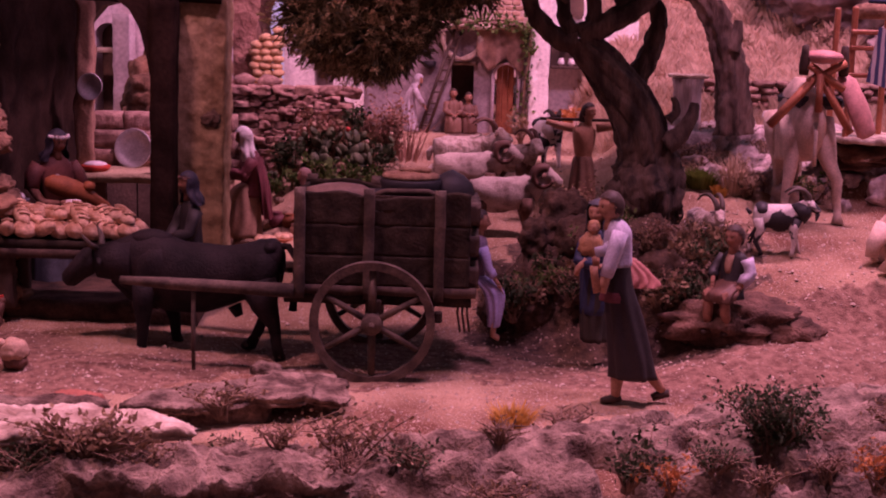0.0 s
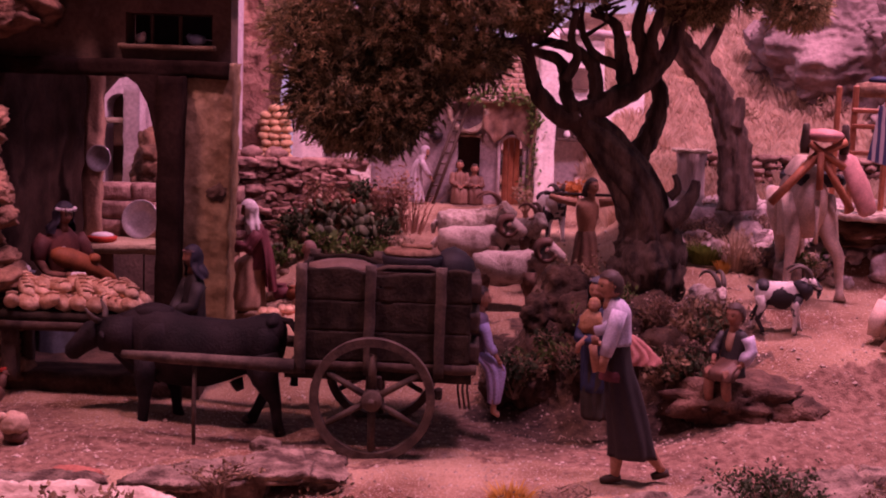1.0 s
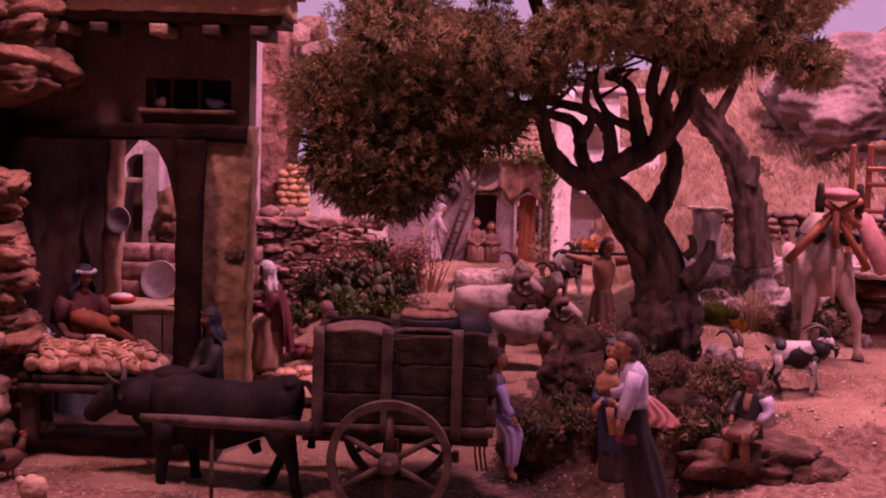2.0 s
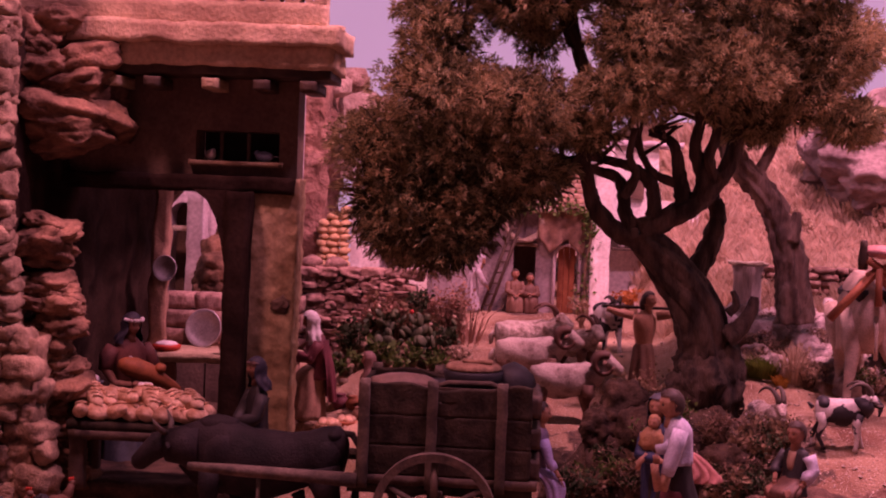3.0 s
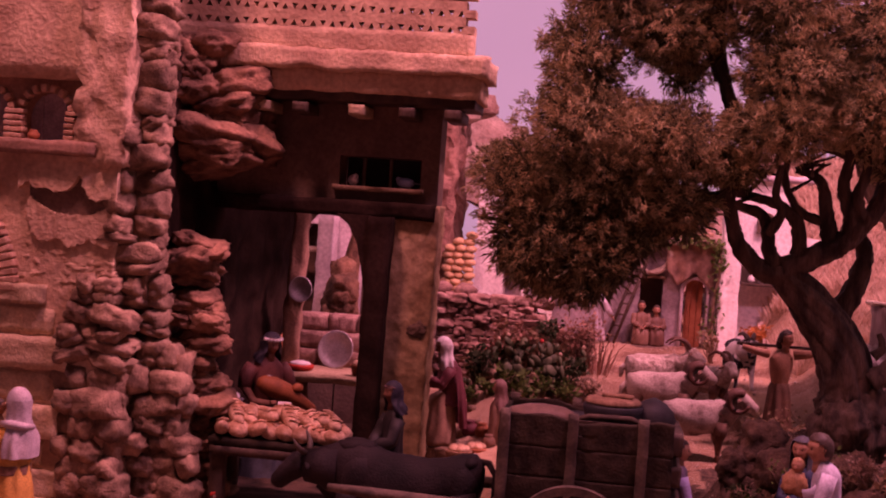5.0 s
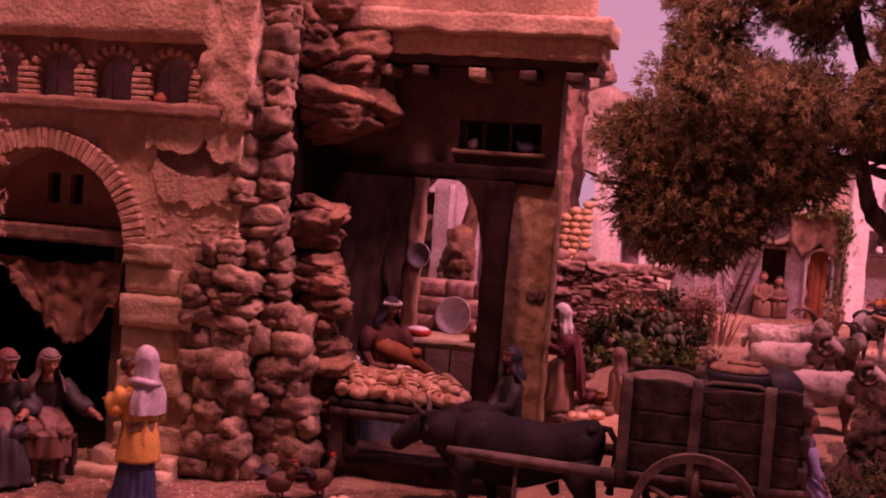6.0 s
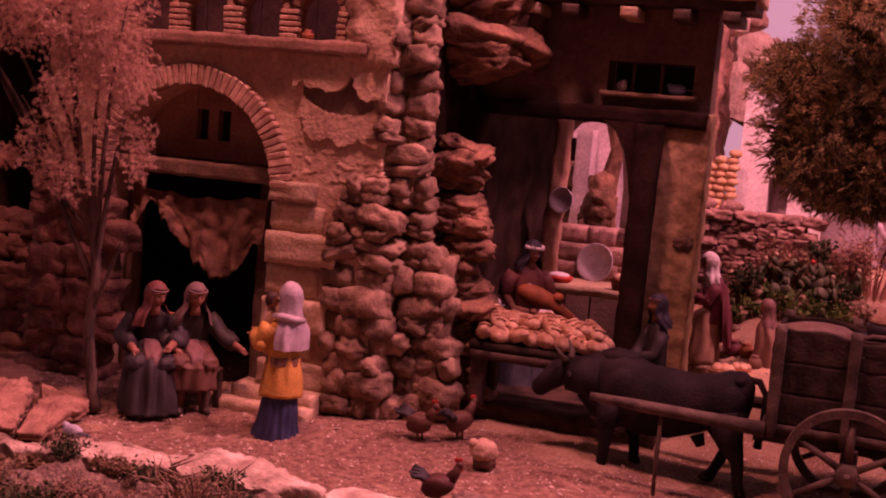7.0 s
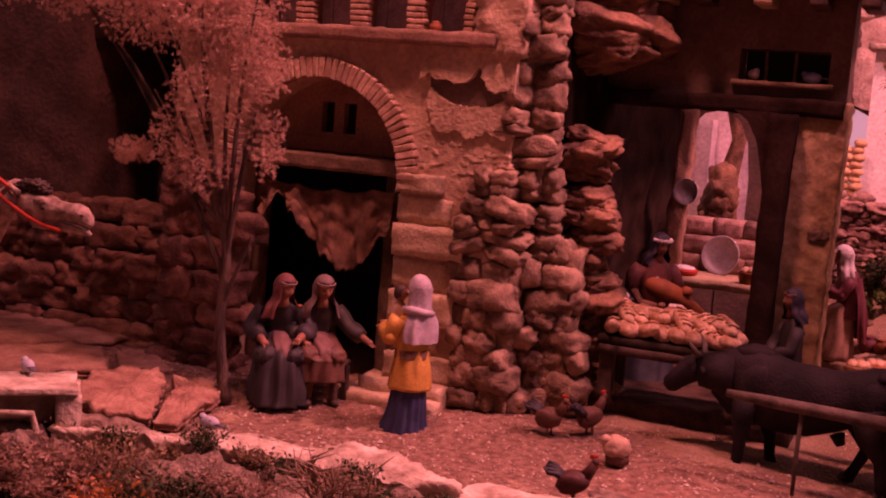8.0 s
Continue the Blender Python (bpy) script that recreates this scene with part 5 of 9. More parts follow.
def crown_underside(x):
    return curve(x, (-0.351, 0.562), (-0.305, 0.491), (-0.276, 0.427), (-0.234, 0.383), (-0.200, 0.357), (-0.134, 0.339), (-0.085, 0.344), (-0.052, 0.393), (-0.014, 0.439), (0.034, 0.467), (0.074, 0.484), (0.106, 0.511), (0.153, 0.544), (0.200, 0.568), (0.273, 0.570), (0.315, 0.529), (0.348, 0.510), (0.387, 0.542), (0.433, 0.584), (0.471, 0.617), (0.509, 0.650))


foliage("crown", tree, clumps, 330000, 0.0056, M_LEAF, 5, "dense brownish green needle foliage", under=crown_underside)

foliage("inner_crown", tree, [(c, [q * (0.80 if c[0] < 0.04 and c[2] < 0.5 else 0.62) for q in r], s * (2.2 if c[2] < 0.5 else 1)) for c, r, s in clumps], 34000, 0.013, M_SHADELEAF, 6, "inner foliage in a leaf colour darkened as shade", 10, crown_underside)

tree2 = thing("tree", (0.515, 2.2, 0.22), "leaning old tree with a twisted trunk", "tree")
g = Geo()
branch(g, [(0.516, 2.20, 0.256), (0.511, 2.20, 0.307), (0.504, 2.20, 0.357), (0.492, 2.20, 0.402), (0.475, 2.20, 0.445), (0.453, 2.20, 0.482), (0.427, 2.20, 0.511), (0.403, 2.20, 0.535), (0.381, 2.20, 0.574), (0.364, 2.20, 0.623)], 0.031, 0.016, 48, 0.7, 0.10)
branch(g, [(0.496, 2.18, 0.403), (0.503, 2.18, 0.433), (0.504, 2.18, 0.456)], 0.014, 0.007, 12, 0.6, 0.08)
branch(g, [(0.43, 2.2, 0.51), (0.46, 2.2, 0.57), (0.50, 2.2, 0.68)], 0.012, 0.006, 8, 0.5)
# lighter copy of the bark: this trunk's brighter light is in the colour
part("trunk", g, mat("lit_bark", (0.085, 0.055, 0.044), (0.27, 0.185, 0.145), 0.9, 60, 420, 1.0, 0.007, stretch=(1, 1, 0.22)), tree2)
foliage("crown", tree2, [((0.38, 2.2, 0.68), (0.12, 0.12, 0.06), 1.0), ((0.52, 2.2, 0.74), (0.12, 0.12, 0.07), 1.0), ((0.60, 2.2, 0.62), (0.05, 0.08, 0.04), 0.4)], 40000, 0.0085, M_LEAF, 7)

# ---- figurine helpers ----


def loft(g, rings, slot=0, seg=16, axis="z", folds=0, amp=0.0, rough=0.0, smooth=True):
    """Rings (centre, half width, half depth) joined to a rounded body; folds ripple it, more towards the first ring."""
    vs, n = [], len(rings)
    for i, (c, a, b) in enumerate(rings):
        for j in range(seg):
            t = 2 * math.pi * j / seg
            k = 1 + amp * (1 - i / max(n - 1, 1)) * math.cos(folds * t + i * 0.35) + (rough * noise.noise(Vector((c[0] * 80 + math.cos(t) * 1.5, c[1] * 80 + math.sin(t) * 1.5, c[2] * 80))) if rough else 0)
            u, w = a * k * math.cos(t), b * k * math.sin(t)
            vs.append((c[0] + u, c[1] + w, c[2]) if axis == "z" else (c[0], c[1] + u, c[2] + w))
    fs = [(i * seg + j, i * seg + (j + 1) % seg, (i + 1) * seg + (j + 1) % seg, (i + 1) * seg + j) for i in range(n - 1) for j in range(seg)]
    fs += [tuple(range(seg))[::-1], tuple((n - 1) * seg + j for j in range(seg))]
    if axis == "x":
        fs = [f[::-1] for f in fs]
    return g.add(vs, fs, slot, smooth)


def moved(g, m):
    g.v = [tuple(m @ Vector(p)) for p in g.v]
    return g


def paint(name, c, rough=0.6):
    d = tuple(v * 0.72 for v in c)
    return mat(name, d, c, rough, 55, 420, 0.5, 0.0015)


P_SKIN = paint("painted_skin", (0.42, 0.22, 0.14))
P_HAIR = paint("painted_hair", (0.05, 0.03, 0.022))
P_BLACK = paint("painted_black", (0.030, 0.026, 0.030))
P_NAVY = paint("painted_navy", (0.034, 0.030, 0.046))
P_BLUE = paint("painted_blue", (0.035, 0.045, 0.10))
P_WHITE = paint("painted_white", (0.72, 0.66, 0.66))
P_OCHRE = paint("painted_ochre", (0.62, 0.34, 0.09))
P_MAROON = paint("painted_maroon", (0.15, 0.04, 0.05))
P_BROWN = paint("painted_brown", (0.20, 0.11, 0.075))
P_BEIGE = paint("painted_beige", (0.48, 0.33, 0.23))
P_GREY = paint("painted_grey", (0.095, 0.095, 0.115))
P_VEIL = paint("painted_dark_veil", (0.13, 0.065, 0.045))
P_GREEN = paint("painted_green", (0.048, 0.043, 0.036))
P_LILAC = paint("painted_lilac", (0.44, 0.40, 0.66))
P_MAUVE = paint("painted_mauve", (0.20, 0.15, 0.22))
P_PINK = paint("painted_pink", (0.62, 0.30, 0.27))
P_RED = paint("painted_red", (0.45, 0.05, 0.03))
P_HIDE = mat("black_hide", (0.006, 0.005, 0.0055), (0.026, 0.019, 0.020), 0.7, 20, 300, 0.9, 0.003, spec=0.16)
P_FLEECE = mat("fleece", (0.30, 0.225, 0.185), (0.58, 0.49, 0.43), 0.95, 90, 380, 1.0, 0.006)
P_CAMEL = paint("camel_hide", (0.64, 0.47, 0.37))
P_HORN = paint("horn", (0.10, 0.075, 0.06))
P_RUST = paint("rust_feather", (0.30, 0.10, 0.04))
P_HORNBR = paint("brown_horn", (0.13, 0.062, 0.045))


def local(x, y, z, turn):
    """Places given as forward, to the left, up from a figure's foot."""
    c, s = math.cos(turn), math.sin(turn)
    return lambda f=0.0, l=0.0, u=0.0: Vector((x + c * f - s * l, y + s * f + c * l, z + u))


def robe(g, rings, slot, turn=0.0, folds=9, depth=0.10, seed=0.0, seg=44, sub=4, span=(0, 360), even=0.25):
    """Cloth through rings (centre, half width across, half depth ahead) with uneven hanging folds."""
    n, vs = len(rings), []
    R = [(Vector(c), a, b) for c, a, b in rings]
    F, S = Vector((math.cos(turn), math.sin(turn), 0)), Vector((-math.sin(turn), math.cos(turn), 0))
    fine_r = []
    for i in range(n - 1):
        q = [R[max(i - 1, 0)], R[i], R[i + 1], R[min(i + 2, n - 1)]]
        for k in range(sub + (1 if i == n - 2 else 0)):
            t = k / sub
            w = (-0.5 * t + t * t - 0.5 * t ** 3, 1 - 2.5 * t * t + 1.5 * t ** 3, 0.5 * t + 2 * t * t - 1.5 * t ** 3, -0.5 * t * t + 0.5 * t ** 3)
            fine_r.append((sum((q[j][0] * w[j] for j in range(4)), Vector()), sum(q[j][1] * w[j] for j in range(4)), sum(q[j][2] * w[j] for j in range(4)), (i + t) / (n - 1)))
    full = span[1] - span[0] >= 360
    for c, a, b, h in fine_r:
        for j in range(seg):
            t = radians(lerp(span[0], span[1], j / (seg if full else seg - 1)))
            d = depth * (even + (1 - even) * (1 - h))
            k = 1 + d * (0.55 * math.cos(folds * t + 5 * noise.noise(Vector((h * 1.5, seed, 1)))) + 1.1 * noise.noise(Vector((math.cos(t) * folds * 0.3, math.sin(t) * folds * 0.3, h * 2.2 + seed))))
            vs.append(c + F * (b * k * math.cos(t)) + S * (a * k * math.sin(t)))
    m = len(fine_r)
    fs = [(i * seg + j, i * seg + (j + 1) % seg, (i + 1) * seg + (j + 1) % seg, (i + 1) * seg + j) for i in range(m - 1) for j in range(seg if full else seg - 1)]
    if full:
        fs += [tuple(range(seg))[::-1], tuple((m - 1) * seg + j for j in range(seg))]
    return g.add(vs, fs, slot, True)


def head(g, c, r=0.0150, veil=None, hair=1, turn=0.0, skin=0, fall=0.046, band=None, nod=0.0):
    """A modelled head at c with hair, or with a headcloth (slot veil) that falls on the shoulders."""
    c = Vector(c)
    M = Euler((0, radians(nod), turn)).to_matrix()
    g.tube([c + Vector((0, 0, -r * 1.75)), c - M @ Vector((r * 0.1, 0, r * 0.3))], [r * 0.50, r * 0.42], 10, skin)
    vs = []
    for d in ICO4_V:
        f, s, u = d.x, d.y, d.z
        k = 1 + 0.0
        if f > 0:
            k -= 0.13 * (math.exp(-((abs(s) - 0.36) ** 2 / 0.03 + (u - 0.08) ** 2 / 0.018)))
            k += 0.26 * math.exp(-(s * s) / 0.016) * sm(0.22, -0.16, u) * sm(-0.42, -0.20, u)
            k -= 0.03 * math.exp(-(s * s) / 0.05 - (u + 0.52) ** 2 / 0.006)
            k += 0.03 * math.exp(-(s * s) / 0.05 - (u + 0.80) ** 2 / 0.02)
            k += 0.05 * math.exp(-((u - 0.30) ** 2) / 0.01)
        w = 0.80 * (1 - 0.26 * sm(-0.1, -0.95, u))
        vs.append(c + M @ Vector((f * 0.90 * k * r, s * w * k * r, u * 1.06 * k * r)))
    g.add(vs, ICO4_F, skin, True)
    for q in (-1, 1):
        g.ball(c + M @ Vector((0.74 * r, q * 0.28 * r, 0.10 * r)), r * 0.085, hair)
        g.tube([c + M @ Vector((0.80 * r, q * 0.12 * r, 0.26 * r)), c + M @ Vector((0.70 * r, q * 0.46 * r, 0.28 * r))], r * 0.055, 5, hair)
        if veil is None:
            g.ball(c + M @ Vector((0.0, q * 0.80 * r, 0.0)), (r * 0.16, r * 0.10, r * 0.22), skin)
    lid, fs = [], []
    for d in ICO4_V:
        k = (1.10 if veil is None else 1.20) + (0.07 if veil is None else 0.03) * noise.fractal(d * (7 if veil is None else 3) + c * 40, 0.8, 2.1, 3)
        lid.append(c + M @ Vector((d.x * 0.90 * k * r - 0.03 * r, d.y * 0.84 * k * r, d.z * 1.06 * k * r + 0.03 * r)))
    for t in ICO4_F:
        m = sum((ICO4_V[i] for i in t), Vector()) / 3
        lim = 0.42 - 0.05 * m.z if m.z > 0.35 else (0.12 if veil is None else 0.44)
        if (m.x < lim or m.z > 0.62) and (m.z > -0.45 or veil is not None or m.x < -0.4) and not (m.z < -0.75):
            fs.append(t)
    g.add(lid, fs, hair if veil is None else veil, True)
    if veil is not None:
        B = c - M @ Vector((r * 0.12, 0, 0))
        robe(g, [(B + Vector((0, 0, -fall)) - M @ Vector((r * 0.35, 0, 0)), r * (1.1 + 0.65 * min(1.0, fall / 0.045)), r * 1.15), (B + Vector((0, 0, -fall * 0.62)) - M @ Vector((r * 0.2, 0, 0)), r * (1.05 + 0.5 * min(1.0, fall / 0.045)), r * 1.12), (B + Vector((0, 0, -fall * 0.30)), r * 1.02, r * 1.02), (B + Vector((0, 0, r * 0.25)), r * 1.01, r * 1.04)], veil, turn, 8, 0.16, c.x * 30, 40, 4, (52, 308), 0.3)
        if band is not None:
            pts = [c + M @ Vector((0.93 * r * math.cos(radians(a)), 0.90 * r * math.sin(radians(a)), 0.62 * r)) for a in range(-80, 81, 20)]
            g.tube(pts, r * 0.09, 6, band)


def arm(g, pts, slot, r=0.0085, hand=0, bare=0.0):
    """A sleeve along points with a hand; bare: share of the last stretch left uncovered."""
    P = [Vector(p) for p in pts]
    e = P[-1] - (P[-1] - P[-2]) * bare
    run = [P[0], (P[0] + P[1]) / 2 + Vector((0, 0, 0.001))] + P[1:-1] + [(P[-2] + e) / 2, e]
    n = len(run)
    g.tube(run, [r * 1.28] + [r * (1.12 + 0.1 * (i % 2)) for i in range(1, n - 1)] + [r * 0.98], 14, slot, rough=0.38)
    for q in P[1:-1]:
        g.ball(q, r * 1.08, slot, 0.12, 3)
    d = (P[-1] - P[-2]).normalized()
    g.tube([e - d * 0.004, P[-1], P[-1] + d * 0.004], [r * 0.60, r * 0.48, r * 0.5], 9, hand)
    g.ball(P[-1] + d * 0.007, (r * 0.55, r * 0.5, r * 0.45), hand)
    for k in (-1, 0, 1):
        o = d.cross(Vector((0, 0, 1))) * (k * r * 0.30)
        g.tube([P[-1] + d * 0.008 + o, P[-1] + d * 0.016 + o * 1.2 - Vector((0, 0, 0.002))], [r * 0.17, r * 0.12], 5, hand)


def figurine(name, g, mats, base, label):
    return whole(name, g, mats, base, label, "figurine")


# ---- the ox cart ----
cart = thing("ox_cart", (-0.08, 1.56, -0.012), "weathered two-wheeled wooden ox cart standing loaded", "cart")
C0, C1, YN, YF, ZB, ZT = -0.186, 0.034, 1.508, 1.640, 0.104, 0.224
for yy, s in ((YN, -1), (YF, 1)):
    side_p = part("side_panel", Geo().box(((C0 + C1) / 2, yy + 0.003, (ZB + ZT) / 2), (C1 - C0 - 0.01, 0.003, ZT - ZB - 0.012)), M_DARKWOOD, cart)
    for k in range(3):
        g = Geo()
        z0 = ZB + k * 0.0385
        vs, n = [], 26
        rough_block(g, (C0, yy - 0.003, z0 + 0.0004), (C1, yy + 0.0015, z0 + 0.0381), (40, 2, 12), 0.0007, 36, seed=k + s)
        if k == 2:
            g.v = [(x, y, z + (0.004 * math.sin(x * 38 + 1) + 0.002 * math.sin(x * 90) if z > z0 + 0.02 else 0)) for x, y, z in g.v]
        part("plank", g, M_CARTWOOD, side_p)
    for x in (-0.178, -0.092, -0.004):
        g = Geo()
        rough_block(g, (x - 0.0065, yy - 0.011 if s < 0 else yy + 0.0015, ZB - 0.016), (x + 0.0065, yy - 0.003 if s < 0 else yy + 0.009, ZT + 0.003), (2, 2, 14), 0.001, 40, seed=x)
        part("stave", g, M_WHEELWOOD, side_p)
g = Geo()
rough_block(g, (C0, YN, ZB), (C0 + 0.006, YF, ZT - 0.006), (2, 12, 10), 0.0015, 36)
part("front_board", g, M_CARTWOOD, cart)
for k in range(3):
    g = Geo()
    rough_block(g, (C1 - 0.004, YN + 0.004, ZB + k * 0.040), (C1 + 0.012, YF - 0.004, ZB + k * 0.040 + 0.026), (3, 12, 4), 0.0016, 36, seed=k)
    part("tail_board", g, M_DARKWOOD, cart)
g = Geo()
rough_block(g, (C0 - 0.004, YN - 0.004, ZB - 0.012), (C1 + 0.010, YF + 0.004, ZB), (24, 12, 2), 0.0012, 30)
part("bed", g, M_DARKWOOD, cart)
for yy in (YN + 0.006, YF - 0.006):
    g = Geo()
    rough_block(g, (C0 - 0.012, yy - 0.008, ZB - 0.024), (C1 + 0.004, yy + 0.008, ZB - 0.010), (20, 2, 2), 0.001, 30)
    part("frame_beam", g, M_CARTWOOD, cart)
for yy in (1.500, 1.655):
    g = Geo()
    g.tube([(-0.185, yy, 0.096), (-0.26, yy, 0.0985), (-0.34, yy, 0.1005), (-0.402, yy, 0.1035)], [0.0085, 0.008, 0.0072, 0.005], 10, rough=0.25)
    part("shaft", g, M_WHEELWOOD, cart)
HX, HZ, RW = -0.0850, 0.0620, 0.0780
g = Geo()
g.tube([(HX, 1.470, HZ), (HX, 1.680, HZ)], 0.0055, 10)
g.box((HX, 1.575, HZ + 0.014), (0.02, 0.15, 0.022), 0, 0.002)
part("axle", g, M_DARKWOOD, cart)
for yy in (1.482, 1.668):
    g = Geo()
    rim, seg = [], 56
    for i in range(seg):
        a = 2 * math.pi * i / seg
        wob = 1 + 0.006 * math.sin(3 * a + yy * 9)
        for rr, dy in ((RW, -0.0065), (RW, 0.0065), (RW - 0.0105, 0.0060), (RW - 0.0105, -0.0060)):
            rim.append((HX + rr * wob * math.cos(a), yy + dy, HZ + rr * wob * math.sin(a)))
    g.add(rim, [(i * 4 + k, i * 4 + (k + 1) % 4, ((i + 1) % seg) * 4 + (k + 1) % 4, ((i + 1) % seg) * 4 + k) for i in range(seg) for k in range(4)])
    wheel = part("wheel", g, M_WHEELWOOD, cart, "worn wooden wheel rim")
    for i in range(6):
        a = radians(60 * i + 30)
        g = Geo()
        g.tube([(HX + 0.012 * math.cos(a), yy, HZ + 0.012 * math.sin(a)), (HX + (RW - 0.012) * math.cos(a), yy, HZ + (RW - 0.012) * math.sin(a))], [0.0056, 0.0044], 8, flat=(1, 0.8))
        part("spoke", g, M_WHEELWOOD, wheel)
    g = Geo()
    g.lathe((HX, yy, HZ), [(0.011, -0.014), (0.0135, -0.010), (0.0135, 0.010), (0.011, 0.014)], 16, rot=(90, 0, 0))
    g.tube([(HX, yy - 0.020, HZ), (HX, yy - 0.012, HZ)], 0.004, 8)
    part("hub", g, M_WHEELWOOD, wheel)
g = Geo()
g.box((HX + RW + 0.004, 1.484, HZ + 0.010), (0.010, 0.012, 0.014), 0, 0.002)
part("brake_block", g, M_CARTWOOD, cart)
g = Geo()
g.tube([(-0.310, 1.500, 0.098), (-0.311, 1.500, 0.04), (-0.3105, 1.500, -0.014)], [0.0027, 0.0029, 0.0026], 8, rough=0.2)
part("prop", g, M_WHEELWOOD, cart)
for dx in (0.0, 0.006, 0.012):
    g = Geo()
    g.tube([(0.022 + dx, 1.52, 0.095), (0.021 + dx, 1.518, 0.07), (0.025 + dx, 1.52, 0.045)], 0.0016, 5)
    part("rope", g, M_DARKWOOD, cart)
# load
M_BASKET = mat("wicker", (0.20, 0.115, 0.07), (0.33, 0.20, 0.125), 0.8, 90, 420, 1.0, 0.004)
g = Geo()
g.lathe((-0.044, 1.580, 0.190), [(0.024, 0), (0.034, 0.012), (0.038, 0.032), (0.040, 0.040), (0.036, 0.044), (0.030, 0.040)], 28)
tub = whole("tub", g, P_BLACK, (-0.044, 1.580, 0.190), "round blackened tub in the cart's load", "tub")
g = Geo()
g.lathe((-0.044, 1.580, 0.233), [(0.036, 0), (0.038, 0.003), (0.034, 0.007), (0.01, 0.009)], 28)
g.box((-0.038, 1.577, 0.2440), (0.042, 0.011, 0.006), 0, 0.002, (0, 0, -8))
part("lid", g, M_BASKET, tub, "flat wooden lid with a cross bar")
g = Geo()
g.tube([(-0.092, 1.545, 0.195), (-0.090, 1.540, 0.214), (-0.074, 1.536, 0.220), (-0.02, 1.536, 0.221), (-0.002, 1.54, 0.214), (0.004, 1.545, 0.195)], 0.0042, 8)
whole("rope_coil", g, M_DARKWOOD, (-0.044, 1.54, 0.193), "thick dark rope slung over the cart's load", "rope")
P_TAN_SACK = paint("sackcloth", (0.20, 0.13, 0.10))
g = Geo()
g.ball((-0.135, 1.585, 0.208), (0.050, 0.032, 0.016), 0, 0.12, 2.2, 4, flatb=0.7)
whole("flour_sack", g, P_TAN_SACK, (-0.135, 1.585, 0.197), "slack beige sack lying in the cart", "sack")
g = Geo()
loft(g, [((-0.085, 1.575, 0.115), 0.088, 0.055), ((-0.085, 1.58, 0.198), 0.088, 0.055), ((-0.085, 1.60, 0.208), 0.080, 0.045), ((-0.085, 1.61, 0.211), 0.05, 0.03)], 0, 24, "z", 7, 0.05)
whole("tarpaulin", g, P_BLACK, (-0.085, 1.58, 0.115), "dark folded cloth under the cart's load", "cloth")
g = Geo()
g.ball((0.010, 1.60, 0.212), (0.030, 0.032, 0.030), 0, 0.15, 2, 8)
whole("dark_sack", g, P_BLACK, (0.010, 1.60, 0.185), "dark rounded bundle at the cart's tail", "bundle")

# ---- animals ----


def beast(g, L, H, girth, leg, neck, headp, slots, legr=0.009, spread=0.55, hoof=None):
    """A standing animal along +x, feet on z = 0. slots: body, legs, head."""
    zb = H - girth
    loft(g, [((-L * 0.50, 0, zb + girth * 0.15), girth * 0.25, girth * 0.30), ((-L * 0.47, 0, zb + girth * 0.1), girth * 0.62, girth * 0.75), ((-L * 0.36, 0, zb), girth * 0.80, girth * 0.96), ((-L * 0.15, 0, zb - girth * 0.05), girth * 0.84, girth * 0.98), ((L * 0.10, 0, zb - girth * 0.05), girth * 0.86, girth * 1.0), ((L * 0.30, 0, zb), girth * 0.78, girth * 1.02), ((L * 0.42, 0, zb + girth * 0.1), girth * 0.62, girth * 0.82), ((L * 0.50, 0, zb + girth * 0.2), girth * 0.35, girth * 0.45)], slots[0], 18, "x", rough=0.06)
    for fx, fy, dx in ((0.36, 1, 0.010), (0.34, -1, -0.004), (-0.38, 1, -0.012), (-0.40, -1, 0.006)):
        x, y = L * fx, girth * spread * fy
        k = -1 if fx < 0 else 1
        g.tube([(x, y * 0.8, zb), (x - k * 0.004, y, zb - girth * 0.75), (x + dx * 0.4 - (0.006 if k < 0 else 0), y, leg * 0.48), (x + dx * 0.8, y, leg * 0.14), (x + dx, y, 0.0)], [legr * 2.3, legr * 1.7, legr * 0.95, legr * 0.72, legr * 1.0], 10, slots[1])
    n0 = Vector((L * 0.44, 0, zb + girth * 0.25))
    n1, hd = Vector(neck), Vector(headp)
    g.tube([n0 - Vector((L * 0.08, 0, 0)), (n0 + n1) / 2 + Vector((0.0, 0, 0.004)), n1], [girth * 0.72, girth * 0.52, girth * 0.40], 12, slots[0])
    d = (hd - n1).normalized()
    g.tube([n1 - d * girth * 0.2, n1 + (hd - n1) * 0.35, n1 + (hd - n1) * 0.75, hd, hd + d * 0.003], [girth * 0.40, girth * 0.40, girth * 0.27, girth * 0.22, girth * 0.12], 12, slots[2])
    for s in (-1, 1):
        g.tube([n1 + Vector((0, s * girth * 0.30, girth * 0.22)), n1 + Vector((-0.002, s * girth * 0.75, girth * 0.12))], [girth * 0.12, girth * 0.04], 6, slots[2])
    return g


def back_horns(g, c, slot, size=0.03):
    """Goat's horns, swept back in an arc."""
    for s in (-1, 1):
        pts = [(c[0] + size * 0.72 * (math.cos(radians(a)) - 1), c[1] + s * (0.004 + 0.012 * a / 150), c[2] - 0.003 + size * 0.72 * math.sin(radians(a))) for a in range(0, 151, 15)]
        g.tube(pts, [lerp(0.0056, 0.0014, i / 10) for i in range(11)], 9, slot, rough=0.2)


def set_down(name, g, mats, x, y, z, heading, label, category="figurine", size=1.0):
    moved(g, pose(x, y, z, 0, 0, heading) @ Matrix.Scale(size, 4))
    return whole(name, g, mats, (x, y, z), label, category)


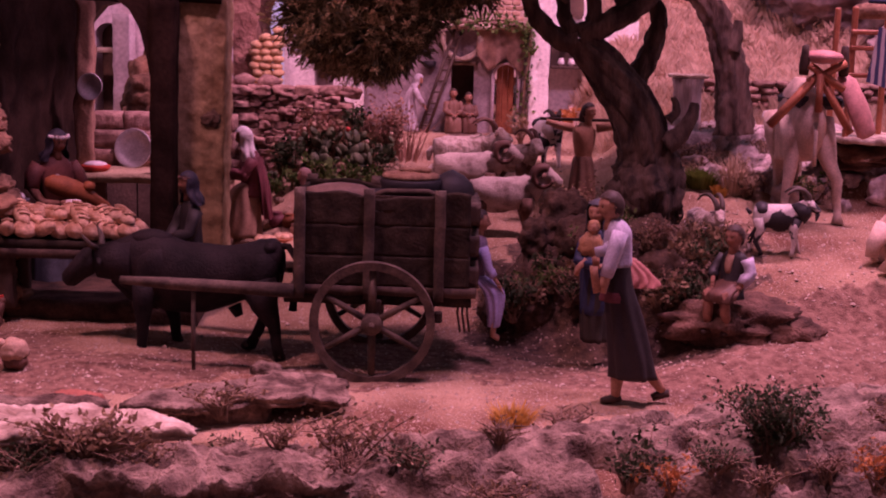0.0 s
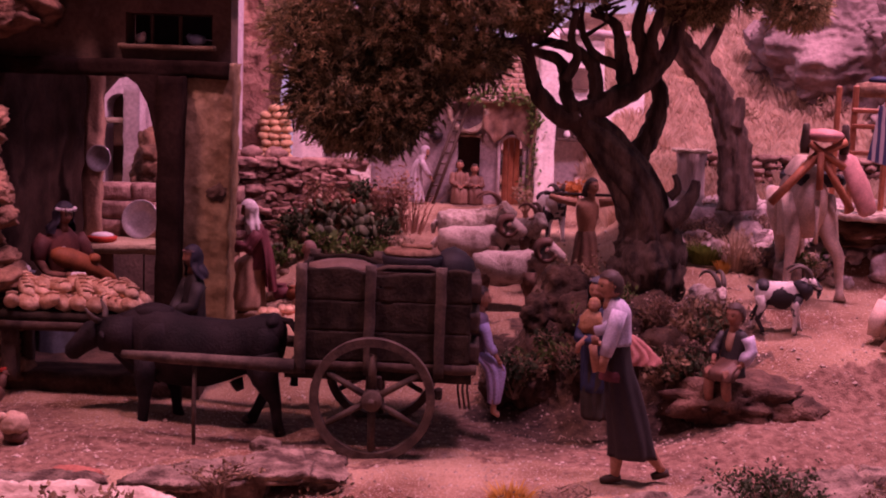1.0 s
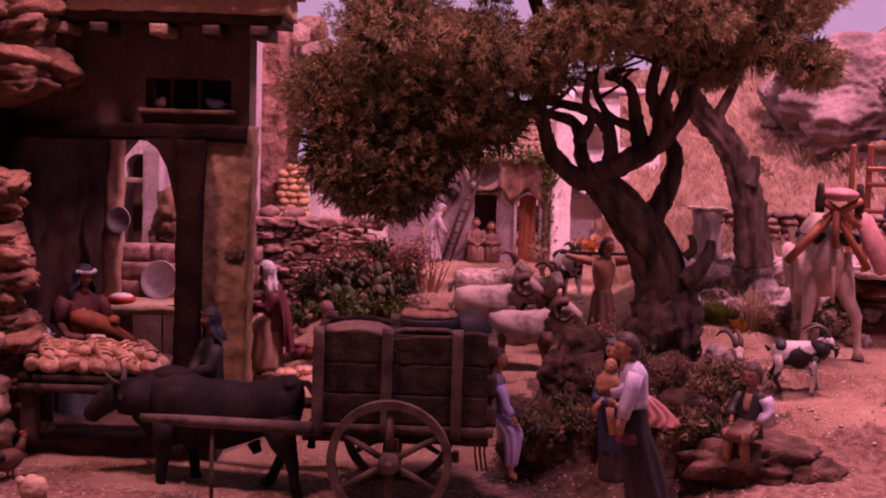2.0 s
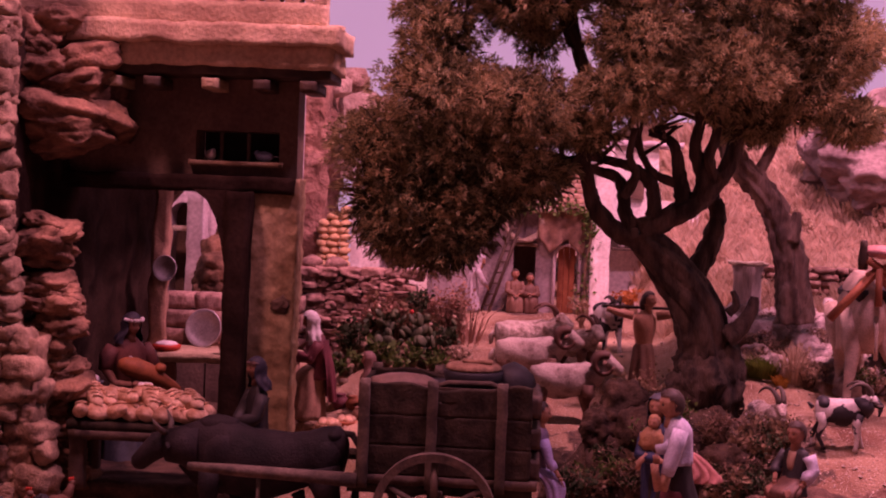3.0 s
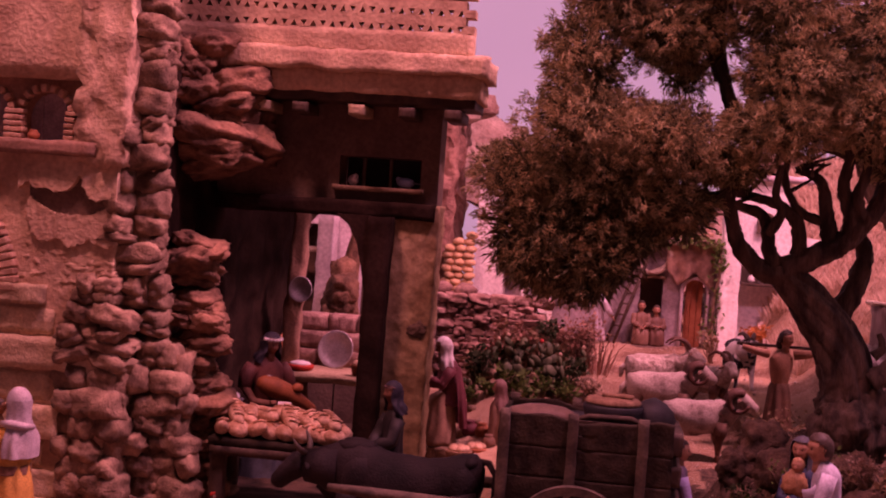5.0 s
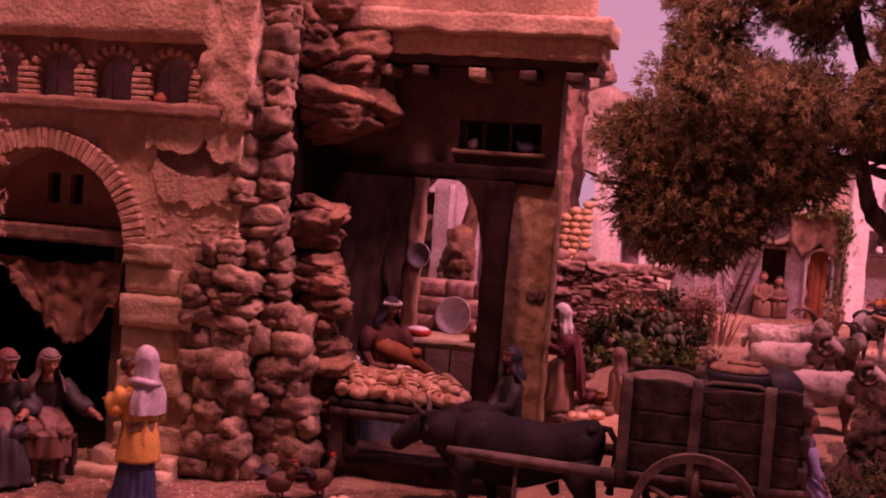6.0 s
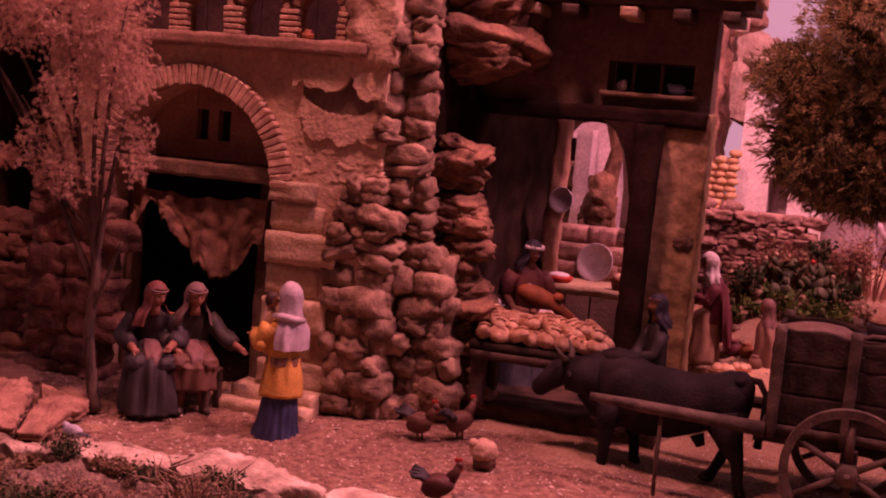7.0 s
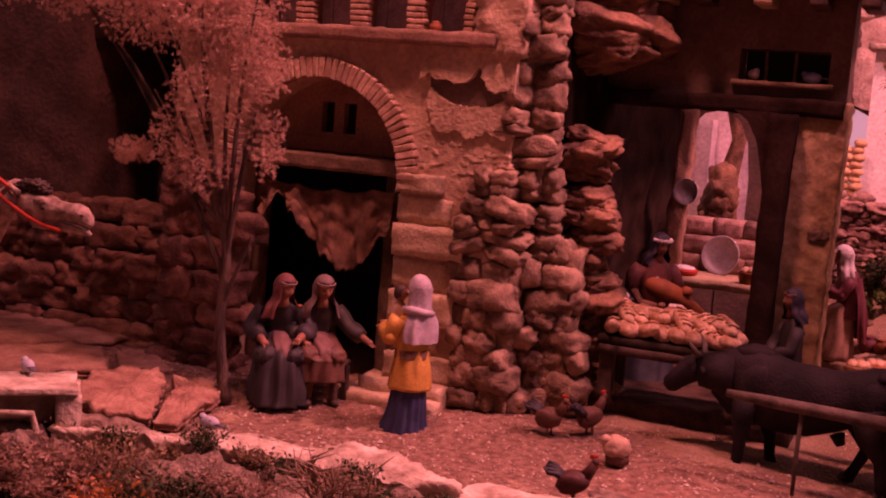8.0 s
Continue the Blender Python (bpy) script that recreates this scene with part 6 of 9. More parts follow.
# draught bull, facing west
g = Geo()
rings = [(-0.117, 0.128, 0.008, 0.012), (-0.112, 0.124, 0.022, 0.027), (-0.100, 0.121, 0.031, 0.036), (-0.084, 0.118, 0.035, 0.040), (-0.064, 0.112, 0.033, 0.038), (-0.040, 0.106, 0.036, 0.041), (-0.014, 0.102, 0.039, 0.045), (0.012, 0.102, 0.039, 0.047), (0.034, 0.107, 0.036, 0.050), (0.054, 0.113, 0.033, 0.051), (0.074, 0.116, 0.028, 0.045), (0.094, 0.119, 0.022, 0.035), (0.112, 0.122, 0.017, 0.026)]
loft(g, [((x, 0, z), a, b) for x, z, a, b in rings], 0, 32, "x", rough=0.10)
g.ball((-0.098, 0, 0.146), (0.014, 0.026, 0.012), 0, 0.1, 2, 3)
g.ball((0.060, 0, 0.153), (0.030, 0.018, 0.013), 0, 0.1, 2, 4)
for q in (-1, 1):
    g.ball((0.052, q * 0.022, 0.112), (0.026, 0.016, 0.036), 0, 0.1, 2, 5)
    g.ball((-0.088, q * 0.020, 0.112), (0.026, 0.017, 0.034), 0, 0.1, 2, 6)
for pts in ([(0.062, 0.020, 0.098), (0.066, 0.026, 0.070), (0.066, 0.027, 0.042), (0.068, 0.027, 0.016), (0.070, 0.027, 0.0)], [(0.050, -0.018, 0.098), (0.044, -0.025, 0.070), (0.036, -0.026, 0.042), (0.034, -0.026, 0.016), (0.030, -0.026, 0.0)], [(-0.086, 0.022, 0.105), (-0.094, 0.028, 0.072), (-0.107, 0.028, 0.044), (-0.110, 0.028, 0.018), (-0.114, 0.028, 0.0)], [(-0.080, -0.020, 0.105), (-0.076, -0.027, 0.072), (-0.086, -0.027, 0.044), (-0.074, -0.027, 0.018), (-0.064, -0.027, 0.0)]):
    rear = pts[0][0] < 0
    g.tube(pts, [0.026 if rear else 0.020, 0.018 if rear else 0.014, 0.0085, 0.0068, 0.0088], 12, 0)
    x, y, _ = pts[-1]
    g.tube([(x - 0.001, y, 0.006), (x + 0.006, y, 0.0)], [0.0085, 0.007], 8, 2)
g.tube([(0.085, 0, 0.122), (0.112, 0.002, 0.122), (0.132, 0.004, 0.120)], [0.032, 0.026, 0.021], 14, 0)
g.tube([(0.126, 0.004, 0.128), (0.140, 0.005, 0.122), (0.156, 0.007, 0.108), (0.168, 0.008, 0.096), (0.172, 0.008, 0.092)], [0.016, 0.0185, 0.0145, 0.012, 0.007], 14, 0)
g.tube([(0.108, 0, 0.100), (0.084, 0, 0.078), (0.05, 0, 0.064)], [0.010, 0.012, 0.008], 8, 0)
g.tube([(-0.108, 0, 0.148), (-0.122, 0.004, 0.148), (-0.132, 0.006, 0.132), (-0.131, 0.006, 0.095), (-0.128, 0.004, 0.062)], [0.005, 0.005, 0.0042, 0.0035, 0.006], 8, 0)
for s in (-1, 1):
    g.tube([(0.130, s * 0.012, 0.140), (0.134, s * 0.030, 0.148), (0.142, s * 0.036, 0.162)], [0.0046, 0.004, 0.001], 8, 2)
    g.tube([(0.126, s * 0.016, 0.128), (0.120, s * 0.034, 0.122)], [0.006, 0.002], 7, 0)
g.tube([(-0.05, 0.002, 0.066), (-0.056, 0.002, 0.052)], [0.010, 0.006], 8, 0)
set_down("bull_figurine", g, [P_HIDE, paint("worn_hide", (0.10, 0.078, 0.078)), P_HORN], -0.325, 1.595, -0.012, 180, "black painted bull figurine harnessed before the cart", "figurine")
# sheep and rams
P_SHANK = mat("brown_shank", (0.10, 0.052, 0.038), (0.24, 0.145, 0.11), 0.9, 60, 400, 0.8, 0.003)
P_SPECK = mat("speckled_fleece", (0.11, 0.062, 0.046), (0.46, 0.375, 0.33), 0.95, 34, 420, 1.0, 0.006)
_e = [q for q in P_SPECK.node_tree.nodes if q.bl_idname == "ShaderNodeValToRGB"][0].color_ramp.elements
_e[0].position, _e[1].position = 0.30, 0.50
for x, y, hd, s, lab, mt, coiled in ((0.098, 2.036, 4, 1.08, "shaggy grey ram figurine with coiled horns", P_SPECK, True), (0.038, 2.150, 5, 1.08, "speckled pale ram figurine with coiled horns", P_SPECK, True), (0.030, 2.225, 8, 1.0, "pale sheep figurine standing in the flock", P_FLEECE, False), (0.122, 2.215, -50, 0.92, "brown and white ram figurine turning its head", P_FLEECE, False)):
    g = Geo()
    loft(g, [((-0.054, 0, 0.072), 0.006, 0.010), ((-0.051, 0, 0.070), 0.014, 0.016), ((-0.044, 0, 0.068), 0.020, 0.021), ((-0.032, 0, 0.066), 0.023, 0.024), ((-0.015, 0, 0.064), 0.024, 0.025), ((0.004, 0, 0.064), 0.025, 0.026), ((0.020, 0, 0.066), 0.023, 0.026), ((0.034, 0, 0.070), 0.019, 0.023), ((0.044, 0, 0.074), 0.014, 0.018), ((0.052, 0, 0.077), 0.008, 0.012)], 0, 48, "x", rough=0.26)
    for fx, fy, dx in ((0.034, 0.013, 0.004), (0.036, -0.013, -0.003), (-0.040, 0.013, -0.004), (-0.036, -0.013, 0.003)):
        rear = -1 if fx < 0 else 1
        g.tube([(fx, fy * 0.8, 0.060), (fx, fy, 0.042), (fx - 0.002 * rear, fy, 0.032), (fx + dx * 0.5 - (0.004 if rear < 0 else 0), fy, 0.020), (fx + dx, fy, 0.006), (fx + dx + 0.002, fy, 0.0)], [0.012, 0.010, 0.0058, 0.0044, 0.0036, 0.0050], 10, 1)
    g.tube([(0.040, 0, 0.070), (0.054, -0.001, 0.082), (0.064, -0.002, 0.092)], [0.020, 0.015, 0.011], 14, 0, rough=0.2)
    g.tube([(0.058, -0.002, 0.098), (0.066, -0.003, 0.097), (0.076, -0.006, 0.090), (0.086, -0.009, 0.083), (0.089, -0.010, 0.081)], [0.010, 0.0128, 0.0108, 0.0085, 0.0050], 14, 0)
    for q in (-1, 1):
        g.tube([(0.062, q * 0.009 - 0.003, 0.098), (0.056, q * 0.020 - 0.003, 0.094)], [0.0042, 0.0016], 7, 1)
    g.tube([(-0.052, 0, 0.070), (-0.060, 0, 0.060), (-0.061, 0, 0.046)], [0.006, 0.006, 0.003], 8, 0, rough=0.3)
    if coiled:
        for q in (-1, 1):
            pts = [(0.060 - 0.0145 * math.sin(radians(a)), q * (0.007 + 0.012 * a / 300) - 0.002, 0.100 + 0.0145 * math.cos(radians(a)) - 0.007) for a in range(-30, 275, 18)]
            g.tube(pts, [lerp(0.0072, 0.0022, i / len(pts)) for i in range(len(pts))], 10, 2, rough=0.2)
    else:
        back_horns(g, (0.060, 0, 0.104), 2, 0.030)
    set_down("sheep", g, [mt, P_SHANK, P_HORNBR], x, y, ground_z(x, y), hd, lab, "figurine", s)
# goats
P_PATCH = mat("patched_hide", (0.022, 0.019, 0.02), (0.52, 0.46, 0.43), 0.7, 26, 300, 0.3, 0.001)
_e = [q for q in P_PATCH.node_tree.nodes if q.bl_idname == "ShaderNodeValToRGB"][0].color_ramp.elements
_e[0].position, _e[1].position = 0.455, 0.475
for x, y, hd, s, lab, white_ in ((0.490, 1.778, -6, 0.90, "black and white goat figurine with curved horns", 1), (0.190, 2.33, -75, 1.05, "black and white goat figurine seen behind the flock", 0), (0.384, 1.785, -70, 0.84, "pale horned goat figurine in the bushes", 2)):
    g = Geo()
    beast(g, 0.080, 0.084, 0.0235, 0.044, (0.045, 0.0, 0.085), (0.062, -0.006, 0.074), (0, 0, 0), 0.0044, 0.55)
    g.tube([(0.030, 0, 0.068), (0.040, -0.001, 0.076), (0.044, -0.001, 0.082)], [0.0200, 0.0160, 0.0110], 12, 1 if white_ else 0)
    g.tube([(0.061, -0.005, 0.070), (0.059, -0.005, 0.058)], [0.0045, 0.001], 6, 1)
    g.ball((-0.028, 0, 0.074), (0.012, 0.0195, 0.0125), 1, 0.2, 2)
    g.tube([(-0.044, 0, 0.066), (-0.052, 0, 0.074)], [0.004, 0.002], 6, 1)
    back_horns(g, (0.045, 0, 0.094), 2, (0.014, 0.026, 0.034)[white_])
    set_down("goat", g, [P_FLEECE, P_FLEECE, P_HORN] if white_ == 2 else [P_PATCH, P_BLACK, P_HORN], x, y, ground_z(x, y) + 0.002, hd, lab, "figurine", s)


cz = ground_z(0.575, 1.93)
g = Geo()
# rump towards the lane, neck to the north
robe(g, [((0.564, 2.02, 0.232), 0.022, 0.05), ((0.564, 1.98, 0.242), 0.027, 0.075), ((0.564, 1.965, 0.275), 0.031, 0.092), ((0.563, 1.96, 0.312), 0.030, 0.088), ((0.562, 1.965, 0.345), 0.021, 0.06), ((0.561, 1.97, 0.366), 0.008, 0.02)], 0, 0.0 + math.pi / 2, 3, 0.06, 2.0, 48, 6)
for q, foot, y0 in ((-1, (0.532, 1.905, 0.150), 1.905), (1, (0.612, 1.885, 0.146), 1.890), (-1, (0.552, 2.03, 0.172), 2.03), (1, (0.584, 2.03, 0.172), 2.03)):
    hx = 0.564 + q * (0.018 if y0 < 1.95 else 0.012)
    g.tube([(hx, y0 + 0.030, 0.300), (hx + q * 0.004, y0 + 0.012, 0.268), (lerp(hx, foot[0], 0.45), y0 + 0.006, 0.235), (lerp(hx, foot[0], 0.80), y0 - 0.004, 0.212), (foot[0] - q * 0.002, y0 + 0.004, 0.182), (foot[0], y0, foot[2] + 0.012), (foot[0], y0 - 0.004, foot[2] - 0.002)], [0.022, 0.0185, 0.0115, 0.0090, 0.0064, 0.0060, 0.0105], 16, 0)
g.tube([(0.562, 1.874, 0.300), (0.561, 1.864, 0.284), (0.560, 1.860, 0.258), (0.561, 1.862, 0.236)], [0.0045, 0.0032, 0.0026, 0.0036], 9, 0, rough=0.2)
g.tube([(0.580, 2.04, 0.27), (0.590, 2.09, 0.25), (0.605, 2.13, 0.24), (0.615, 2.16, 0.26), (0.620, 2.18, 0.28)], [0.036, 0.026, 0.020, 0.017, 0.016], 12, 0)
g.tube([(0.620, 2.17, 0.288), (0.625, 2.205, 0.283), (0.630, 2.235, 0.265), (0.632, 2.245, 0.26)], [0.014, 0.017, 0.012, 0.006], 12, 0)
whole("camel", g, [P_CAMEL], (0.58, 1.95, cz), "pale camel figurine seen from behind under a pack saddle", "figurine")
saddle = thing("pack_saddle", (0.575, 1.92, cz + 0.18), "red-brown wooden pack saddle with crossed poles", "saddle")
for nm, a, b, r in (("pole", (0.566, 1.878, 0.378), (0.488, 1.86, 0.296), 0.0068), ("pole", (0.560, 1.878, 0.378), (0.612, 1.86, 0.287), 0.0062), ("pole", (0.545, 1.872, 0.388), (0.600, 1.872, 0.352), 0.0058), ("pole", (0.602, 1.876, 0.392), (0.545, 1.876, 0.362), 0.0058), ("back_strut", (0.561, 1.866, 0.375), (0.560, 1.858, 0.318), 0.0055)):
    g = Geo()
    g.tube([a, b], r, 4)
    part(nm, g, M_REDWOOD, saddle)
for x in (0.541, 0.601):
    g = Geo()
    g.lathe((x, 1.885, 0.372), [(0.007, 0), (0.0085, 0.014), (0.006, 0.034), (0.0055, 0.044), (0.003, 0.046)], 12)
    part("horn", g, M_DARKWOOD, saddle)
g = Geo()
g.ball((0.571, 1.895, 0.400), (0.030, 0.045, 0.011), 0, 0.1, 2)
part("seat_pad", g, P_PINK, saddle, "pink padded seat")
g = Geo()
g.tube([(0.600, 1.90, 0.376), (0.610, 1.888, 0.362), (0.628, 1.884, 0.325), (0.643, 1.88, 0.286), (0.645, 1.88, 0.281)], [0.006, 0.016, 0.0185, 0.0155, 0.010], 16, flat=(1, 0.5), rough=0.12)
part("bed_roll", g, P_PINK, saddle, "pink rolled blanket")
g = Geo()
g.box((0.575, 1.955, 0.330), (0.075, 0.12, 0.02), 0, 0.006)
part("saddle_cloth", g, P_BLACK, saddle)

# second saddle frame and striped textile beside it
M_STRIPE = bpy.data.materials.new("striped_cloth")
M_STRIPE.use_nodes = True
_n, _k = M_STRIPE.node_tree.nodes, M_STRIPE.node_tree.links
_co, _wv, _rp = _n.new("ShaderNodeTexCoord"), _n.new("ShaderNodeTexWave"), _n.new("ShaderNodeValToRGB")
_wv.inputs["Scale"].default_value, _wv.inputs["Distortion"].default_value = 26, 0.6
_k.new(_co.outputs["Object"], _wv.inputs["Vector"])
_k.new(_wv.outputs["Fac"], _rp.inputs["Fac"])
_rp.color_ramp.elements[0].color, _rp.color_ramp.elements[1].color = (0.07, 0.08, 0.17, 1), (0.62, 0.55, 0.55, 1)
_rp.color_ramp.elements[0].position, _rp.color_ramp.elements[1].position = 0.45, 0.55
_k.new(_rp.outputs["Color"], _n["Principled BSDF"].inputs["Base Color"])
_n["Principled BSDF"].inputs["Roughness"].default_value = 0.95
litter = thing("litter", (0.67, 2.02, 0.30), "wooden camel litter hung with a striped blanket", "litter")
for x, y in ((0.646, 1.99), (0.730, 1.99), (0.646, 2.08), (0.730, 2.08)):
    g = Geo()
    g.box((x, y, 0.375), (0.009, 0.009, 0.21), 0, 0.002)
    part("post", g, M_REDWOOD, litter)
for z in (0.372, 0.415, 0.44):
    g = Geo()
    g.box((0.688, 1.986, z), (0.096, 0.007, 0.008), 0, 0.002)
    part("rail", g, M_REDWOOD, litter)
g = Geo()
for i in range(9):
    g.box((0.690 + 0.0035 * i - 0.014, 1.975 - 0.0012 * math.sin(i * 1.7), 0.405 - 0.001 * i), (0.0037, 0.004, 0.088), 0, 0, (0, 9, 0))
part("blanket", g, M_STRIPE, litter, "blue and white striped blanket")
g = Geo()
g.lathe((0.690, 2.03, 0.462), [(0.028, 0), (0.034, 0.010), (0.030, 0.022), (0.012, 0.026)], 20)
part("basket", g, M_BASKET, litter)
g = Geo()
g.ball((0.692, 2.02, 0.490), (0.018, 0.014, 0.007), 0, 0.1, 2)
part("blue_cloth", g, P_BLUE, litter)
g = Geo()
rough_block(g, (0.635, 1.96, 0.262), (0.78, 2.12, 0.272), (10, 10, 2), 0.003, 30)
part("base_slab", g, M_PALE, litter)
crag("boulder", (0.712, 2.06, 0.246), (0.086, 0.085, 0.018), 77, "flat-topped pinkish boulder carrying a litter")

# kneeling camel at the east edge
g = Geo()
g.ball((0.684, 1.765, 0.140), (0.050, 0.05, 0.062), 0, 0.22, 2.6, 5, fine=True, flatb=0.6)
g.tube([(0.690, 1.72, 0.150), (0.655, 1.712, 0.128), (0.632, 1.715, 0.108), (0.660, 1.722, 0.104)], [0.022, 0.016, 0.011, 0.010], 14)
g.tube([(0.640, 1.752, 0.160), (0.622, 1.745, 0.138), (0.618, 1.742, 0.118)], [0.018, 0.012, 0.009], 12)
g.tube([(0.640, 1.715, 0.205), (0.628, 1.705, 0.178), (0.650, 1.70, 0.176)], 0.006, 4, 1)
whole("camel", g, [P_CAMEL, M_REDWOOD], (0.66, 1.76, 0.105), "pale kneeling camel figurine with a wooden saddle bar", "figurine")

# camel head and neck at the west edge, looking east
wx, wy = -1.175, 1.20
g = Geo()
g.tube([(-1.62, 1.22, 0.02), (-1.62, 1.22, 0.17)], [0.013, 0.016], 10)
g.tube([(-1.50, 1.19, 0.02), (-1.50, 1.20, 0.17)], [0.013, 0.016], 10)
g.tube([(-1.61, 1.26, 0.02), (-1.61, 1.25, 0.17)], [0.013, 0.016], 10)
g.tube([(-1.49, 1.25, 0.02), (-1.49, 1.24, 0.17)], [0.013, 0.016], 10)
loft(g, [((-1.68, 1.22, 0.20), 0.02, 0.03), ((-1.62, 1.22, 0.20), 0.045, 0.055), ((-1.55, 1.22, 0.205), 0.05, 0.062), ((-1.47, 1.22, 0.20), 0.04, 0.05), ((-1.43, 1.22, 0.20), 0.02, 0.03)], 0, 16, "x")
g.tube([(-1.47, 1.22, 0.20), (-1.40, 1.215, 0.175), (-1.335, 1.21, 0.205), (-1.30, 1.205, 0.255), (-1.265, 1.20, 0.278)], [0.034, 0.026, 0.022, 0.019, 0.019], 12)
loft(g, [((-1.276, 1.20, 0.268), 0.008, 0.010), ((-1.262, 1.20, 0.264), 0.014, 0.017), ((-1.240, 1.20, 0.261), 0.0165, 0.0195), ((-1.220, 1.20, 0.260), 0.0150, 0.0180), ((-1.203, 1.20, 0.260), 0.0118, 0.0145), ((-1.186, 1.20, 0.260), 0.0108, 0.0125), ((-1.170, 1.20, 0.260), 0.0112, 0.0125), ((-1.158, 1.20, 0.257), 0.0105, 0.0115), ((-1.151, 1.20, 0.253), 0.0080, 0.0085), ((-1.147, 1.20, 0.250), 0.0035, 0.0040)], 0, 24, "x", rough=0.16)
# hanging lower lip and jaw
g.tube([(-1.236, 1.20, 0.246), (-1.205, 1.20, 0.243), (-1.178, 1.20, 0.242), (-1.160, 1.20, 0.239), (-1.149, 1.20, 0.235)], [0.012, 0.0088, 0.0070, 0.0058, 0.0028], 14)
g.tube([(-1.150, 1.188, 0.2435), (-1.168, 1.1885, 0.2465), (-1.186, 1.189, 0.2480)], [0.0010, 0.0019, 0.0010], 6, 1)
for s in (-1, 1):
    g.ball((-1.222, 1.20 + s * 0.0105, 0.271), (0.012, 0.006, 0.006), 0, 0.15, 2, 4)
    g.ball((-1.216, 1.20 + s * 0.0135, 0.263), (0.0046, 0.0024, 0.0032), 1)
    g.ball((-1.157, 1.20 + s * 0.0090, 0.2590), (0.0034, 0.0020, 0.0018), 1)
    g.tube([(-1.256, 1.20 + s * 0.012, 0.276), (-1.264, 1.20 + s * 0.021, 0.288)], [0.0055, 0.0018], 7)
for x, z, r in ((-1.226, 0.284, 0.0085), (-1.238, 0.288, 0.0110), (-1.252, 0.287, 0.0105), (-1.266, 0.281, 0.0100)):
    g.ball((x, 1.20, z), (r * 1.2, r, r * 0.8), 1, 0.45, 3, x * 90, fine=True)
g.tube([(-1.285, 1.20, 0.285), (-1.325, 1.205, 0.240), (-1.39, 1.21, 0.195)], [0.009, 0.011, 0.008], 8, 1)
for pts in ([(-1.302, 1.182, 0.304), (-1.284, 1.181, 0.294), (-1.262, 1.183, 0.281)], [(-1.300, 1.180, 0.286), (-1.270, 1.181, 0.266), (-1.238, 1.183, 0.250), (-1.216, 1.187, 0.241)], [(-1.216, 1.187, 0.241), (-1.188, 1.190, 0.2365)]):
    g.tube(pts, 0.0026, 7, 2)
whole("camel", g, [mat("tan_camel_hide", (0.17, 0.11, 0.085), (0.40, 0.30, 0.245), 0.95, 60, 300, 0.9, 0.004), P_HAIR, P_RED], (-1.55, 1.22, 0.02), "pale camel figurine wearing a red bridle", "figurine")

# poultry
P_HENBR = paint("hen_brown", (0.13, 0.065, 0.045))


def fowl(g, body=0, dark=1, red=2, rise=1.0):
    g.ball((0, 0, 0.024), (0.021, 0.014, 0.0145), body, 0.14, 3, rot=(0, -18, 0))
    g.tube([(0.012, 0, 0.031), (0.020, 0, 0.043 * rise), (0.022, 0, 0.050 * rise)], [0.0085, 0.0055, 0.0042], 8, body)
    g.ball((0.023, 0, 0.051 * rise), 0.0048, body)
    g.tube([(0.026, 0, 0.050 * rise), (0.031, 0, 0.048 * rise)], [0.0016, 0.0004], 5, 3)
    for k in range(3):
        g.ball((0.021 + 0.003 * (k - 1), 0, 0.0565 * rise), (0.002, 0.001, 0.003), red)
    g.ball((0.0255, 0, 0.045 * rise), (0.0016, 0.0016, 0.003), red)
    for k in range(-3, 4):
        g.tube([(-0.010, k * 0.0015, 0.028), (-0.021, k * 0.003, 0.040 - abs(k) * 0.002), (-0.029, k * 0.0045, 0.044 - abs(k) * 0.003), (-0.034, k * 0.005, 0.036 - 0.002 * k)], [0.0045, 0.0036, 0.0026, 0.0006], 6, dark)
    for s in (-1, 1):
        g.tube([(0.0, s * 0.005, 0.018), (0.002, s * 0.006, 0.0), (0.008, s * 0.006, 0.0005)], [0.003, 0.0013, 0.001], 6, 3)
        g.ball((-0.003, s * 0.010, 0.027), (0.014, 0.004, 0.009), dark if s > 9 else body, 0.05, 2)


for x, y, hd, mats_, s, lab in ((-0.633, 1.515, -12, [P_HENBR, P_BLACK, P_RED, P_BROWN], 1.0, "brown hen figurine with a dark raised tail"), (-0.588, 1.55, 60, [P_HENBR, P_BLACK, P_RED, P_BROWN], 1.0, "brown hen figurine standing by the step"), (-0.528, 1.300, 12, [paint("dark_rust", (0.085, 0.032, 0.026)), P_BLACK, P_RED, P_BROWN], 1.0, "rust and black rooster figurine with a red comb")):
    g = Geo()
    fowl(g)
    set_down("hen" if s < 1.1 else "rooster", g, mats_, x, y, rough_ground(x, y) + 0.001, hd, lab, "figurine", s)


g = Geo()
hx, hy = -0.522, 1.455
hz = rough_ground(hx, hy)
g.ball((hx, hy, hz + 0.024), (0.0185, 0.017, 0.0155), 0, 0.12, 2, 3, fine=True)
g.ball((hx + 0.002, hy, hz + 0.011), (0.015, 0.014, 0.012), 1, 0.15, 2, 5, fine=True)
g.ball((hx - 0.013, hy - 0.008, hz + 0.034), (0.0065, 0.006, 0.0065), 0, 0.1, 2)
g.tube([(hx - 0.018, hy - 0.011, hz + 0.034), (hx - 0.023, hy - 0.014, hz + 0.032)], [0.0016, 0.0004], 6, 1)
for q in (-1, 1):
    g.tube([(hx + q * 0.005, hy, hz + 0.006), (hx + q * 0.005, hy - 0.003, hz)], [0.002, 0.0016], 6, 1)
whole("hen", g, [P_BEIGE, P_HENBR], (hx, hy, hz), "pale plump hen figurine resting in the lane", "figurine")


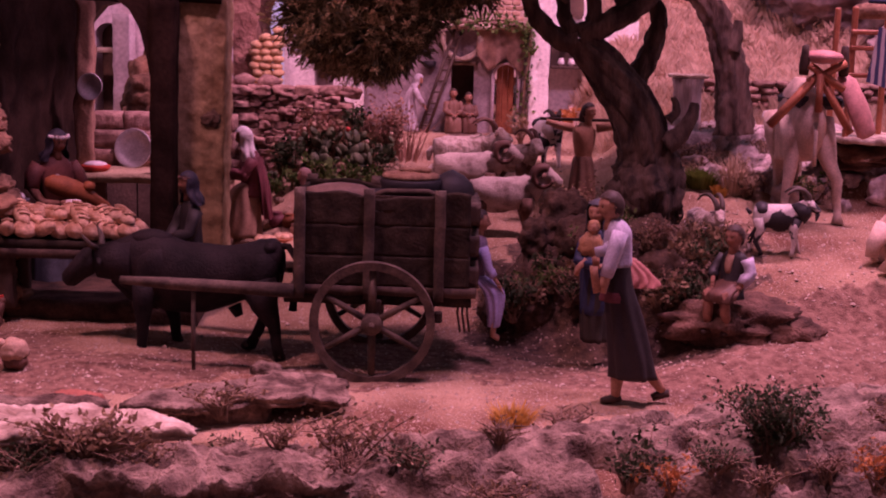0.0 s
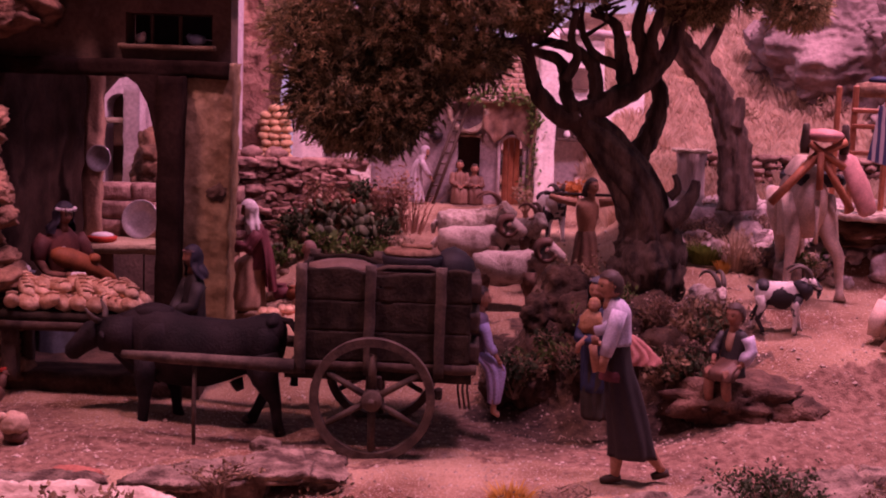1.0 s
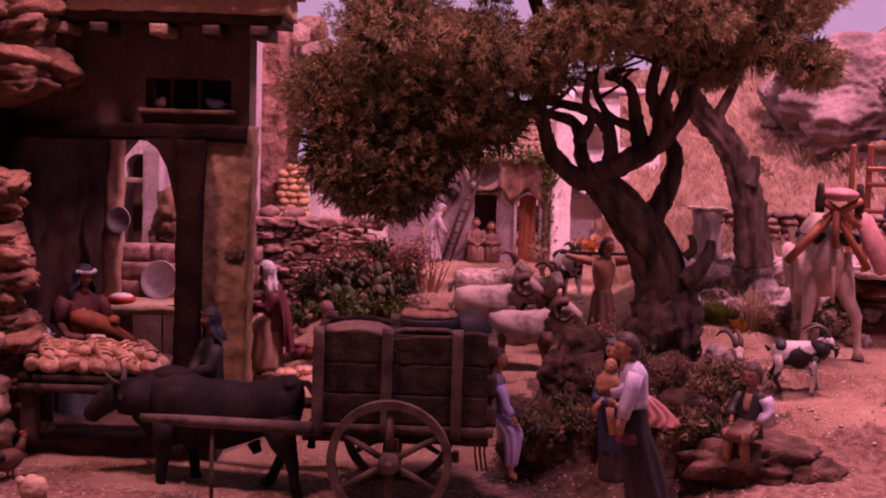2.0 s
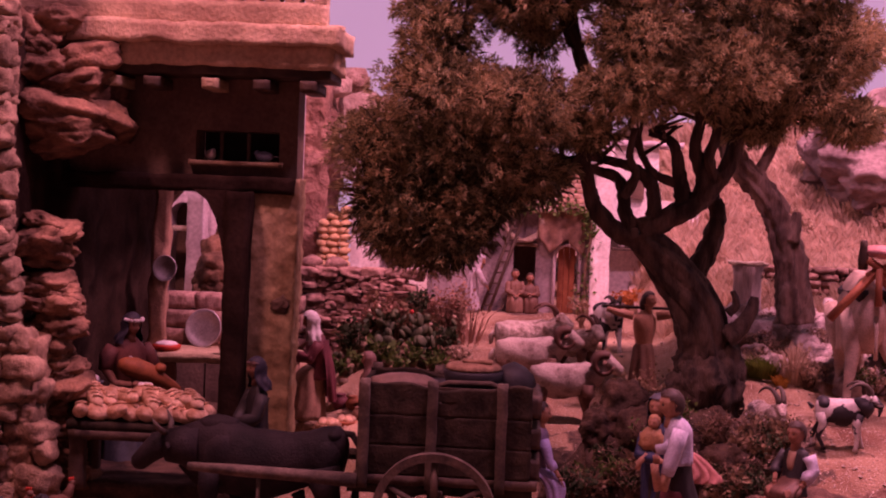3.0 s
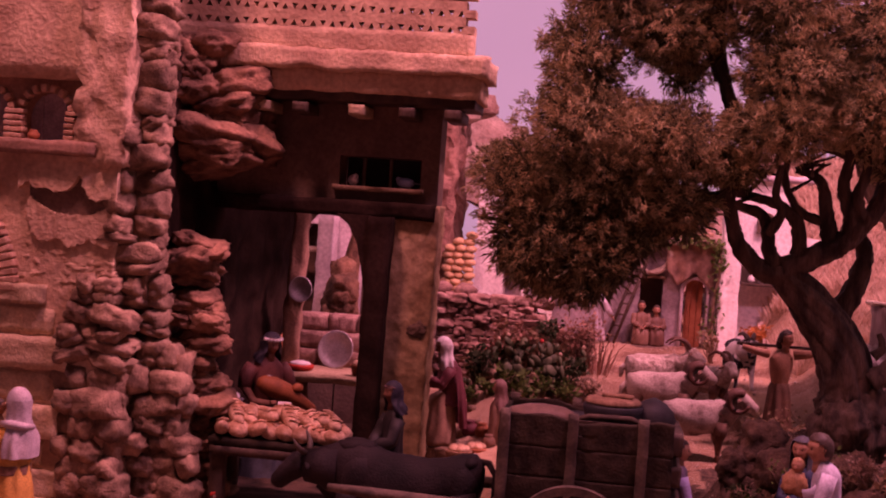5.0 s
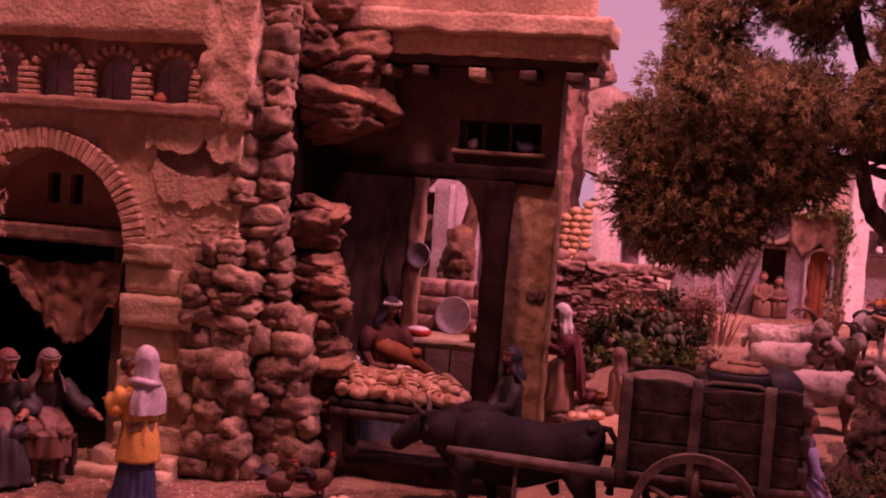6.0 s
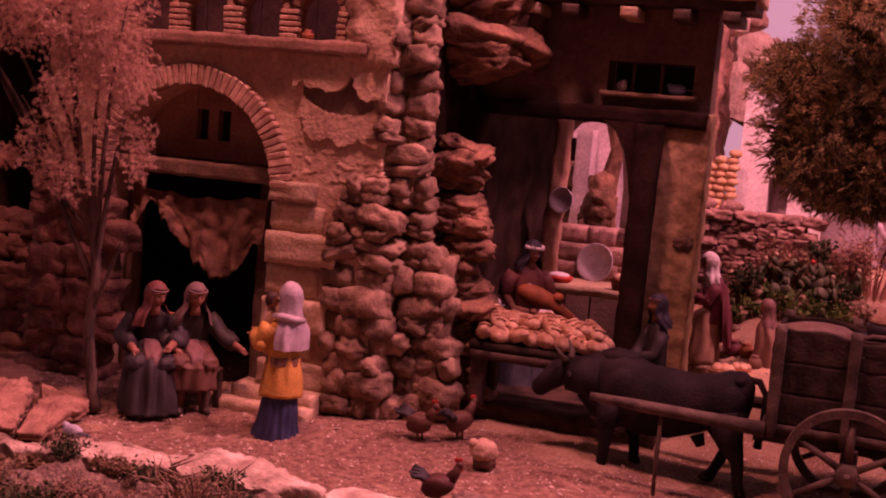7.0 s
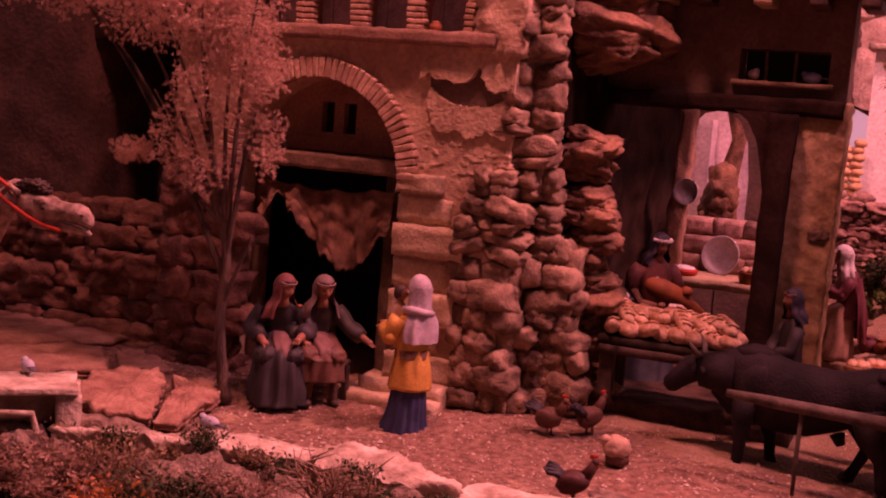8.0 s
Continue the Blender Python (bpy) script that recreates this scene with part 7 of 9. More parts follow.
def dove(x, y, z, hd, lab, m=None):
    g = Geo()
    g.ball((0, 0, 0.011), (0.018, 0.0095, 0.0105), 0, 0.04, 2)
    g.ball((0.014, 0, 0.017), 0.0058, 0)
    g.tube([(0.018, 0, 0.017), (0.024, 0, 0.0155)], [0.0018, 0.0004], 5, 1)
    g.tube([(-0.012, 0, 0.012), (-0.032, 0, 0.010)], [0.006, 0.004], 6, 1, flat=(1.0, 0.35))
    set_down("dove", g, [m or P_WHITE, P_GREY], x, y, z, hd, lab, "figurine", 0.82)


dove(-0.922, 1.148, 0.037, 170, "grey-white dove figurine resting on the pale ledge", paint("dove_grey", (0.45, 0.45, 0.50)))
dove(-1.159, 1.109, 0.073, 150, "grey-white dove figurine resting on the trough", bpy.data.materials["dove_grey"])
dove(-0.480, 1.885, 0.502, -60, "pale pigeon figurine perched in the wall niche")
dove(-0.393, 1.877, 0.502, 175, "blue-grey pigeon figurine perched in the wall niche", paint("pigeon_blue", (0.20, 0.24, 0.36)))
g = Geo()
fowl(g)
set_down("hen", g, [P_NAVY, P_BLACK, P_RED, P_OCHRE], -0.735, 1.598, 0.070, 10, "dark hen figurine perched among the pier stones", "figurine", 0.8)

# ---- figurines of people ----
P_SCARF = paint("painted_red_brown_scarf", (0.17, 0.065, 0.055))
P_LAP = paint("painted_dusty_pink", (0.17, 0.095, 0.085))
P_DKROBE = paint("painted_dark_robe", (0.036, 0.031, 0.032))
P_SKIRTDK = paint("painted_black_brown", (0.024, 0.017, 0.018))
P_DARKSKIN = paint("painted_dark_skin", (0.30, 0.145, 0.095))
P_HOOD = paint("painted_orange_brown", (0.36, 0.19, 0.095))
P_BLOUSE = paint("painted_blouse", (0.50, 0.46, 0.56))
P_OLDVEIL = paint("painted_grey_veil", (0.17, 0.115, 0.105))
P_PALEVEIL = paint("painted_pale_veil", (0.46, 0.40, 0.43))
P_TAN = paint("painted_tan", (0.36, 0.22, 0.15))
# woman walking west, one arm bent upwards
g = Geo()
y = 1.41
W = math.pi
robe(g, [((0.231, y, 0.024), 0.025, 0.0285), ((0.226, y, 0.055), 0.024, 0.0265), ((0.216, y, 0.100), 0.021, 0.0215), ((0.207, y, 0.135), 0.018, 0.0175), ((0.204, y, 0.172), 0.0155, 0.0150)], 2, W, 7, 0.15, 3.0, 52)
robe(g, [((0.205, y, 0.158), 0.0185, 0.0160), ((0.204, y, 0.178), 0.0180, 0.0165), ((0.204, y, 0.196), 0.0195, 0.0155), ((0.202, y, 0.207), 0.014, 0.0115), ((0.199, y, 0.213), 0.007, 0.007)], 3, W, 8, 0.09, 5.0)
robe(g, [((0.206, y, 0.116), 0.0195, 0.0195), ((0.206, y, 0.122), 0.0195, 0.0195), ((0.206, y, 0.128), 0.0185, 0.0185)], 4, W, 6, 0.06, 2.0)
g.tube([(0.214, y, 0.045), (0.212, y - 0.002, 0.022), (0.211, y - 0.002, 0.006), (0.211, y - 0.002, -0.004)], [0.0088, 0.0082, 0.0060, 0.0055], 10, 0)
g.tube([(0.238, y + 0.004, 0.046), (0.252, y + 0.006, 0.026), (0.264, y + 0.008, 0.010), (0.268, y + 0.008, 0.004)], [0.0088, 0.0082, 0.0058, 0.0052], 10, 0)
g.tube([(0.217, y - 0.002, -0.003), (0.210, y - 0.003, -0.003), (0.200, y - 0.004, -0.005), (0.193, y - 0.004, -0.006)], [0.0050, 0.0062, 0.0058, 0.0035], 9, 1, flat=(1, 0.85))
g.tube([(0.276, y + 0.008, 0.002), (0.268, y + 0.008, 0.001), (0.256, y + 0.008, -0.004)], [0.0048, 0.0060, 0.0045], 9, 1)
g.tube([(0.204, y - 0.017, 0.200), (0.199, y - 0.021, 0.182), (0.193, y - 0.022, 0.160), (0.190, y - 0.022, 0.148)], [0.0095, 0.0092, 0.0085, 0.0078], 12, 3, rough=0.3)
g.tube([(0.190, y - 0.022, 0.152), (0.185, y - 0.022, 0.130), (0.181, y - 0.022, 0.130), (0.176, y - 0.022, 0.150), (0.175, y - 0.022, 0.160)], [0.0062, 0.0060, 0.0058, 0.0046, 0.0052], 10, 0)
for k in range(4):
    g.tube([(0.1745 + 0.0018 * k, y - 0.023, 0.161), (0.1725 + 0.0024 * k, y - 0.024, 0.172 - 0.001 * abs(k - 1))], [0.0016, 0.0010], 5, 0)
g.tube([(0.200, y - 0.004, 0.188), (0.190, y - 0.006, 0.176), (0.178, y - 0.004, 0.173)], [0.0085, 0.0080, 0.0060], 10, 3, rough=0.3)
head(g, (0.194, y, 0.227), 0.0158, None, 1, W + 0.25, nod=8)
figurine("figurine", g, [P_SKIN, P_HAIR, P_SKIRTDK, P_BLOUSE, P_MAROON], (0.215, y, -0.010), "striding woman figurine in pale blouse and dark skirt")
# mother in blue with a child in orange
g = Geo()
x, y, z = 0.203, 1.585, 0.020
T = math.pi * 1.35
at = local(x, y, z, T)
robe(g, [((x + 0.003, y, z + 0.002), 0.017, 0.017), ((x, y, z + 0.04), 0.018, 0.017), ((x, y, z + 0.09), 0.0175, 0.016)], 6, T, 9, 0.2, 1.0)
robe(g, [((x, y, z + 0.040), 0.0185, 0.0185), ((x - 0.001, y, z + 0.085), 0.019, 0.017), ((x - 0.001, y, z + 0.125), 0.0215, 0.016), ((x, y, z + 0.145), 0.018, 0.012), ((x, y, z + 0.154), 0.007, 0.007)], 2, T, 8, 0.16, 4.0)
head(g, (x - 0.002, y, z + 0.174), 0.0145, 4, 1, T, fall=0.088)
g.ball((x - 0.012, y - 0.026, z + 0.134), (0.0165, 0.013, 0.019), 5, 0.14, 2.4, fine=True)
head(g, (x - 0.010, y - 0.028, z + 0.158), 0.0092, None, 5, T)
arm(g, [(x - 0.016, y - 0.010, z + 0.138), (x - 0.026, y - 0.026, z + 0.116), (x - 0.006, y - 0.038, z + 0.112)], 2, 0.0075)
g.tube([(x - 0.018, y - 0.036, z + 0.118), (x - 0.028, y - 0.040, z + 0.108), (x - 0.030, y - 0.040, z + 0.098)], [0.0042, 0.0038, 0.0032], 8, 0)
figurine("figurine", g, [P_SKIN, P_HAIR, P_BLUE, P_BEIGE, P_GREY, P_HOOD, P_GREEN], (x, y, z), "standing woman figurine in blue holding a child in orange")
# pink cloth over the mound
g = Geo()
robe(g, [((0.260, 1.602, 0.094), 0.018, 0.024), ((0.260, 1.602, 0.103), 0.016, 0.025), ((0.256, 1.603, 0.115), 0.013, 0.019), ((0.248, 1.604, 0.130), 0.008, 0.010), ((0.244, 1.604, 0.134), 0.003, 0.004)], 0, 0.0, 9, 0.34, 6.0, 56, 5)
whole("cloth", g, paint("painted_dull_pink", (0.42, 0.18, 0.155)), (0.262, 1.602, 0.092), "crumpled pink cloth thrown over the earth mound", "cloth")
# boy on the earth ledge, turned west
g = Geo()
T = radians(222)
x, y, z = 0.390, 1.610, 0.086
at = local(x, y, z, T)
robe(g, [(at(0.006, 0, -0.004), 0.020, 0.020), (at(0.002, 0, 0.018), 0.0165, 0.014), (at(0, 0, 0.040), 0.0185, 0.013), (at(0, 0, 0.053), 0.0165, 0.0105), (at(0.001, 0, 0.060), 0.006, 0.006)], 2, T, 7, 0.12, 2.0)
robe(g, [(at(0.0125, 0, 0.030), 0.004, 0.003), (at(0.0135, 0, 0.042), 0.006, 0.003), (at(0.0085, 0, 0.055), 0.006, 0.003)], 5, T, 5, 0.05, 2.0, 16, 2)
robe(g, [(at(0.034, 0, -0.006), 0.022, 0.010), (at(0.024, 0, 0.006), 0.024, 0.020), (at(0.010, 0, 0.014), 0.021, 0.020), (at(0.0, 0, 0.022), 0.015, 0.012)], 3, T, 10, 0.16, 7.0)
for q, bend in ((-1, 0.0), (1, 0.006)):
    g.tube([at(0.012, q * 0.010, 0.006), at(0.036, q * 0.012, 0.004), at(0.036 - bend, q * 0.012, -0.022), at(0.034 - bend * 2, q * 0.011, -0.044)], [0.009, 0.0080, 0.0068, 0.0048], 10, 0)
    g.tube([at(0.030 - bend * 2, q * 0.011, -0.046), at(0.046 - bend * 2, q * 0.012, -0.049)], [0.0052, 0.0036], 8, 1)
arm(g, [at(0.0, -0.0175, 0.050), at(0.012, -0.0235, 0.030), at(0.026, -0.014, 0.018)], 2, 0.0062, 0, 0.4)
arm(g, [at(0.0, 0.0175, 0.050), at(-0.002, 0.0250, 0.032), at(0.012, 0.022, 0.018)], 4, 0.0072)
head(g, at(0.004, 0, 0.078), 0.0145, None, 1, T, nod=6)
figurine("figurine", g, [P_DARKSKIN, P_HAIR, P_DKROBE, P_VEIL, P_BLOUSE, P_TAN], (x, y, z - 0.05), "dark-haired boy figurine in a vest sitting on an earth ledge")
# girl at the cart's tail in dark cloak and lilac sleeves
g = Geo()
x, y, z = 0.050, 1.585, -0.004
robe(g, [((x - 0.004, y, z + 0.100), 0.016, 0.012), ((x - 0.004, y, z + 0.128), 0.014, 0.012), ((x - 0.004, y, z + 0.155), 0.015, 0.012), ((x - 0.004, y, z + 0.165), 0.006, 0.006)], 3, 0.0, 8, 0.18, 1.0)
robe(g, [((x + 0.020, y - 0.016, z + 0.046), 0.010, 0.008), ((x + 0.021, y - 0.016, z + 0.070), 0.011, 0.010), ((x + 0.018, y - 0.014, z + 0.092), 0.012, 0.014), ((x + 0.006, y - 0.010, z + 0.104), 0.011, 0.014), ((x - 0.002, y - 0.006, z + 0.112), 0.008, 0.008)], 2, 0.0, 8, 0.22, 2.0)
for q in (-0.005, 0.006):
    g.tube([(x + 0.020, y - 0.016 + q, z + 0.052), (x + 0.019, y - 0.016 + q, z + 0.034), (x + 0.027, y - 0.018 + q, z + 0.030)], [0.0046, 0.0036, 0.0030], 8, 0)
arm(g, [(x + 0.002, y - 0.014, z + 0.150), (x + 0.010, y - 0.020, z + 0.124), (x + 0.022, y - 0.022, z + 0.106)], 2, 0.0058, 0, 0.35)
head(g, (x - 0.002, y, z + 0.182), 0.0135, None, 1, -0.1)
figurine("figurine", g, [P_SKIN, P_HAIR, P_LILAC, P_MAUVE], (x, y, z + 0.06), "dark-cloaked girl figurine with lilac sleeves behind the cart")
# shepherd with a staff across his shoulders
g = Geo()
x, y = 0.236, 2.10
z = ground_z(x, y)
z0 = 0.13
T = -1.1
robe(g, [((x, y, z0), 0.028, 0.024), ((x, y, z0 + 0.045), 0.023, 0.019), ((x, y, z0 + 0.080), 0.018, 0.014), ((x, y, z0 + 0.09), 0.014, 0.011)], 2, T, 9, 0.2, 1.0)
robe(g, [((x, y, z0 + 0.070), 0.0165, 0.0125), ((x, y, z0 + 0.088), 0.0155, 0.0115), ((x, y, z0 + 0.112), 0.0205, 0.0145), ((x, y, z0 + 0.130), 0.0215, 0.0135), ((x, y, z0 + 0.140), 0.014, 0.010), ((x, y, z0 + 0.146), 0.006, 0.006)], 0, T, 2, 0.05, 3.0)
head(g, (x + 0.006, y - 0.002, z0 + 0.164), 0.0135, None, 1, T + 0.4)
g.ball((x + 0.002, y + 0.006, z0 + 0.156), (0.012, 0.008, 0.016), 1, 0.15, 3)
for s in (-1, 1):
    g.tube([(x + s * 0.020, y, z0 + 0.136), (x + s * 0.045, y - 0.002, z0 + 0.140), (x + s * 0.066, y, z0 + 0.146)], [0.0078, 0.0065, 0.0045], 8, 0)
g.tube([(x - 0.075, y + 0.006, z0 + 0.150), (x + 0.078, y + 0.006, z0 + 0.150)], 0.0028, 7, 1)
figurine("figurine", g, [P_SKIN, P_HAIR, P_BROWN], (x, y, z0), "bare-chested shepherd figurine with a staff across his shoulders")
# baker
g = Geo()
x, y, z = -0.596, 1.86, 0.018
T = radians(-50)
at = local(x, y, z, T)
robe(g, [(at(0, 0, 0.002), 0.042, 0.038), (at(0, 0, 0.05), 0.040, 0.036), (at(0, 0, 0.095), 0.036, 0.031), (at(0, 0, 0.122), 0.025, 0.021)], 2, T, 10, 0.12, 3.0, 56)
robe(g, [(at(0, 0, 0.112), 0.025, 0.021), (at(0, 0, 0.132), 0.023, 0.019), (at(0.002, 0, 0.160), 0.027, 0.021), (at(0.004, 0, 0.184), 0.026, 0.017), (at(0.006, 0, 0.196), 0.016, 0.012), (at(0.007, 0, 0.203), 0.008, 0.008)], 3, T, 7, 0.10, 5.0)
robe(g, [(at(0.014, 0, 0.150), 0.010, 0.010), (at(0.014, 0, 0.172), 0.014, 0.009), (at(0.010, 0, 0.192), 0.013, 0.008)], 6, T, 5, 0.10, 4.0, 24, 3, (-85, 85))
for q, e, h_ in ((-1, 0.040, 0.134), (1, 0.038, 0.140)):
    g.tube([at(0.004, q * 0.024, 0.186), at(0.004, q * 0.034, 0.172), at(0.010, q * e, 0.152)], [0.012, 0.0125, 0.0105], 14, 3, rough=0.3)
    g.tube([at(0.010, q * e, 0.154), at(0.030, q * 0.032, h_), at(0.046, q * 0.012, h_ - 0.001)], [0.0072, 0.0066, 0.0050], 12, 0)
    g.ball(at(0.050, q * 0.007, h_), (0.0062, 0.0055, 0.0050), 0, 0.1, 2)
g.tube([at(0.036, -0.030, 0.166), at(0.038, -0.022, 0.164), at(0.042, -0.006, 0.158), at(0.048, 0.014, 0.150), at(0.050, 0.036, 0.138), at(0.050, 0.060, 0.122), at(0.050, 0.066, 0.118)], [0.006, 0.0125, 0.0165, 0.0155, 0.0105, 0.0085, 0.0050], 18, 5, rough=0.14)
g.ball(at(0.056, 0.030, 0.158), (0.010, 0.010, 0.008), 5, 0.15, 2, 3)
head(g, at(0.012, 0, 0.222), 0.0158, 4, 1, T + 0.25, fall=0.030, nod=10)
for q in range(9):
    a0, a1 = radians(-84 + q * 19), radians(-72 + q * 19)
    c = at(0.012, 0, 0.222)
    M = Euler((0, radians(10), T + 0.25)).to_matrix()
    g.tube([c + M @ Vector((0.0150 * math.cos(a), 0.0160 * math.sin(a), 0.0100)) for a in (a0, a1)], 0.0030, 7, 6)
figurine("figurine", g, [P_DARKSKIN, P_HAIR, paint("painted_slate_skirt", (0.13, 0.14, 0.16)), P_SCARF, P_NAVY, P_RUST, P_WHITE], (x, y, z), "baker woman figurine in slate skirt cradling a clay jug")
# boy sitting against the column
g = Geo()
x, y, z = -0.362, 1.735, 0.03
T = radians(215)
at = local(x, y, z, T)
robe(g, [(at(0.004, 0, 0.0), 0.028, 0.030), (at(0.004, 0, 0.05), 0.024, 0.024), (at(0.0, 0, 0.095), 0.0185, 0.015), (at(0, 0, 0.125), 0.0195, 0.0135), (at(0, 0, 0.138), 0.014, 0.010), (at(0, 0, 0.146), 0.006, 0.006)], 3, T, 8, 0.14, 8.0)
arm(g, [at(0, 0.017, 0.130), at(0.012, 0.024, 0.100), at(0.032, 0.008, 0.090)], 3, 0.0080)
arm(g, [at(0, -0.017, 0.130), at(0.012, -0.024, 0.102), at(0.030, -0.008, 0.086)], 3, 0.0080)
head(g, at(0.004, 0, 0.168), 0.0142, 4, 1, T, fall=0.03, band=2)
figurine("figurine", g, [P_DARKSKIN, P_HAIR, P_LAP, P_DKROBE, P_NAVY], (x, y, z), "dark-clothed boy figurine with banded headcloth by the plaster column")
# woman in maroon with a white veil, seated in the yard
g = Geo()
x, y = -0.318, 2.0
z = ground_z(x, y)
T = radians(195)
at = local(x, y, 0.080, T)
robe(g, [(at(0.016, 0, 0.0), 0.032, 0.034), (at(0.014, 0, 0.04), 0.027, 0.028), (at(0.010, 0, 0.075), 0.022, 0.024), (at(0.0, 0, 0.09), 0.018, 0.014)], 2, T, 9, 0.16, 4.0)
robe(g, [(at(-0.004, 0, 0.066), 0.024, 0.022), (at(-0.004, 0, 0.095), 0.022, 0.018), (at(-0.002, 0, 0.122), 0.024, 0.017), (at(0.0, 0, 0.138), 0.015, 0.011), (at(0.002, 0, 0.146), 0.006, 0.006)], 3, T, 7, 0.12, 2.0)
robe(g, [(at(-0.016, 0, 0.030), 0.028, 0.018), (at(-0.012, 0, 0.08), 0.027, 0.018), (at(-0.004, 0, 0.132), 0.019, 0.014)], 3, T, 8, 0.16, 7.0, 36, 4, (95, 265))
head(g, at(0.012, 0, 0.163), 0.0140, 4, 1, T, fall=0.040, nod=16)
arm(g, [at(0, -0.020, 0.128), at(0.012, -0.025, 0.100), at(0.040, -0.016, 0.098)], 3, 0.0080)
arm(g, [at(0, 0.020, 0.128), at(0.014, 0.025, 0.102), at(0.042, 0.012, 0.108)], 3, 0.0080, 0, 0.3)
whole("figurine", g, [P_DARKSKIN, P_HAIR, P_TAN, P_MAROON, P_WHITE], (x, y, 0.080), "veiled woman figurine in a maroon cloak and tan skirt", "figurine")
g = Geo()
rough_block(g, (x - 0.045, y - 0.035, z - 0.03), (x + 0.05, y + 0.04, 0.081), (8, 6, 6), 0.006, 40)
whole("stone_step", g, M_STONE, (x, y, z - 0.03), "low reddish stone step in the bakery yard", "step")
g = Geo()
x, y = -0.222, 2.03
z = ground_z(x, y)
robe(g, [((x, y, z - 0.01), 0.040, 0.03), ((x, y, z + 0.03), 0.032, 0.026), ((x - 0.008, y, z + 0.06), 0.018, 0.016), ((x - 0.010, y, z + 0.074), 0.007, 0.007)], 2, 0.0, 8, 0.18, 1.0)
head(g, (x - 0.012, y, z + 0.090), 0.012, 3, 1, math.pi)
figurine("figurine", g, [P_DARKSKIN, P_HAIR, P_BROWN, P_LAP], (x, y, z - 0.01), "crouching child figurine beside the baskets")
# two old women on a bench, turned towards the lane
for k, (x, y, deg, sk, tp, ve, lab) in enumerate(((-1.034, 1.478, -58, P_DKROBE, P_DKROBE, P_SCARF, "seated old woman figurine in grey robes and brown veil"), (-0.996, 1.512, -50, P_VEIL, P_GREEN, P_OLDVEIL, "seated old woman figurine in dark green robes reaching out"))):
    g = Geo()
    T = radians(deg)
    at = local(x, y, 0.0, T)
    low = 0.0 if k == 0 else 0.032
    robe(g, [(at(0.058, 0, low), 0.038 if k == 0 else 0.032, 0.032 if k == 0 else 0.021), (at(0.054, 0, low + 0.028), 0.036 if k == 0 else 0.031, 0.032 if k == 0 else 0.023), (at(0.040, 0, 0.068), 0.033, 0.035), (at(0.020, 0, 0.084), 0.030, 0.031), (at(0.0, 0, 0.096), 0.024, 0.020)], 2, T, 10, 0.20, 3.0 + k, 60, 5, even=0.4)
    for q in (-0.018, 0.018):
        g.ball(at(0.056, q, 0.068), (0.018, 0.018, 0.015), 2, 0.12, 2, k, fine=True)
    g.ball(at(-0.004, 0, 0.060), (0.036, 0.034, 0.036), 2, 0.10, 2, k, fine=True)
    robe(g, [(at(0.004, 0, 0.074), 0.032, 0.028), (at(0.0, 0, 0.096), 0.028, 0.023), (at(0.008, 0, 0.116), 0.029, 0.022), (at(0.015, 0, 0.130), 0.024, 0.017), (at(0.020, 0, 0.138), 0.014, 0.012), (at(0.023, 0, 0.144), 0.008, 0.008)], 3, T, 8, 0.13, 6.0 + k)
    robe(g, [(at(0.064, 0.004, 0.050), 0.012, 0.008), (at(0.058, 0.004, 0.078), 0.014, 0.012), (at(0.034, 0, 0.090), 0.013, 0.014), (at(0.022, 0, 0.096), 0.010, 0.008)], 5, T, 7, 0.2, 8.0 + k, 32, 4)
    head(g, at(0.034, 0.002, 0.160), 0.0158, 4, 1, T + (0.75 if k == 0 else 0.2), fall=0.044, band=6, nod=14)
    arm(g, [at(0.012, -0.025, 0.126), at(0.016, -0.040, 0.098), at(0.050, -0.024, 0.086)], 3, 0.0108, 0, 0.25)
    if k == 0:
        arm(g, [at(0.012, 0.025, 0.126), at(0.020, 0.040, 0.100), at(0.056, 0.026, 0.092)], 3, 0.0108, 0, 0.25)
    else:
        arm(g, [at(0.012, 0.025, 0.126), at(0.024, 0.042, 0.104), at(0.050, 0.064, 0.090)], 3, 0.0100, 0, 0.25)
        for q in (-0.016, 0.018):
            g.tube([at(0.050, q, 0.055), at(0.056, q, 0.020), at(0.058, q, 0.008)], [0.010, 0.0075, 0.0055], 10, 0)
            g.tube([at(0.050, q, 0.004), at(0.062, q, 0.004), at(0.078, q * 1.2, 0.002)], [0.0055, 0.0065, 0.0040], 9, 1)
    figurine("figurine", g, [P_DARKSKIN, P_HAIR, sk, tp, ve, P_LAP, P_OLDVEIL], (x, y, 0.0), lab)
wb = thing("bench", (-1.0, 1.50, 0), "dark wooden bench under the two old women", "bench")
g = Geo()
g.box((-1.0, 1.49, 0.056), (0.13, 0.045, 0.008), 0, 0.002)
part("seat", g, M_DARKWOOD, wb)
for x in (-1.060, -0.940):
    for y in (1.474, 1.508):
        g = Geo()
        g.box((x, y, 0.025), (0.010, 0.010, 0.054), 0, 0.002)
        part("leg", g, M_DARKWOOD, wb)
g = Geo()
g.box((-1.070, 1.516, 0.080), (0.012, 0.010, 0.10), 0, 0.002)
g.box((-1.035, 1.516, 0.118), (0.075, 0.008, 0.016), 0, 0.002)
part("backrest", g, M_REDWOOD, wb)
# woman in yellow with a pale veil, seen from behind, child on her arm
g = Geo()
x, y, z = -0.812, 1.452, -0.012
T = radians(155)
at = local(x, y, z, T)
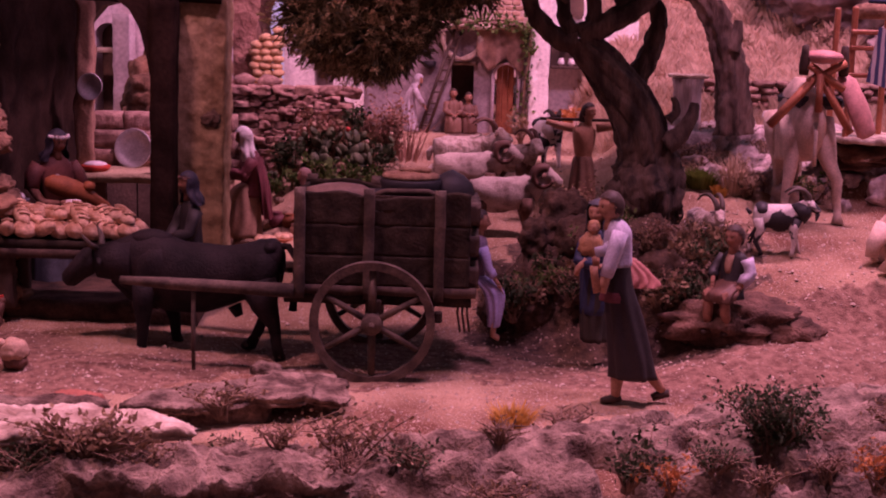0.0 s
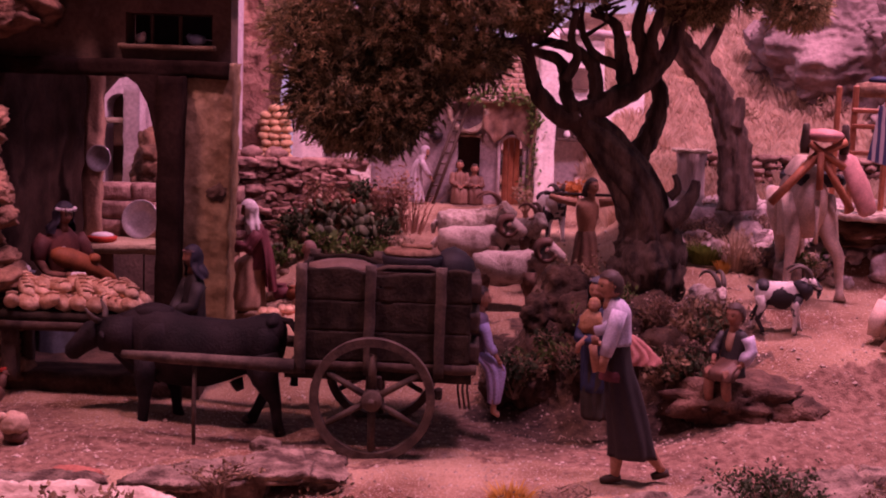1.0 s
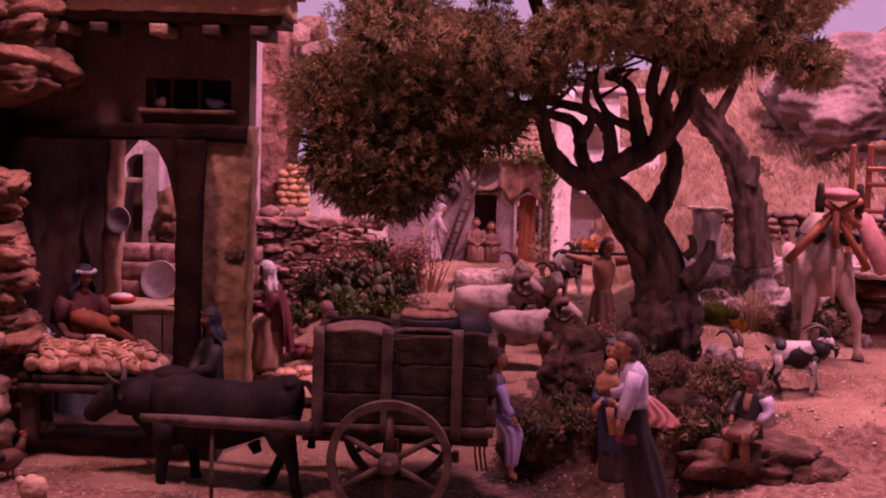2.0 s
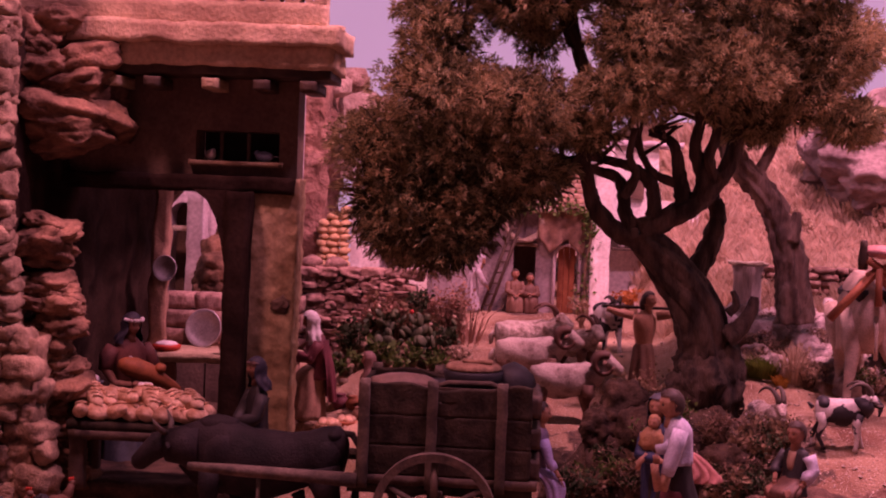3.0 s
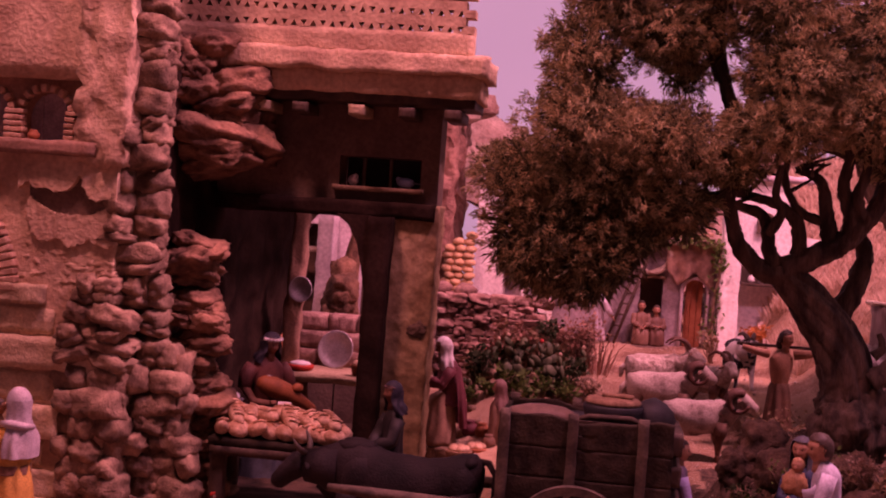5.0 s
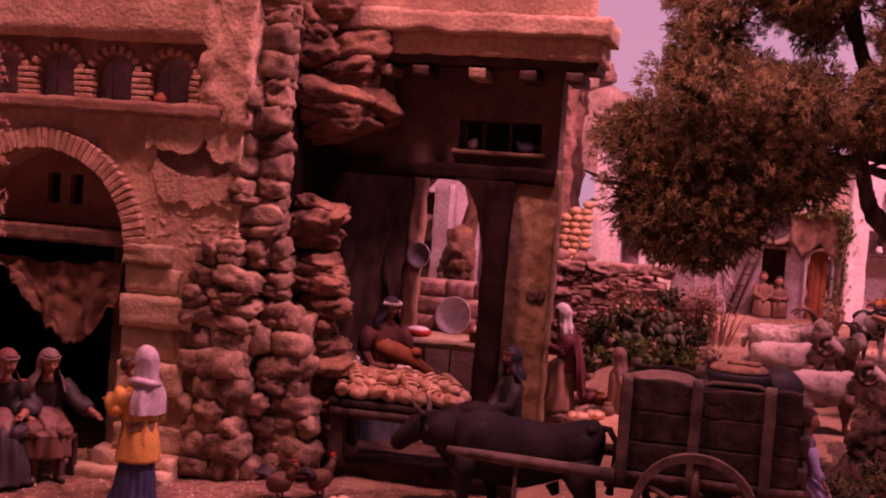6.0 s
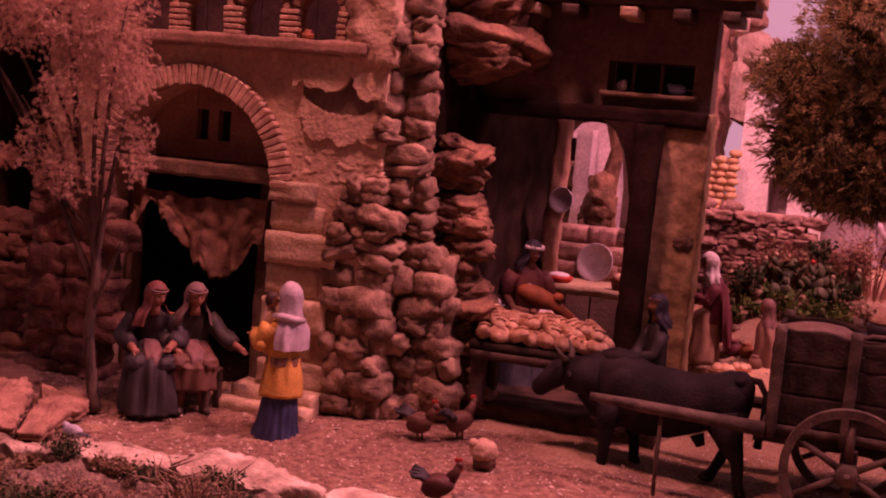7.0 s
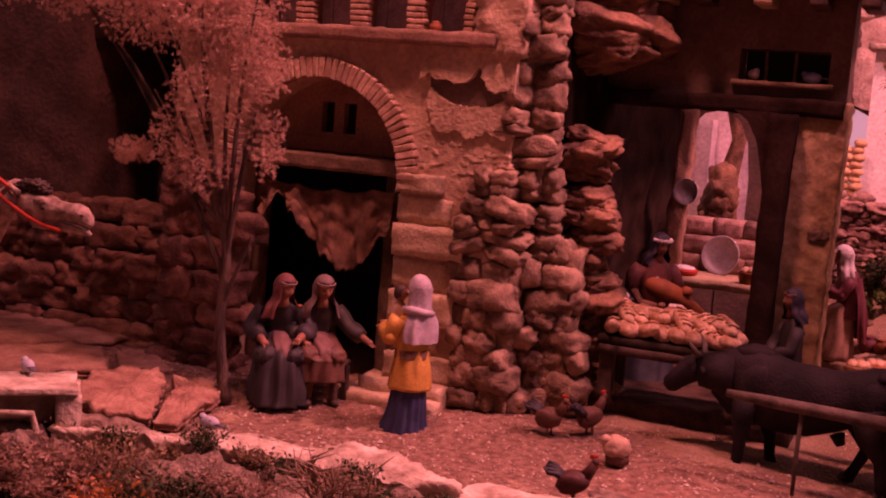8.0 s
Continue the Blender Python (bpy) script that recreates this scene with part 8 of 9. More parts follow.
robe(g, [((x - 0.008, y, z + 0.001), 0.031, 0.035), ((x - 0.005, y, z + 0.022), 0.027, 0.029), ((x - 0.002, y, z + 0.055), 0.0245, 0.0245), ((x, y, z + 0.080), 0.022, 0.021)], 2, T, 16, 0.13, 3.0, 64)
robe(g, [((x - 0.001, y, z + 0.062), 0.0285, 0.0285), ((x, y, z + 0.085), 0.0265, 0.0255), ((x, y, z + 0.110), 0.0235, 0.021), ((x, y, z + 0.135), 0.0255, 0.0195), ((x + 0.001, y, z + 0.158), 0.024, 0.016), ((x + 0.002, y, z + 0.170), 0.013, 0.010), ((x + 0.003, y, z + 0.176), 0.007, 0.007)], 3, T, 9, 0.11, 5.0)
robe(g, [((x, y, z + 0.104), 0.0245, 0.022), ((x, y, z + 0.110), 0.0245, 0.022), ((x, y, z + 0.116), 0.0245, 0.0215)], 5, T, 6, 0.06, 5.0)
head(g, (x + 0.004, y, z + 0.196), 0.0158, 4, 1, T, fall=0.070, nod=6)
g.tube([(x - 0.010, y - 0.016, z + 0.170), (x + 0.004, y - 0.022, z + 0.171), (x + 0.020, y - 0.014, z + 0.168), (x + 0.026, y, z + 0.166)], [0.004, 0.0055, 0.0055, 0.004], 9, 4, rough=0.3)
arm(g, [(x - 0.014, y - 0.018, z + 0.158), (x - 0.024, y - 0.024, z + 0.132), (x - 0.040, y - 0.006, z + 0.142)], 3, 0.0100)
arm(g, [(x - 0.002, y + 0.018, z + 0.158), (x - 0.026, y + 0.022, z + 0.132), (x - 0.042, y + 0.004, z + 0.138)], 3, 0.0100)
robe(g, [((x - 0.030, y + 0.004, z + 0.128), 0.012, 0.013), ((x - 0.029, y + 0.004, z + 0.150), 0.0125, 0.012), ((x - 0.027, y + 0.004, z + 0.168), 0.009, 0.009), ((x - 0.026, y + 0.004, z + 0.176), 0.005, 0.005)], 6, T, 6, 0.16, 2.0)
head(g, (x - 0.025, y + 0.004, z + 0.187), 0.0098, None, 1, 0.4)
figurine("figurine", g, [P_SKIN, P_HAIR, P_BLUE, P_OCHRE, P_PALEVEIL, P_BROWN, P_BEIGE], (x, y, z), "veiled woman figurine in ochre tunic and blue skirt carrying a child")
# white figure by the farmhouse wall and dim sitters in its doorway
g = Geo()
x, y, z = -0.086, 2.88, 0.19
T = -0.3
robe(g, [((x, y, z), 0.018, 0.020), ((x - 0.001, y, z + 0.045), 0.016, 0.016), ((x - 0.002, y, z + 0.075), 0.0125, 0.013), ((x + 0.006, y, z + 0.098), 0.0125, 0.011), ((x + 0.012, y, z + 0.108), 0.006, 0.006)], 2, T, 8, 0.2, 1.0)
arm(g, [(x + 0.010, y - 0.014, z + 0.098), (x + 0.020, y - 0.018, z + 0.078), (x + 0.030, y - 0.010, z + 0.064)], 2, 0.0060)
head(g, (x + 0.017, y, z + 0.120), 0.0115, 2, 1, T, fall=0.022, nod=22)
figurine("figurine", g, [P_SKIN, P_HAIR, P_PALEVEIL], (x, y, z), "stooping white-robed figurine by the farmhouse wall")
for x, c, hz_, lab in ((0.014, P_BROWN, 0.0, "seated man figurine in brown in the farmhouse doorway"), (0.050, P_VEIL, -0.008, "seated woman figurine in dark brown in the farmhouse doorway")):
    g = Geo()
    T = -1.4
    at = local(x, 2.925, 0.186, T)
    robe(g, [(at(0.014, 0, 0.0), 0.020, 0.018), (at(0.012, 0, 0.030), 0.019, 0.019), (at(0.002, 0, 0.046), 0.016, 0.015), (at(0, 0, 0.068 + hz_), 0.0165, 0.012), (at(0, 0, 0.078 + hz_), 0.006, 0.006)], 2, T, 8, 0.2, x * 40)
    for q in (-1, 1):
        arm(g, [at(0, q * 0.015, 0.072 + hz_), at(0.008, q * 0.019, 0.052 + hz_), at(0.022, q * 0.008, 0.046)], 2, 0.0055)
    head(g, at(0.002, 0, 0.092 + hz_), 0.0112, None, 1, T)
    figurine("figurine", g, [P_DARKSKIN, P_HAIR, c], (x, 2.925, 0.186), lab)

# pots standing about the yard
for x, y, r, m, lab in ((-0.262, 2.06, 0.013, P_RUST, "small round clay pot in the yard"), (-0.242, 1.985, 0.012, P_BROWN, "small brown clay pot in the yard"), (-0.205, 2.00, 0.014, P_RUST, "squat clay pot beside the crouching child"), (-0.285, 2.075, 0.015, P_MAROON, "dark red clay jar by the flower bed")):
    g = Geo()
    z = ground_z(x, y) - 0.003
    g.lathe((x, y, z), [(r * 0.55, 0), (r * 0.95, r * 0.5), (r, r * 0.95), (r * 0.75, r * 1.5), (r * 0.5, r * 1.75), (r * 0.62, r * 1.95), (r * 0.45, r * 1.9)], 20)
    whole("clay_pot", g, m, (x, y, z), lab, "pot")

# ---- bakery goods ----
M_BREAD = mat("crust", (0.34, 0.19, 0.11), (0.64, 0.45, 0.31), 0.8, 60, 300, 0.8, 0.003, vary=0.30)
table = thing("bread_table", (-0.51, 1.69, 0.03), "rough wooden table heaped with bread", "table")
g = Geo()
rough_block(g, (-0.615, 1.648, 0.112), (-0.405, 1.735, 0.124), (20, 8, 2), 0.0012, 40)
part("tabletop", g, M_CARTWOOD, table)
g = Geo()
rough_block(g, (-0.612, 1.645, 0.100), (-0.408, 1.652, 0.112), (16, 2, 2), 0.001, 40)
part("apron", g, M_DARKWOOD, table)
for x in (-0.602, -0.418):
    for y in (1.662, 1.722):
        g = Geo()
        rough_block(g, (x - 0.010, y - 0.009, 0.026), (x + 0.010, y + 0.009, 0.113), (2, 2, 6), 0.0015, 50, seed=x + y)
        part("leg", g, M_DARKWOOD, table)
br = random.Random(4)
for i in range(27):
    lay = 0 if i < 16 else 1
    x = lerp(-0.612, -0.420, ((i + 0.5) / 16 * 2) % 1.0) if lay == 0 else lerp(-0.600, -0.44, ((i * 0.618) % 1.0))
    y = (1.664 if i < 8 else 1.698) + br.uniform(-0.005, 0.006) if lay == 0 else 1.690 + br.uniform(-0.012, 0.016)
    long_ = br.random() < 0.58
    g = Geo()
    if long_:
        g.ball((0, 0, 0), (0.035, 0.0112, 0.0105), 0, 0.10, 2, i)
        for k in (-0.020, -0.010, 0.0, 0.010, 0.019):
            g.tube([(k - 0.002, -0.007, 0.0088), (k + 0.001, 0.0, 0.0108), (k + 0.004, 0.007, 0.0088)], 0.0020, 6, 0)
    else:
        g.ball((0, 0, 0), (0.0185, 0.0165, 0.0125), 0, 0.14, 2, i)
        g.tube([(-0.009, -0.002, 0.0112), (0.0, 0.001, 0.0126), (0.009, 0.002, 0.0112)], 0.0022, 6, 0)
    moved(g, pose(x, y, 0.1365 + 0.0190 * lay, br.uniform(-12, 12), br.uniform(-24, 24), br.uniform(-80, 80)))
    whole("loaf", g, M_BREAD, (x, y, 0.1255 + 0.019 * lay), "long scored loaf of brown bread" if long_ else "round golden loaf of bread", "bread", "loaves on the table")
g = Geo()
g.lathe((-0.608, 1.725, 0.124), [(0.015, 0), (0.017, 0.02), (0.0165, 0.042), (0.019, 0.045), (0.015, 0.045)], 20)
whole("pot", g, P_GREY, (-0.608, 1.725, 0.124), "grey pot of flour at the table's end", "pot")
g = Geo()
g.ball((-0.608, 1.725, 0.172), (0.013, 0.013, 0.008), 0, 0.25, 3)
whole("dough", g, P_WHITE, (-0.608, 1.725, 0.168), "lump of white dough in the pot", "dough")
g = Geo()
loft(g, [((-0.523, 1.715, 0.128), 0.012, 0.006), ((-0.520, 1.715, 0.150), 0.016, 0.006), ((-0.524, 1.716, 0.172), 0.010, 0.004)], 0, 12, "z", 4, 0.15)
whole("napkin", g, P_WHITE, (-0.523, 1.715, 0.128), "crumpled white cloth among the loaves", "cloth")
M_TIN = mat("tinned_copper", (0.50, 0.46, 0.47), (0.66, 0.62, 0.62), 0.42, 50, 300, 0.2, 0.001, metal=0.4)


def dish(x, y, z, r, tilt, label):
    g = Geo()
    g.lathe((0, 0, 0), [(r * 0.30, -0.010), (r * 0.80, -0.008), (r, 0.002), (r * 0.97, 0.003), (r * 0.78, -0.005), (r * 0.3, -0.007)], 32)
    moved(g, pose(x, y, z, tilt, 0, -12))
    return whole("dish", g, M_TIN, (x, y, z - r), label, "dish")


dish(-0.558, 2.185, 0.200, 0.036, 78, "large tinned dish leaning on the stone bench")
dish(-0.626, 2.160, 0.309, 0.024, 86, "tinned dish hung on the bakery post")
g = Geo()
rough_block(g, (-0.664, 2.172, 0.02), (-0.634, 2.19, 0.46), (4, 3, 30), 0.005, 40, lean=(0.012, 0))
part("inner_post", g, M_BRICKPL, bakery, "reddish inner post")
g = Geo()
g.lathe((-0.605, 2.11, 0.166), [(0.016, 0), (0.024, 0.004), (0.026, 0.010), (0.022, 0.012)], 24)
whole("flour_bowl", g, P_RED, (-0.605, 2.11, 0.166), "shallow red bowl of flour on the bench", "bowl")
g = Geo()
g.ball((-0.605, 2.11, 0.178), (0.021, 0.021, 0.006), 0, 0.1, 3)
whole("flour", g, P_WHITE, (-0.605, 2.11, 0.176), "mound of white flour in the bowl", "flour")
for i, (x, y, r, lab, m) in enumerate(((-0.285, 1.93, 0.022, "wicker basket of round loaves by the column", M_BASKET), (-0.262, 1.975, 0.020, "small wooden tub of fruit in the yard", M_REDWOOD), (-0.49, 2.10, 0.02, "clay bowl of buns on the bench", P_RUST))):
    z = 0.166 if i == 2 else 0.062
    g = Geo()
    g.lathe((x, y, z), [(r * 0.75, 0), (r, r * 0.9), (r * 1.03, r), (r * 0.9, r)], 20)
    whole("basket", g, m, (x, y, z), lab, "basket")
    for k in range(5):
        g = Geo()
        a = k * 1.3
        g.ball((x + r * 0.45 * math.cos(a), y + r * 0.45 * math.sin(a), z + r * 1.1), (0.009, 0.009, 0.007), 0, 0.08, 2, k)
        whole("bun", g, M_BREAD, (x + r * 0.45 * math.cos(a), y + r * 0.45 * math.sin(a), z + r), "small round bun heaped in a basket", "bread", "buns in baskets")

# ---- stones, slabs and trough in the foreground ----
rough_slab("pale_slab", [(-0.62, 1.10), (-0.44, 1.13), (-0.33, 1.16), (-0.235, 1.165), (-0.25, 1.20), (-0.30, 1.225), (-0.36, 1.245), (-0.50, 1.235), (-0.62, 1.20)], -0.02, 0.022, M_PALE, "flat pale slab bordering the lane", "stone slab", 0.004, thick=0.012)
rough_slab("bank_ledge", [(-0.350, 1.085), (-0.290, 1.070), (-0.225, 1.058), (-0.165, 1.080), (-0.110, 1.074), (-0.080, 1.098), (-0.120, 1.140), (-0.190, 1.150), (-0.280, 1.152), (-0.345, 1.125)], -0.09, 0.006, M_ROCKBANK, "broken pinkish shelf of rock on the bank", "rock shelf", 0.012, under=0.88, thick=0.026)
rough_slab("bank_ledge", [(-0.270, 1.010), (-0.200, 1.000), (-0.120, 1.015), (-0.060, 1.030), (-0.050, 1.062), (-0.150, 1.066), (-0.260, 1.055)], -0.12, -0.022, M_ROCKBANK, "broken pinkish shelf of rock on the bank", "rock shelf", 0.012, under=0.88, thick=0.026)
rough_slab("pale_slab", [(-1.09, 1.078), (-1.04, 1.106), (-0.99, 1.118), (-0.93, 1.150), (-0.90, 1.13), (-0.91, 1.100), (-1.0, 1.085)], -0.02, 0.030, M_PALE, "flat pale capping slab on the bank", "stone slab", 0.006)
rough_slab("pale_slab", [(-0.935, 1.122), (-0.930, 1.165), (-0.86, 1.156), (-0.82, 1.170), (-0.785, 1.206), (-0.72, 1.226), (-0.612, 1.172), (-0.598, 1.140), (-0.68, 1.132), (-0.79, 1.115)], -0.02, 0.033, M_PALE, "long pale capping slab on the bank", "stone slab", 0.006)
rough_slab("ledge_slab", [(-0.345, 1.255), (-0.262, 1.262), (-0.200, 1.290), (-0.150, 1.300), (-0.148, 1.355), (-0.176, 1.398), (-0.250, 1.350), (-0.330, 1.300)], -0.035, 0.020, M_ROCKBANK, "dark undercut slab of layered rock", "stone slab", 0.004, under=0.50, thick=0.013)
rough_slab("ledge_slab", [(-0.330, 1.315), (-0.240, 1.345), (-0.190, 1.410), (-0.240, 1.400), (-0.320, 1.350)], -0.02, 0.014, M_SAND, "sandy shelf of rock behind the slab", "stone slab", 0.005)
rough_slab("ledge_slab", [(-0.500, 1.245), (-0.420, 1.255), (-0.355, 1.275), (-0.360, 1.312), (-0.430, 1.300), (-0.500, 1.305)], -0.03, 0.012, M_ROCKBANK, "thin slab of layered rock", "stone slab", 0.004, thick=0.012)
rough_slab("ledge_slab", [(-0.170, 1.340), (-0.110, 1.325), (-0.096, 1.356), (-0.126, 1.425), (-0.190, 1.458), (-0.215, 1.435)], -0.03, 0.009, M_ROCKBANK, "broken slab chocking the cart wheel", "stone slab", 0.004, thick=0.011)
g = Geo()
g.ball((-0.212, 1.455, 0.003), (0.020, 0.016, 0.014), 0, 0.25, 1.6, 3, fine=True)
whole("rock", g, M_ROCKBANK, (-0.212, 1.455, -0.01), "squarish brown rock beside the cart wheel", "rock")
g = Geo()
g.ball((-0.405, 1.315, 0.004), (0.030, 0.018, 0.012), 0, 0.2, 1.6, 9, fine=True)
whole("rock", g, mat("red_rock", (0.28, 0.10, 0.07), (0.40, 0.16, 0.11), 0.9, 40, 260, 0.8, 0.004), (-0.405, 1.315, -0.01), "reddish rock lying in the lane", "rock")

trough = thing("trough", (-1.085, 1.082, 0.0), "pale stone trough with a hollow dark front", "trough")
T_POSE = pose(-1.085, 1.082, 0.0, 0, 0, 41.9)
for nm, lo, hi, cut in (("top_slab", (-0.22, -0.004, 0.064), (0.020, 0.078, 0.073), (20, 8, 3)), ("side", (-0.004, 0.0, -0.02), (0.024, 0.074, 0.0645), (4, 8, 8)), ("side", (-0.22, 0.004, -0.02), (-0.198, 0.074, 0.0645), (4, 8, 8)), ("back", (-0.198, 0.060, -0.02), (-0.004, 0.072, 0.0645), (12, 2, 8))):
    g = Geo()
    rough_block(g, lo, hi, cut, 0.0022, 34)
    part(nm, moved(g, T_POSE), M_PALE, trough)
g = Geo()
g.tube([(-0.072, -0.004, 0.044), (-0.030, -0.006, 0.043), (-0.024, -0.004, 0.016), (-0.024, -0.003, -0.02)], 0.0042, 8, rough=0.3)
part("front_rail", moved(g, T_POSE), M_PALE, trough)

# tree mound rocks
for i, (x, y, z, r) in enumerate(((0.158, 1.735, 0.080, 0.046), (0.140, 1.745, 0.130, 0.030), (0.175, 1.76, 0.165, 0.036), (0.208, 1.73, 0.130, 0.046), (0.225, 1.68, 0.075, 0.045), (0.120, 1.70, 0.040, 0.036), (0.310, 1.70, 0.085, 0.040), (0.345, 1.69, 0.055, 0.040), (0.075, 1.72, 0.030, 0.022))):
    g = Geo()
    g.ball((x, y, z), (r, r * 0.8, r * 1.05), 0, 0.38, 2.0, i * 7.3, fine=True)
    whole("mound_rock", g, M_MUD, (x, y, z - r), "dark crumbly lump of earth and rock under the tree", "rock", "rocks of the tree mound")
g = Geo()
g.ball((0.400, 1.640, 0.038), (0.096, 0.052, 0.040), 0, 0.36, 2.4, 33, fine=True)
g.ball((0.47, 1.63, 0.030), (0.050, 0.040, 0.026), 0, 0.22, 1.8, 35, fine=True)
whole("earth_ledge", g, mat("ledge_earth", (0.060, 0.034, 0.024), (0.19, 0.108, 0.074), 0.95, 26, 260, 1.0, 0.008), (0.405, 1.625, 0.0), "dark undercut earth ledge where a boy sits", "earth ledge")

# rubble field, stump and garden wall on the east slope
er = random.Random(21)
M_GREYROCK = mat("grey_rock", (0.27, 0.205, 0.19), (0.60, 0.50, 0.46), 0.9, 40, 260, 0.9, 0.005, vary=0.2)
for i in range(190):
    x, y = er.uniform(0.355, 0.80), er.uniform(1.98, 2.45)
    if 0.50 < x < 0.64 and y < 2.0 or x < 0.54 and y < 2.09:
        continue
    r = er.uniform(0.007, 0.025)
    g = Geo()
    g.stone((x, y, ground_z(x, y) + r * 0.35), (r * er.uniform(0.9, 1.5), r, r * er.uniform(0.7, 1.2)), er.uniform(0, 99), (er.uniform(-20, 20), er.uniform(-20, 20), er.uniform(0, 180)), amp=0.42, worn=True)
    whole("rock", g, M_GREYROCK, (x, y, ground_z(x, y)), "angular grey-pink rock on the slope", "rock", "rocks on the slope")
g = Geo()
g.lathe((0.466, 2.40, 0.235), [(0.034, 0), (0.028, 0.04), (0.027, 0.09), (0.031, 0.112), (0.024, 0.114)], 20)
stump = whole("tree_stump", g, mat("silvered_wood", (0.24, 0.18, 0.17), (0.46, 0.37, 0.36), 0.9, 50, 300, 1.0, 0.006, stretch=(1, 1, 0.15)), (0.466, 2.40, 0.235), "grey weathered tree stump with a pale cut top", "stump")
g = Geo()
rough_block(g, (0.432, 2.37, 0.348), (0.500, 2.43, 0.354), (8, 6, 1), 0.003, 40)
part("cut_top", g, M_PALE, stump)
gwall = thing("field_wall", (0.72, 2.60, 0.25), "low dry-stone field wall across the slope", "wall")
z = 0.255
while z < 0.335:
    h = er.uniform(0.012, 0.020)
    x = 0.50
    while x < 1.0:
        w = er.uniform(0.022, 0.05)
        g = Geo()
        g.stone((x + w / 2, 2.60, z + h / 2), (w * 0.52, 0.022, h * 0.54), er.uniform(0, 99))
        part("stone", g, M_WALLSTONE, gwall)
        x += w
    z += h * 0.92
# rubble beside the yard, left of the flower bed
for i in range(46):
    x, y = er.uniform(-0.33, 0.16), er.uniform(2.08, 2.42)
    if abs(x - 0.05) < 0.13 and y < 2.36 and x > -0.06:
        continue
    r = er.uniform(0.006, 0.017)
    g = Geo()
    g.ball((x, y, ground_z(x, y) + r * 0.4), (r * 1.2, r, r), 0, 0.3, 1.7, er.uniform(0, 99))
    whole("rock", g, M_STONE, (x, y, ground_z(x, y)), "small pinkish stone beside the flower bed", "rock", "stones of the flower bed")

# gravel, past counting
gr = random.Random(3)
vs, fs = [], []


def pebble(x, y, z, r):
    i = len(vs)
    a = gr.uniform(0, 6)
    for dx, dy, dz in ((1, 0, 0), (0, 1, 0), (-1, 0, 0), (0, -1, 0), (0, 0, 0.8), (0, 0, -0.6)):
        q = r * gr.uniform(0.7, 1.3)
        vs.append((x + (dx * math.cos(a) - dy * math.sin(a)) * q, y + (dx * math.sin(a) + dy * math.cos(a)) * q, z + dz * q))
    fs.extend([(i + p, i + (p + 1) % 4, i + 4) for p in range(4)] + [(i + (p + 1) % 4, i + p, i + 5) for p in range(4)])


for _ in range(26000):
    x, y = gr.uniform(-1.3, 0.95), gr.uniform(1.2, 1.85) if gr.random() < 0.75 else gr.uniform(1.85, 2.9)
    if -0.70 < x < -0.28 and 1.68 < y < 2.4:
        continue
    pebble(x, y, rough_ground(x, y), 0.0007 + 0.0022 * gr.random() ** 3)
for _ in range(1500):
    x, y = gr.uniform(-1.3, 0.95), gr.uniform(1.3, 2.6)
    if -0.72 < x < -0.28 and 1.66 < y < 2.4:
        continue
    pebble(x, y, rough_ground(x, y) + 0.001, 0.0018 + 0.0032 * gr.random() ** 3)
whole("gravel", Geo().add(vs, fs), mat("gravel_stone", (0.26, 0.185, 0.14), (0.56, 0.45, 0.36), 0.9, 60, 400, 0.3, 0.002), (0, 0, 0), "loose fine gravel scattered over the sand", "gravel", kind="stuff")

# ---- plants ----
M_DRY = leafmat("dry_leaf", (0.16, 0.10, 0.055), (0.36, 0.25, 0.15))
M_STRAW = leafmat("straw", (0.38, 0.27, 0.18), (0.62, 0.48, 0.35))
M_RUSTGRASS = leafmat("rust_grass", (0.20, 0.095, 0.065), (0.42, 0.24, 0.17))
M_GREENLEAF = leafmat("green_leaf", (0.045, 0.075, 0.020), (0.16, 0.21, 0.06))
M_DARKLEAF = leafmat("dark_shrub_leaf", (0.030, 0.040, 0.018), (0.085, 0.10, 0.05))
M_CACTUS = mat("cactus_green", (0.030, 0.034, 0.018), (0.115, 0.115, 0.060), 0.6, 40, 300, 0.5, 0.002)
M_YELLOW = leafmat("yellow_moss", (0.42, 0.22, 0.05), (0.60, 0.36, 0.09))
M_ORANGEF = leafmat("orange_flower", (0.40, 0.15, 0.05), (0.58, 0.26, 0.09))
M_PINKLEAF = leafmat("dusty_leaf", (0.22, 0.13, 0.09), (0.46, 0.31, 0.23))
M_MOSS = leafmat("green_moss", (0.07, 0.10, 0.015), (0.20, 0.24, 0.05))
M_PETAL = paint("red_petal", (0.55, 0.06, 0.05))
M_TWIG = mat("twig", (0.16, 0.10, 0.07), (0.28, 0.19, 0.13), 0.9, 60, 400, 0.5, 0.002)
pr = random.Random(8)


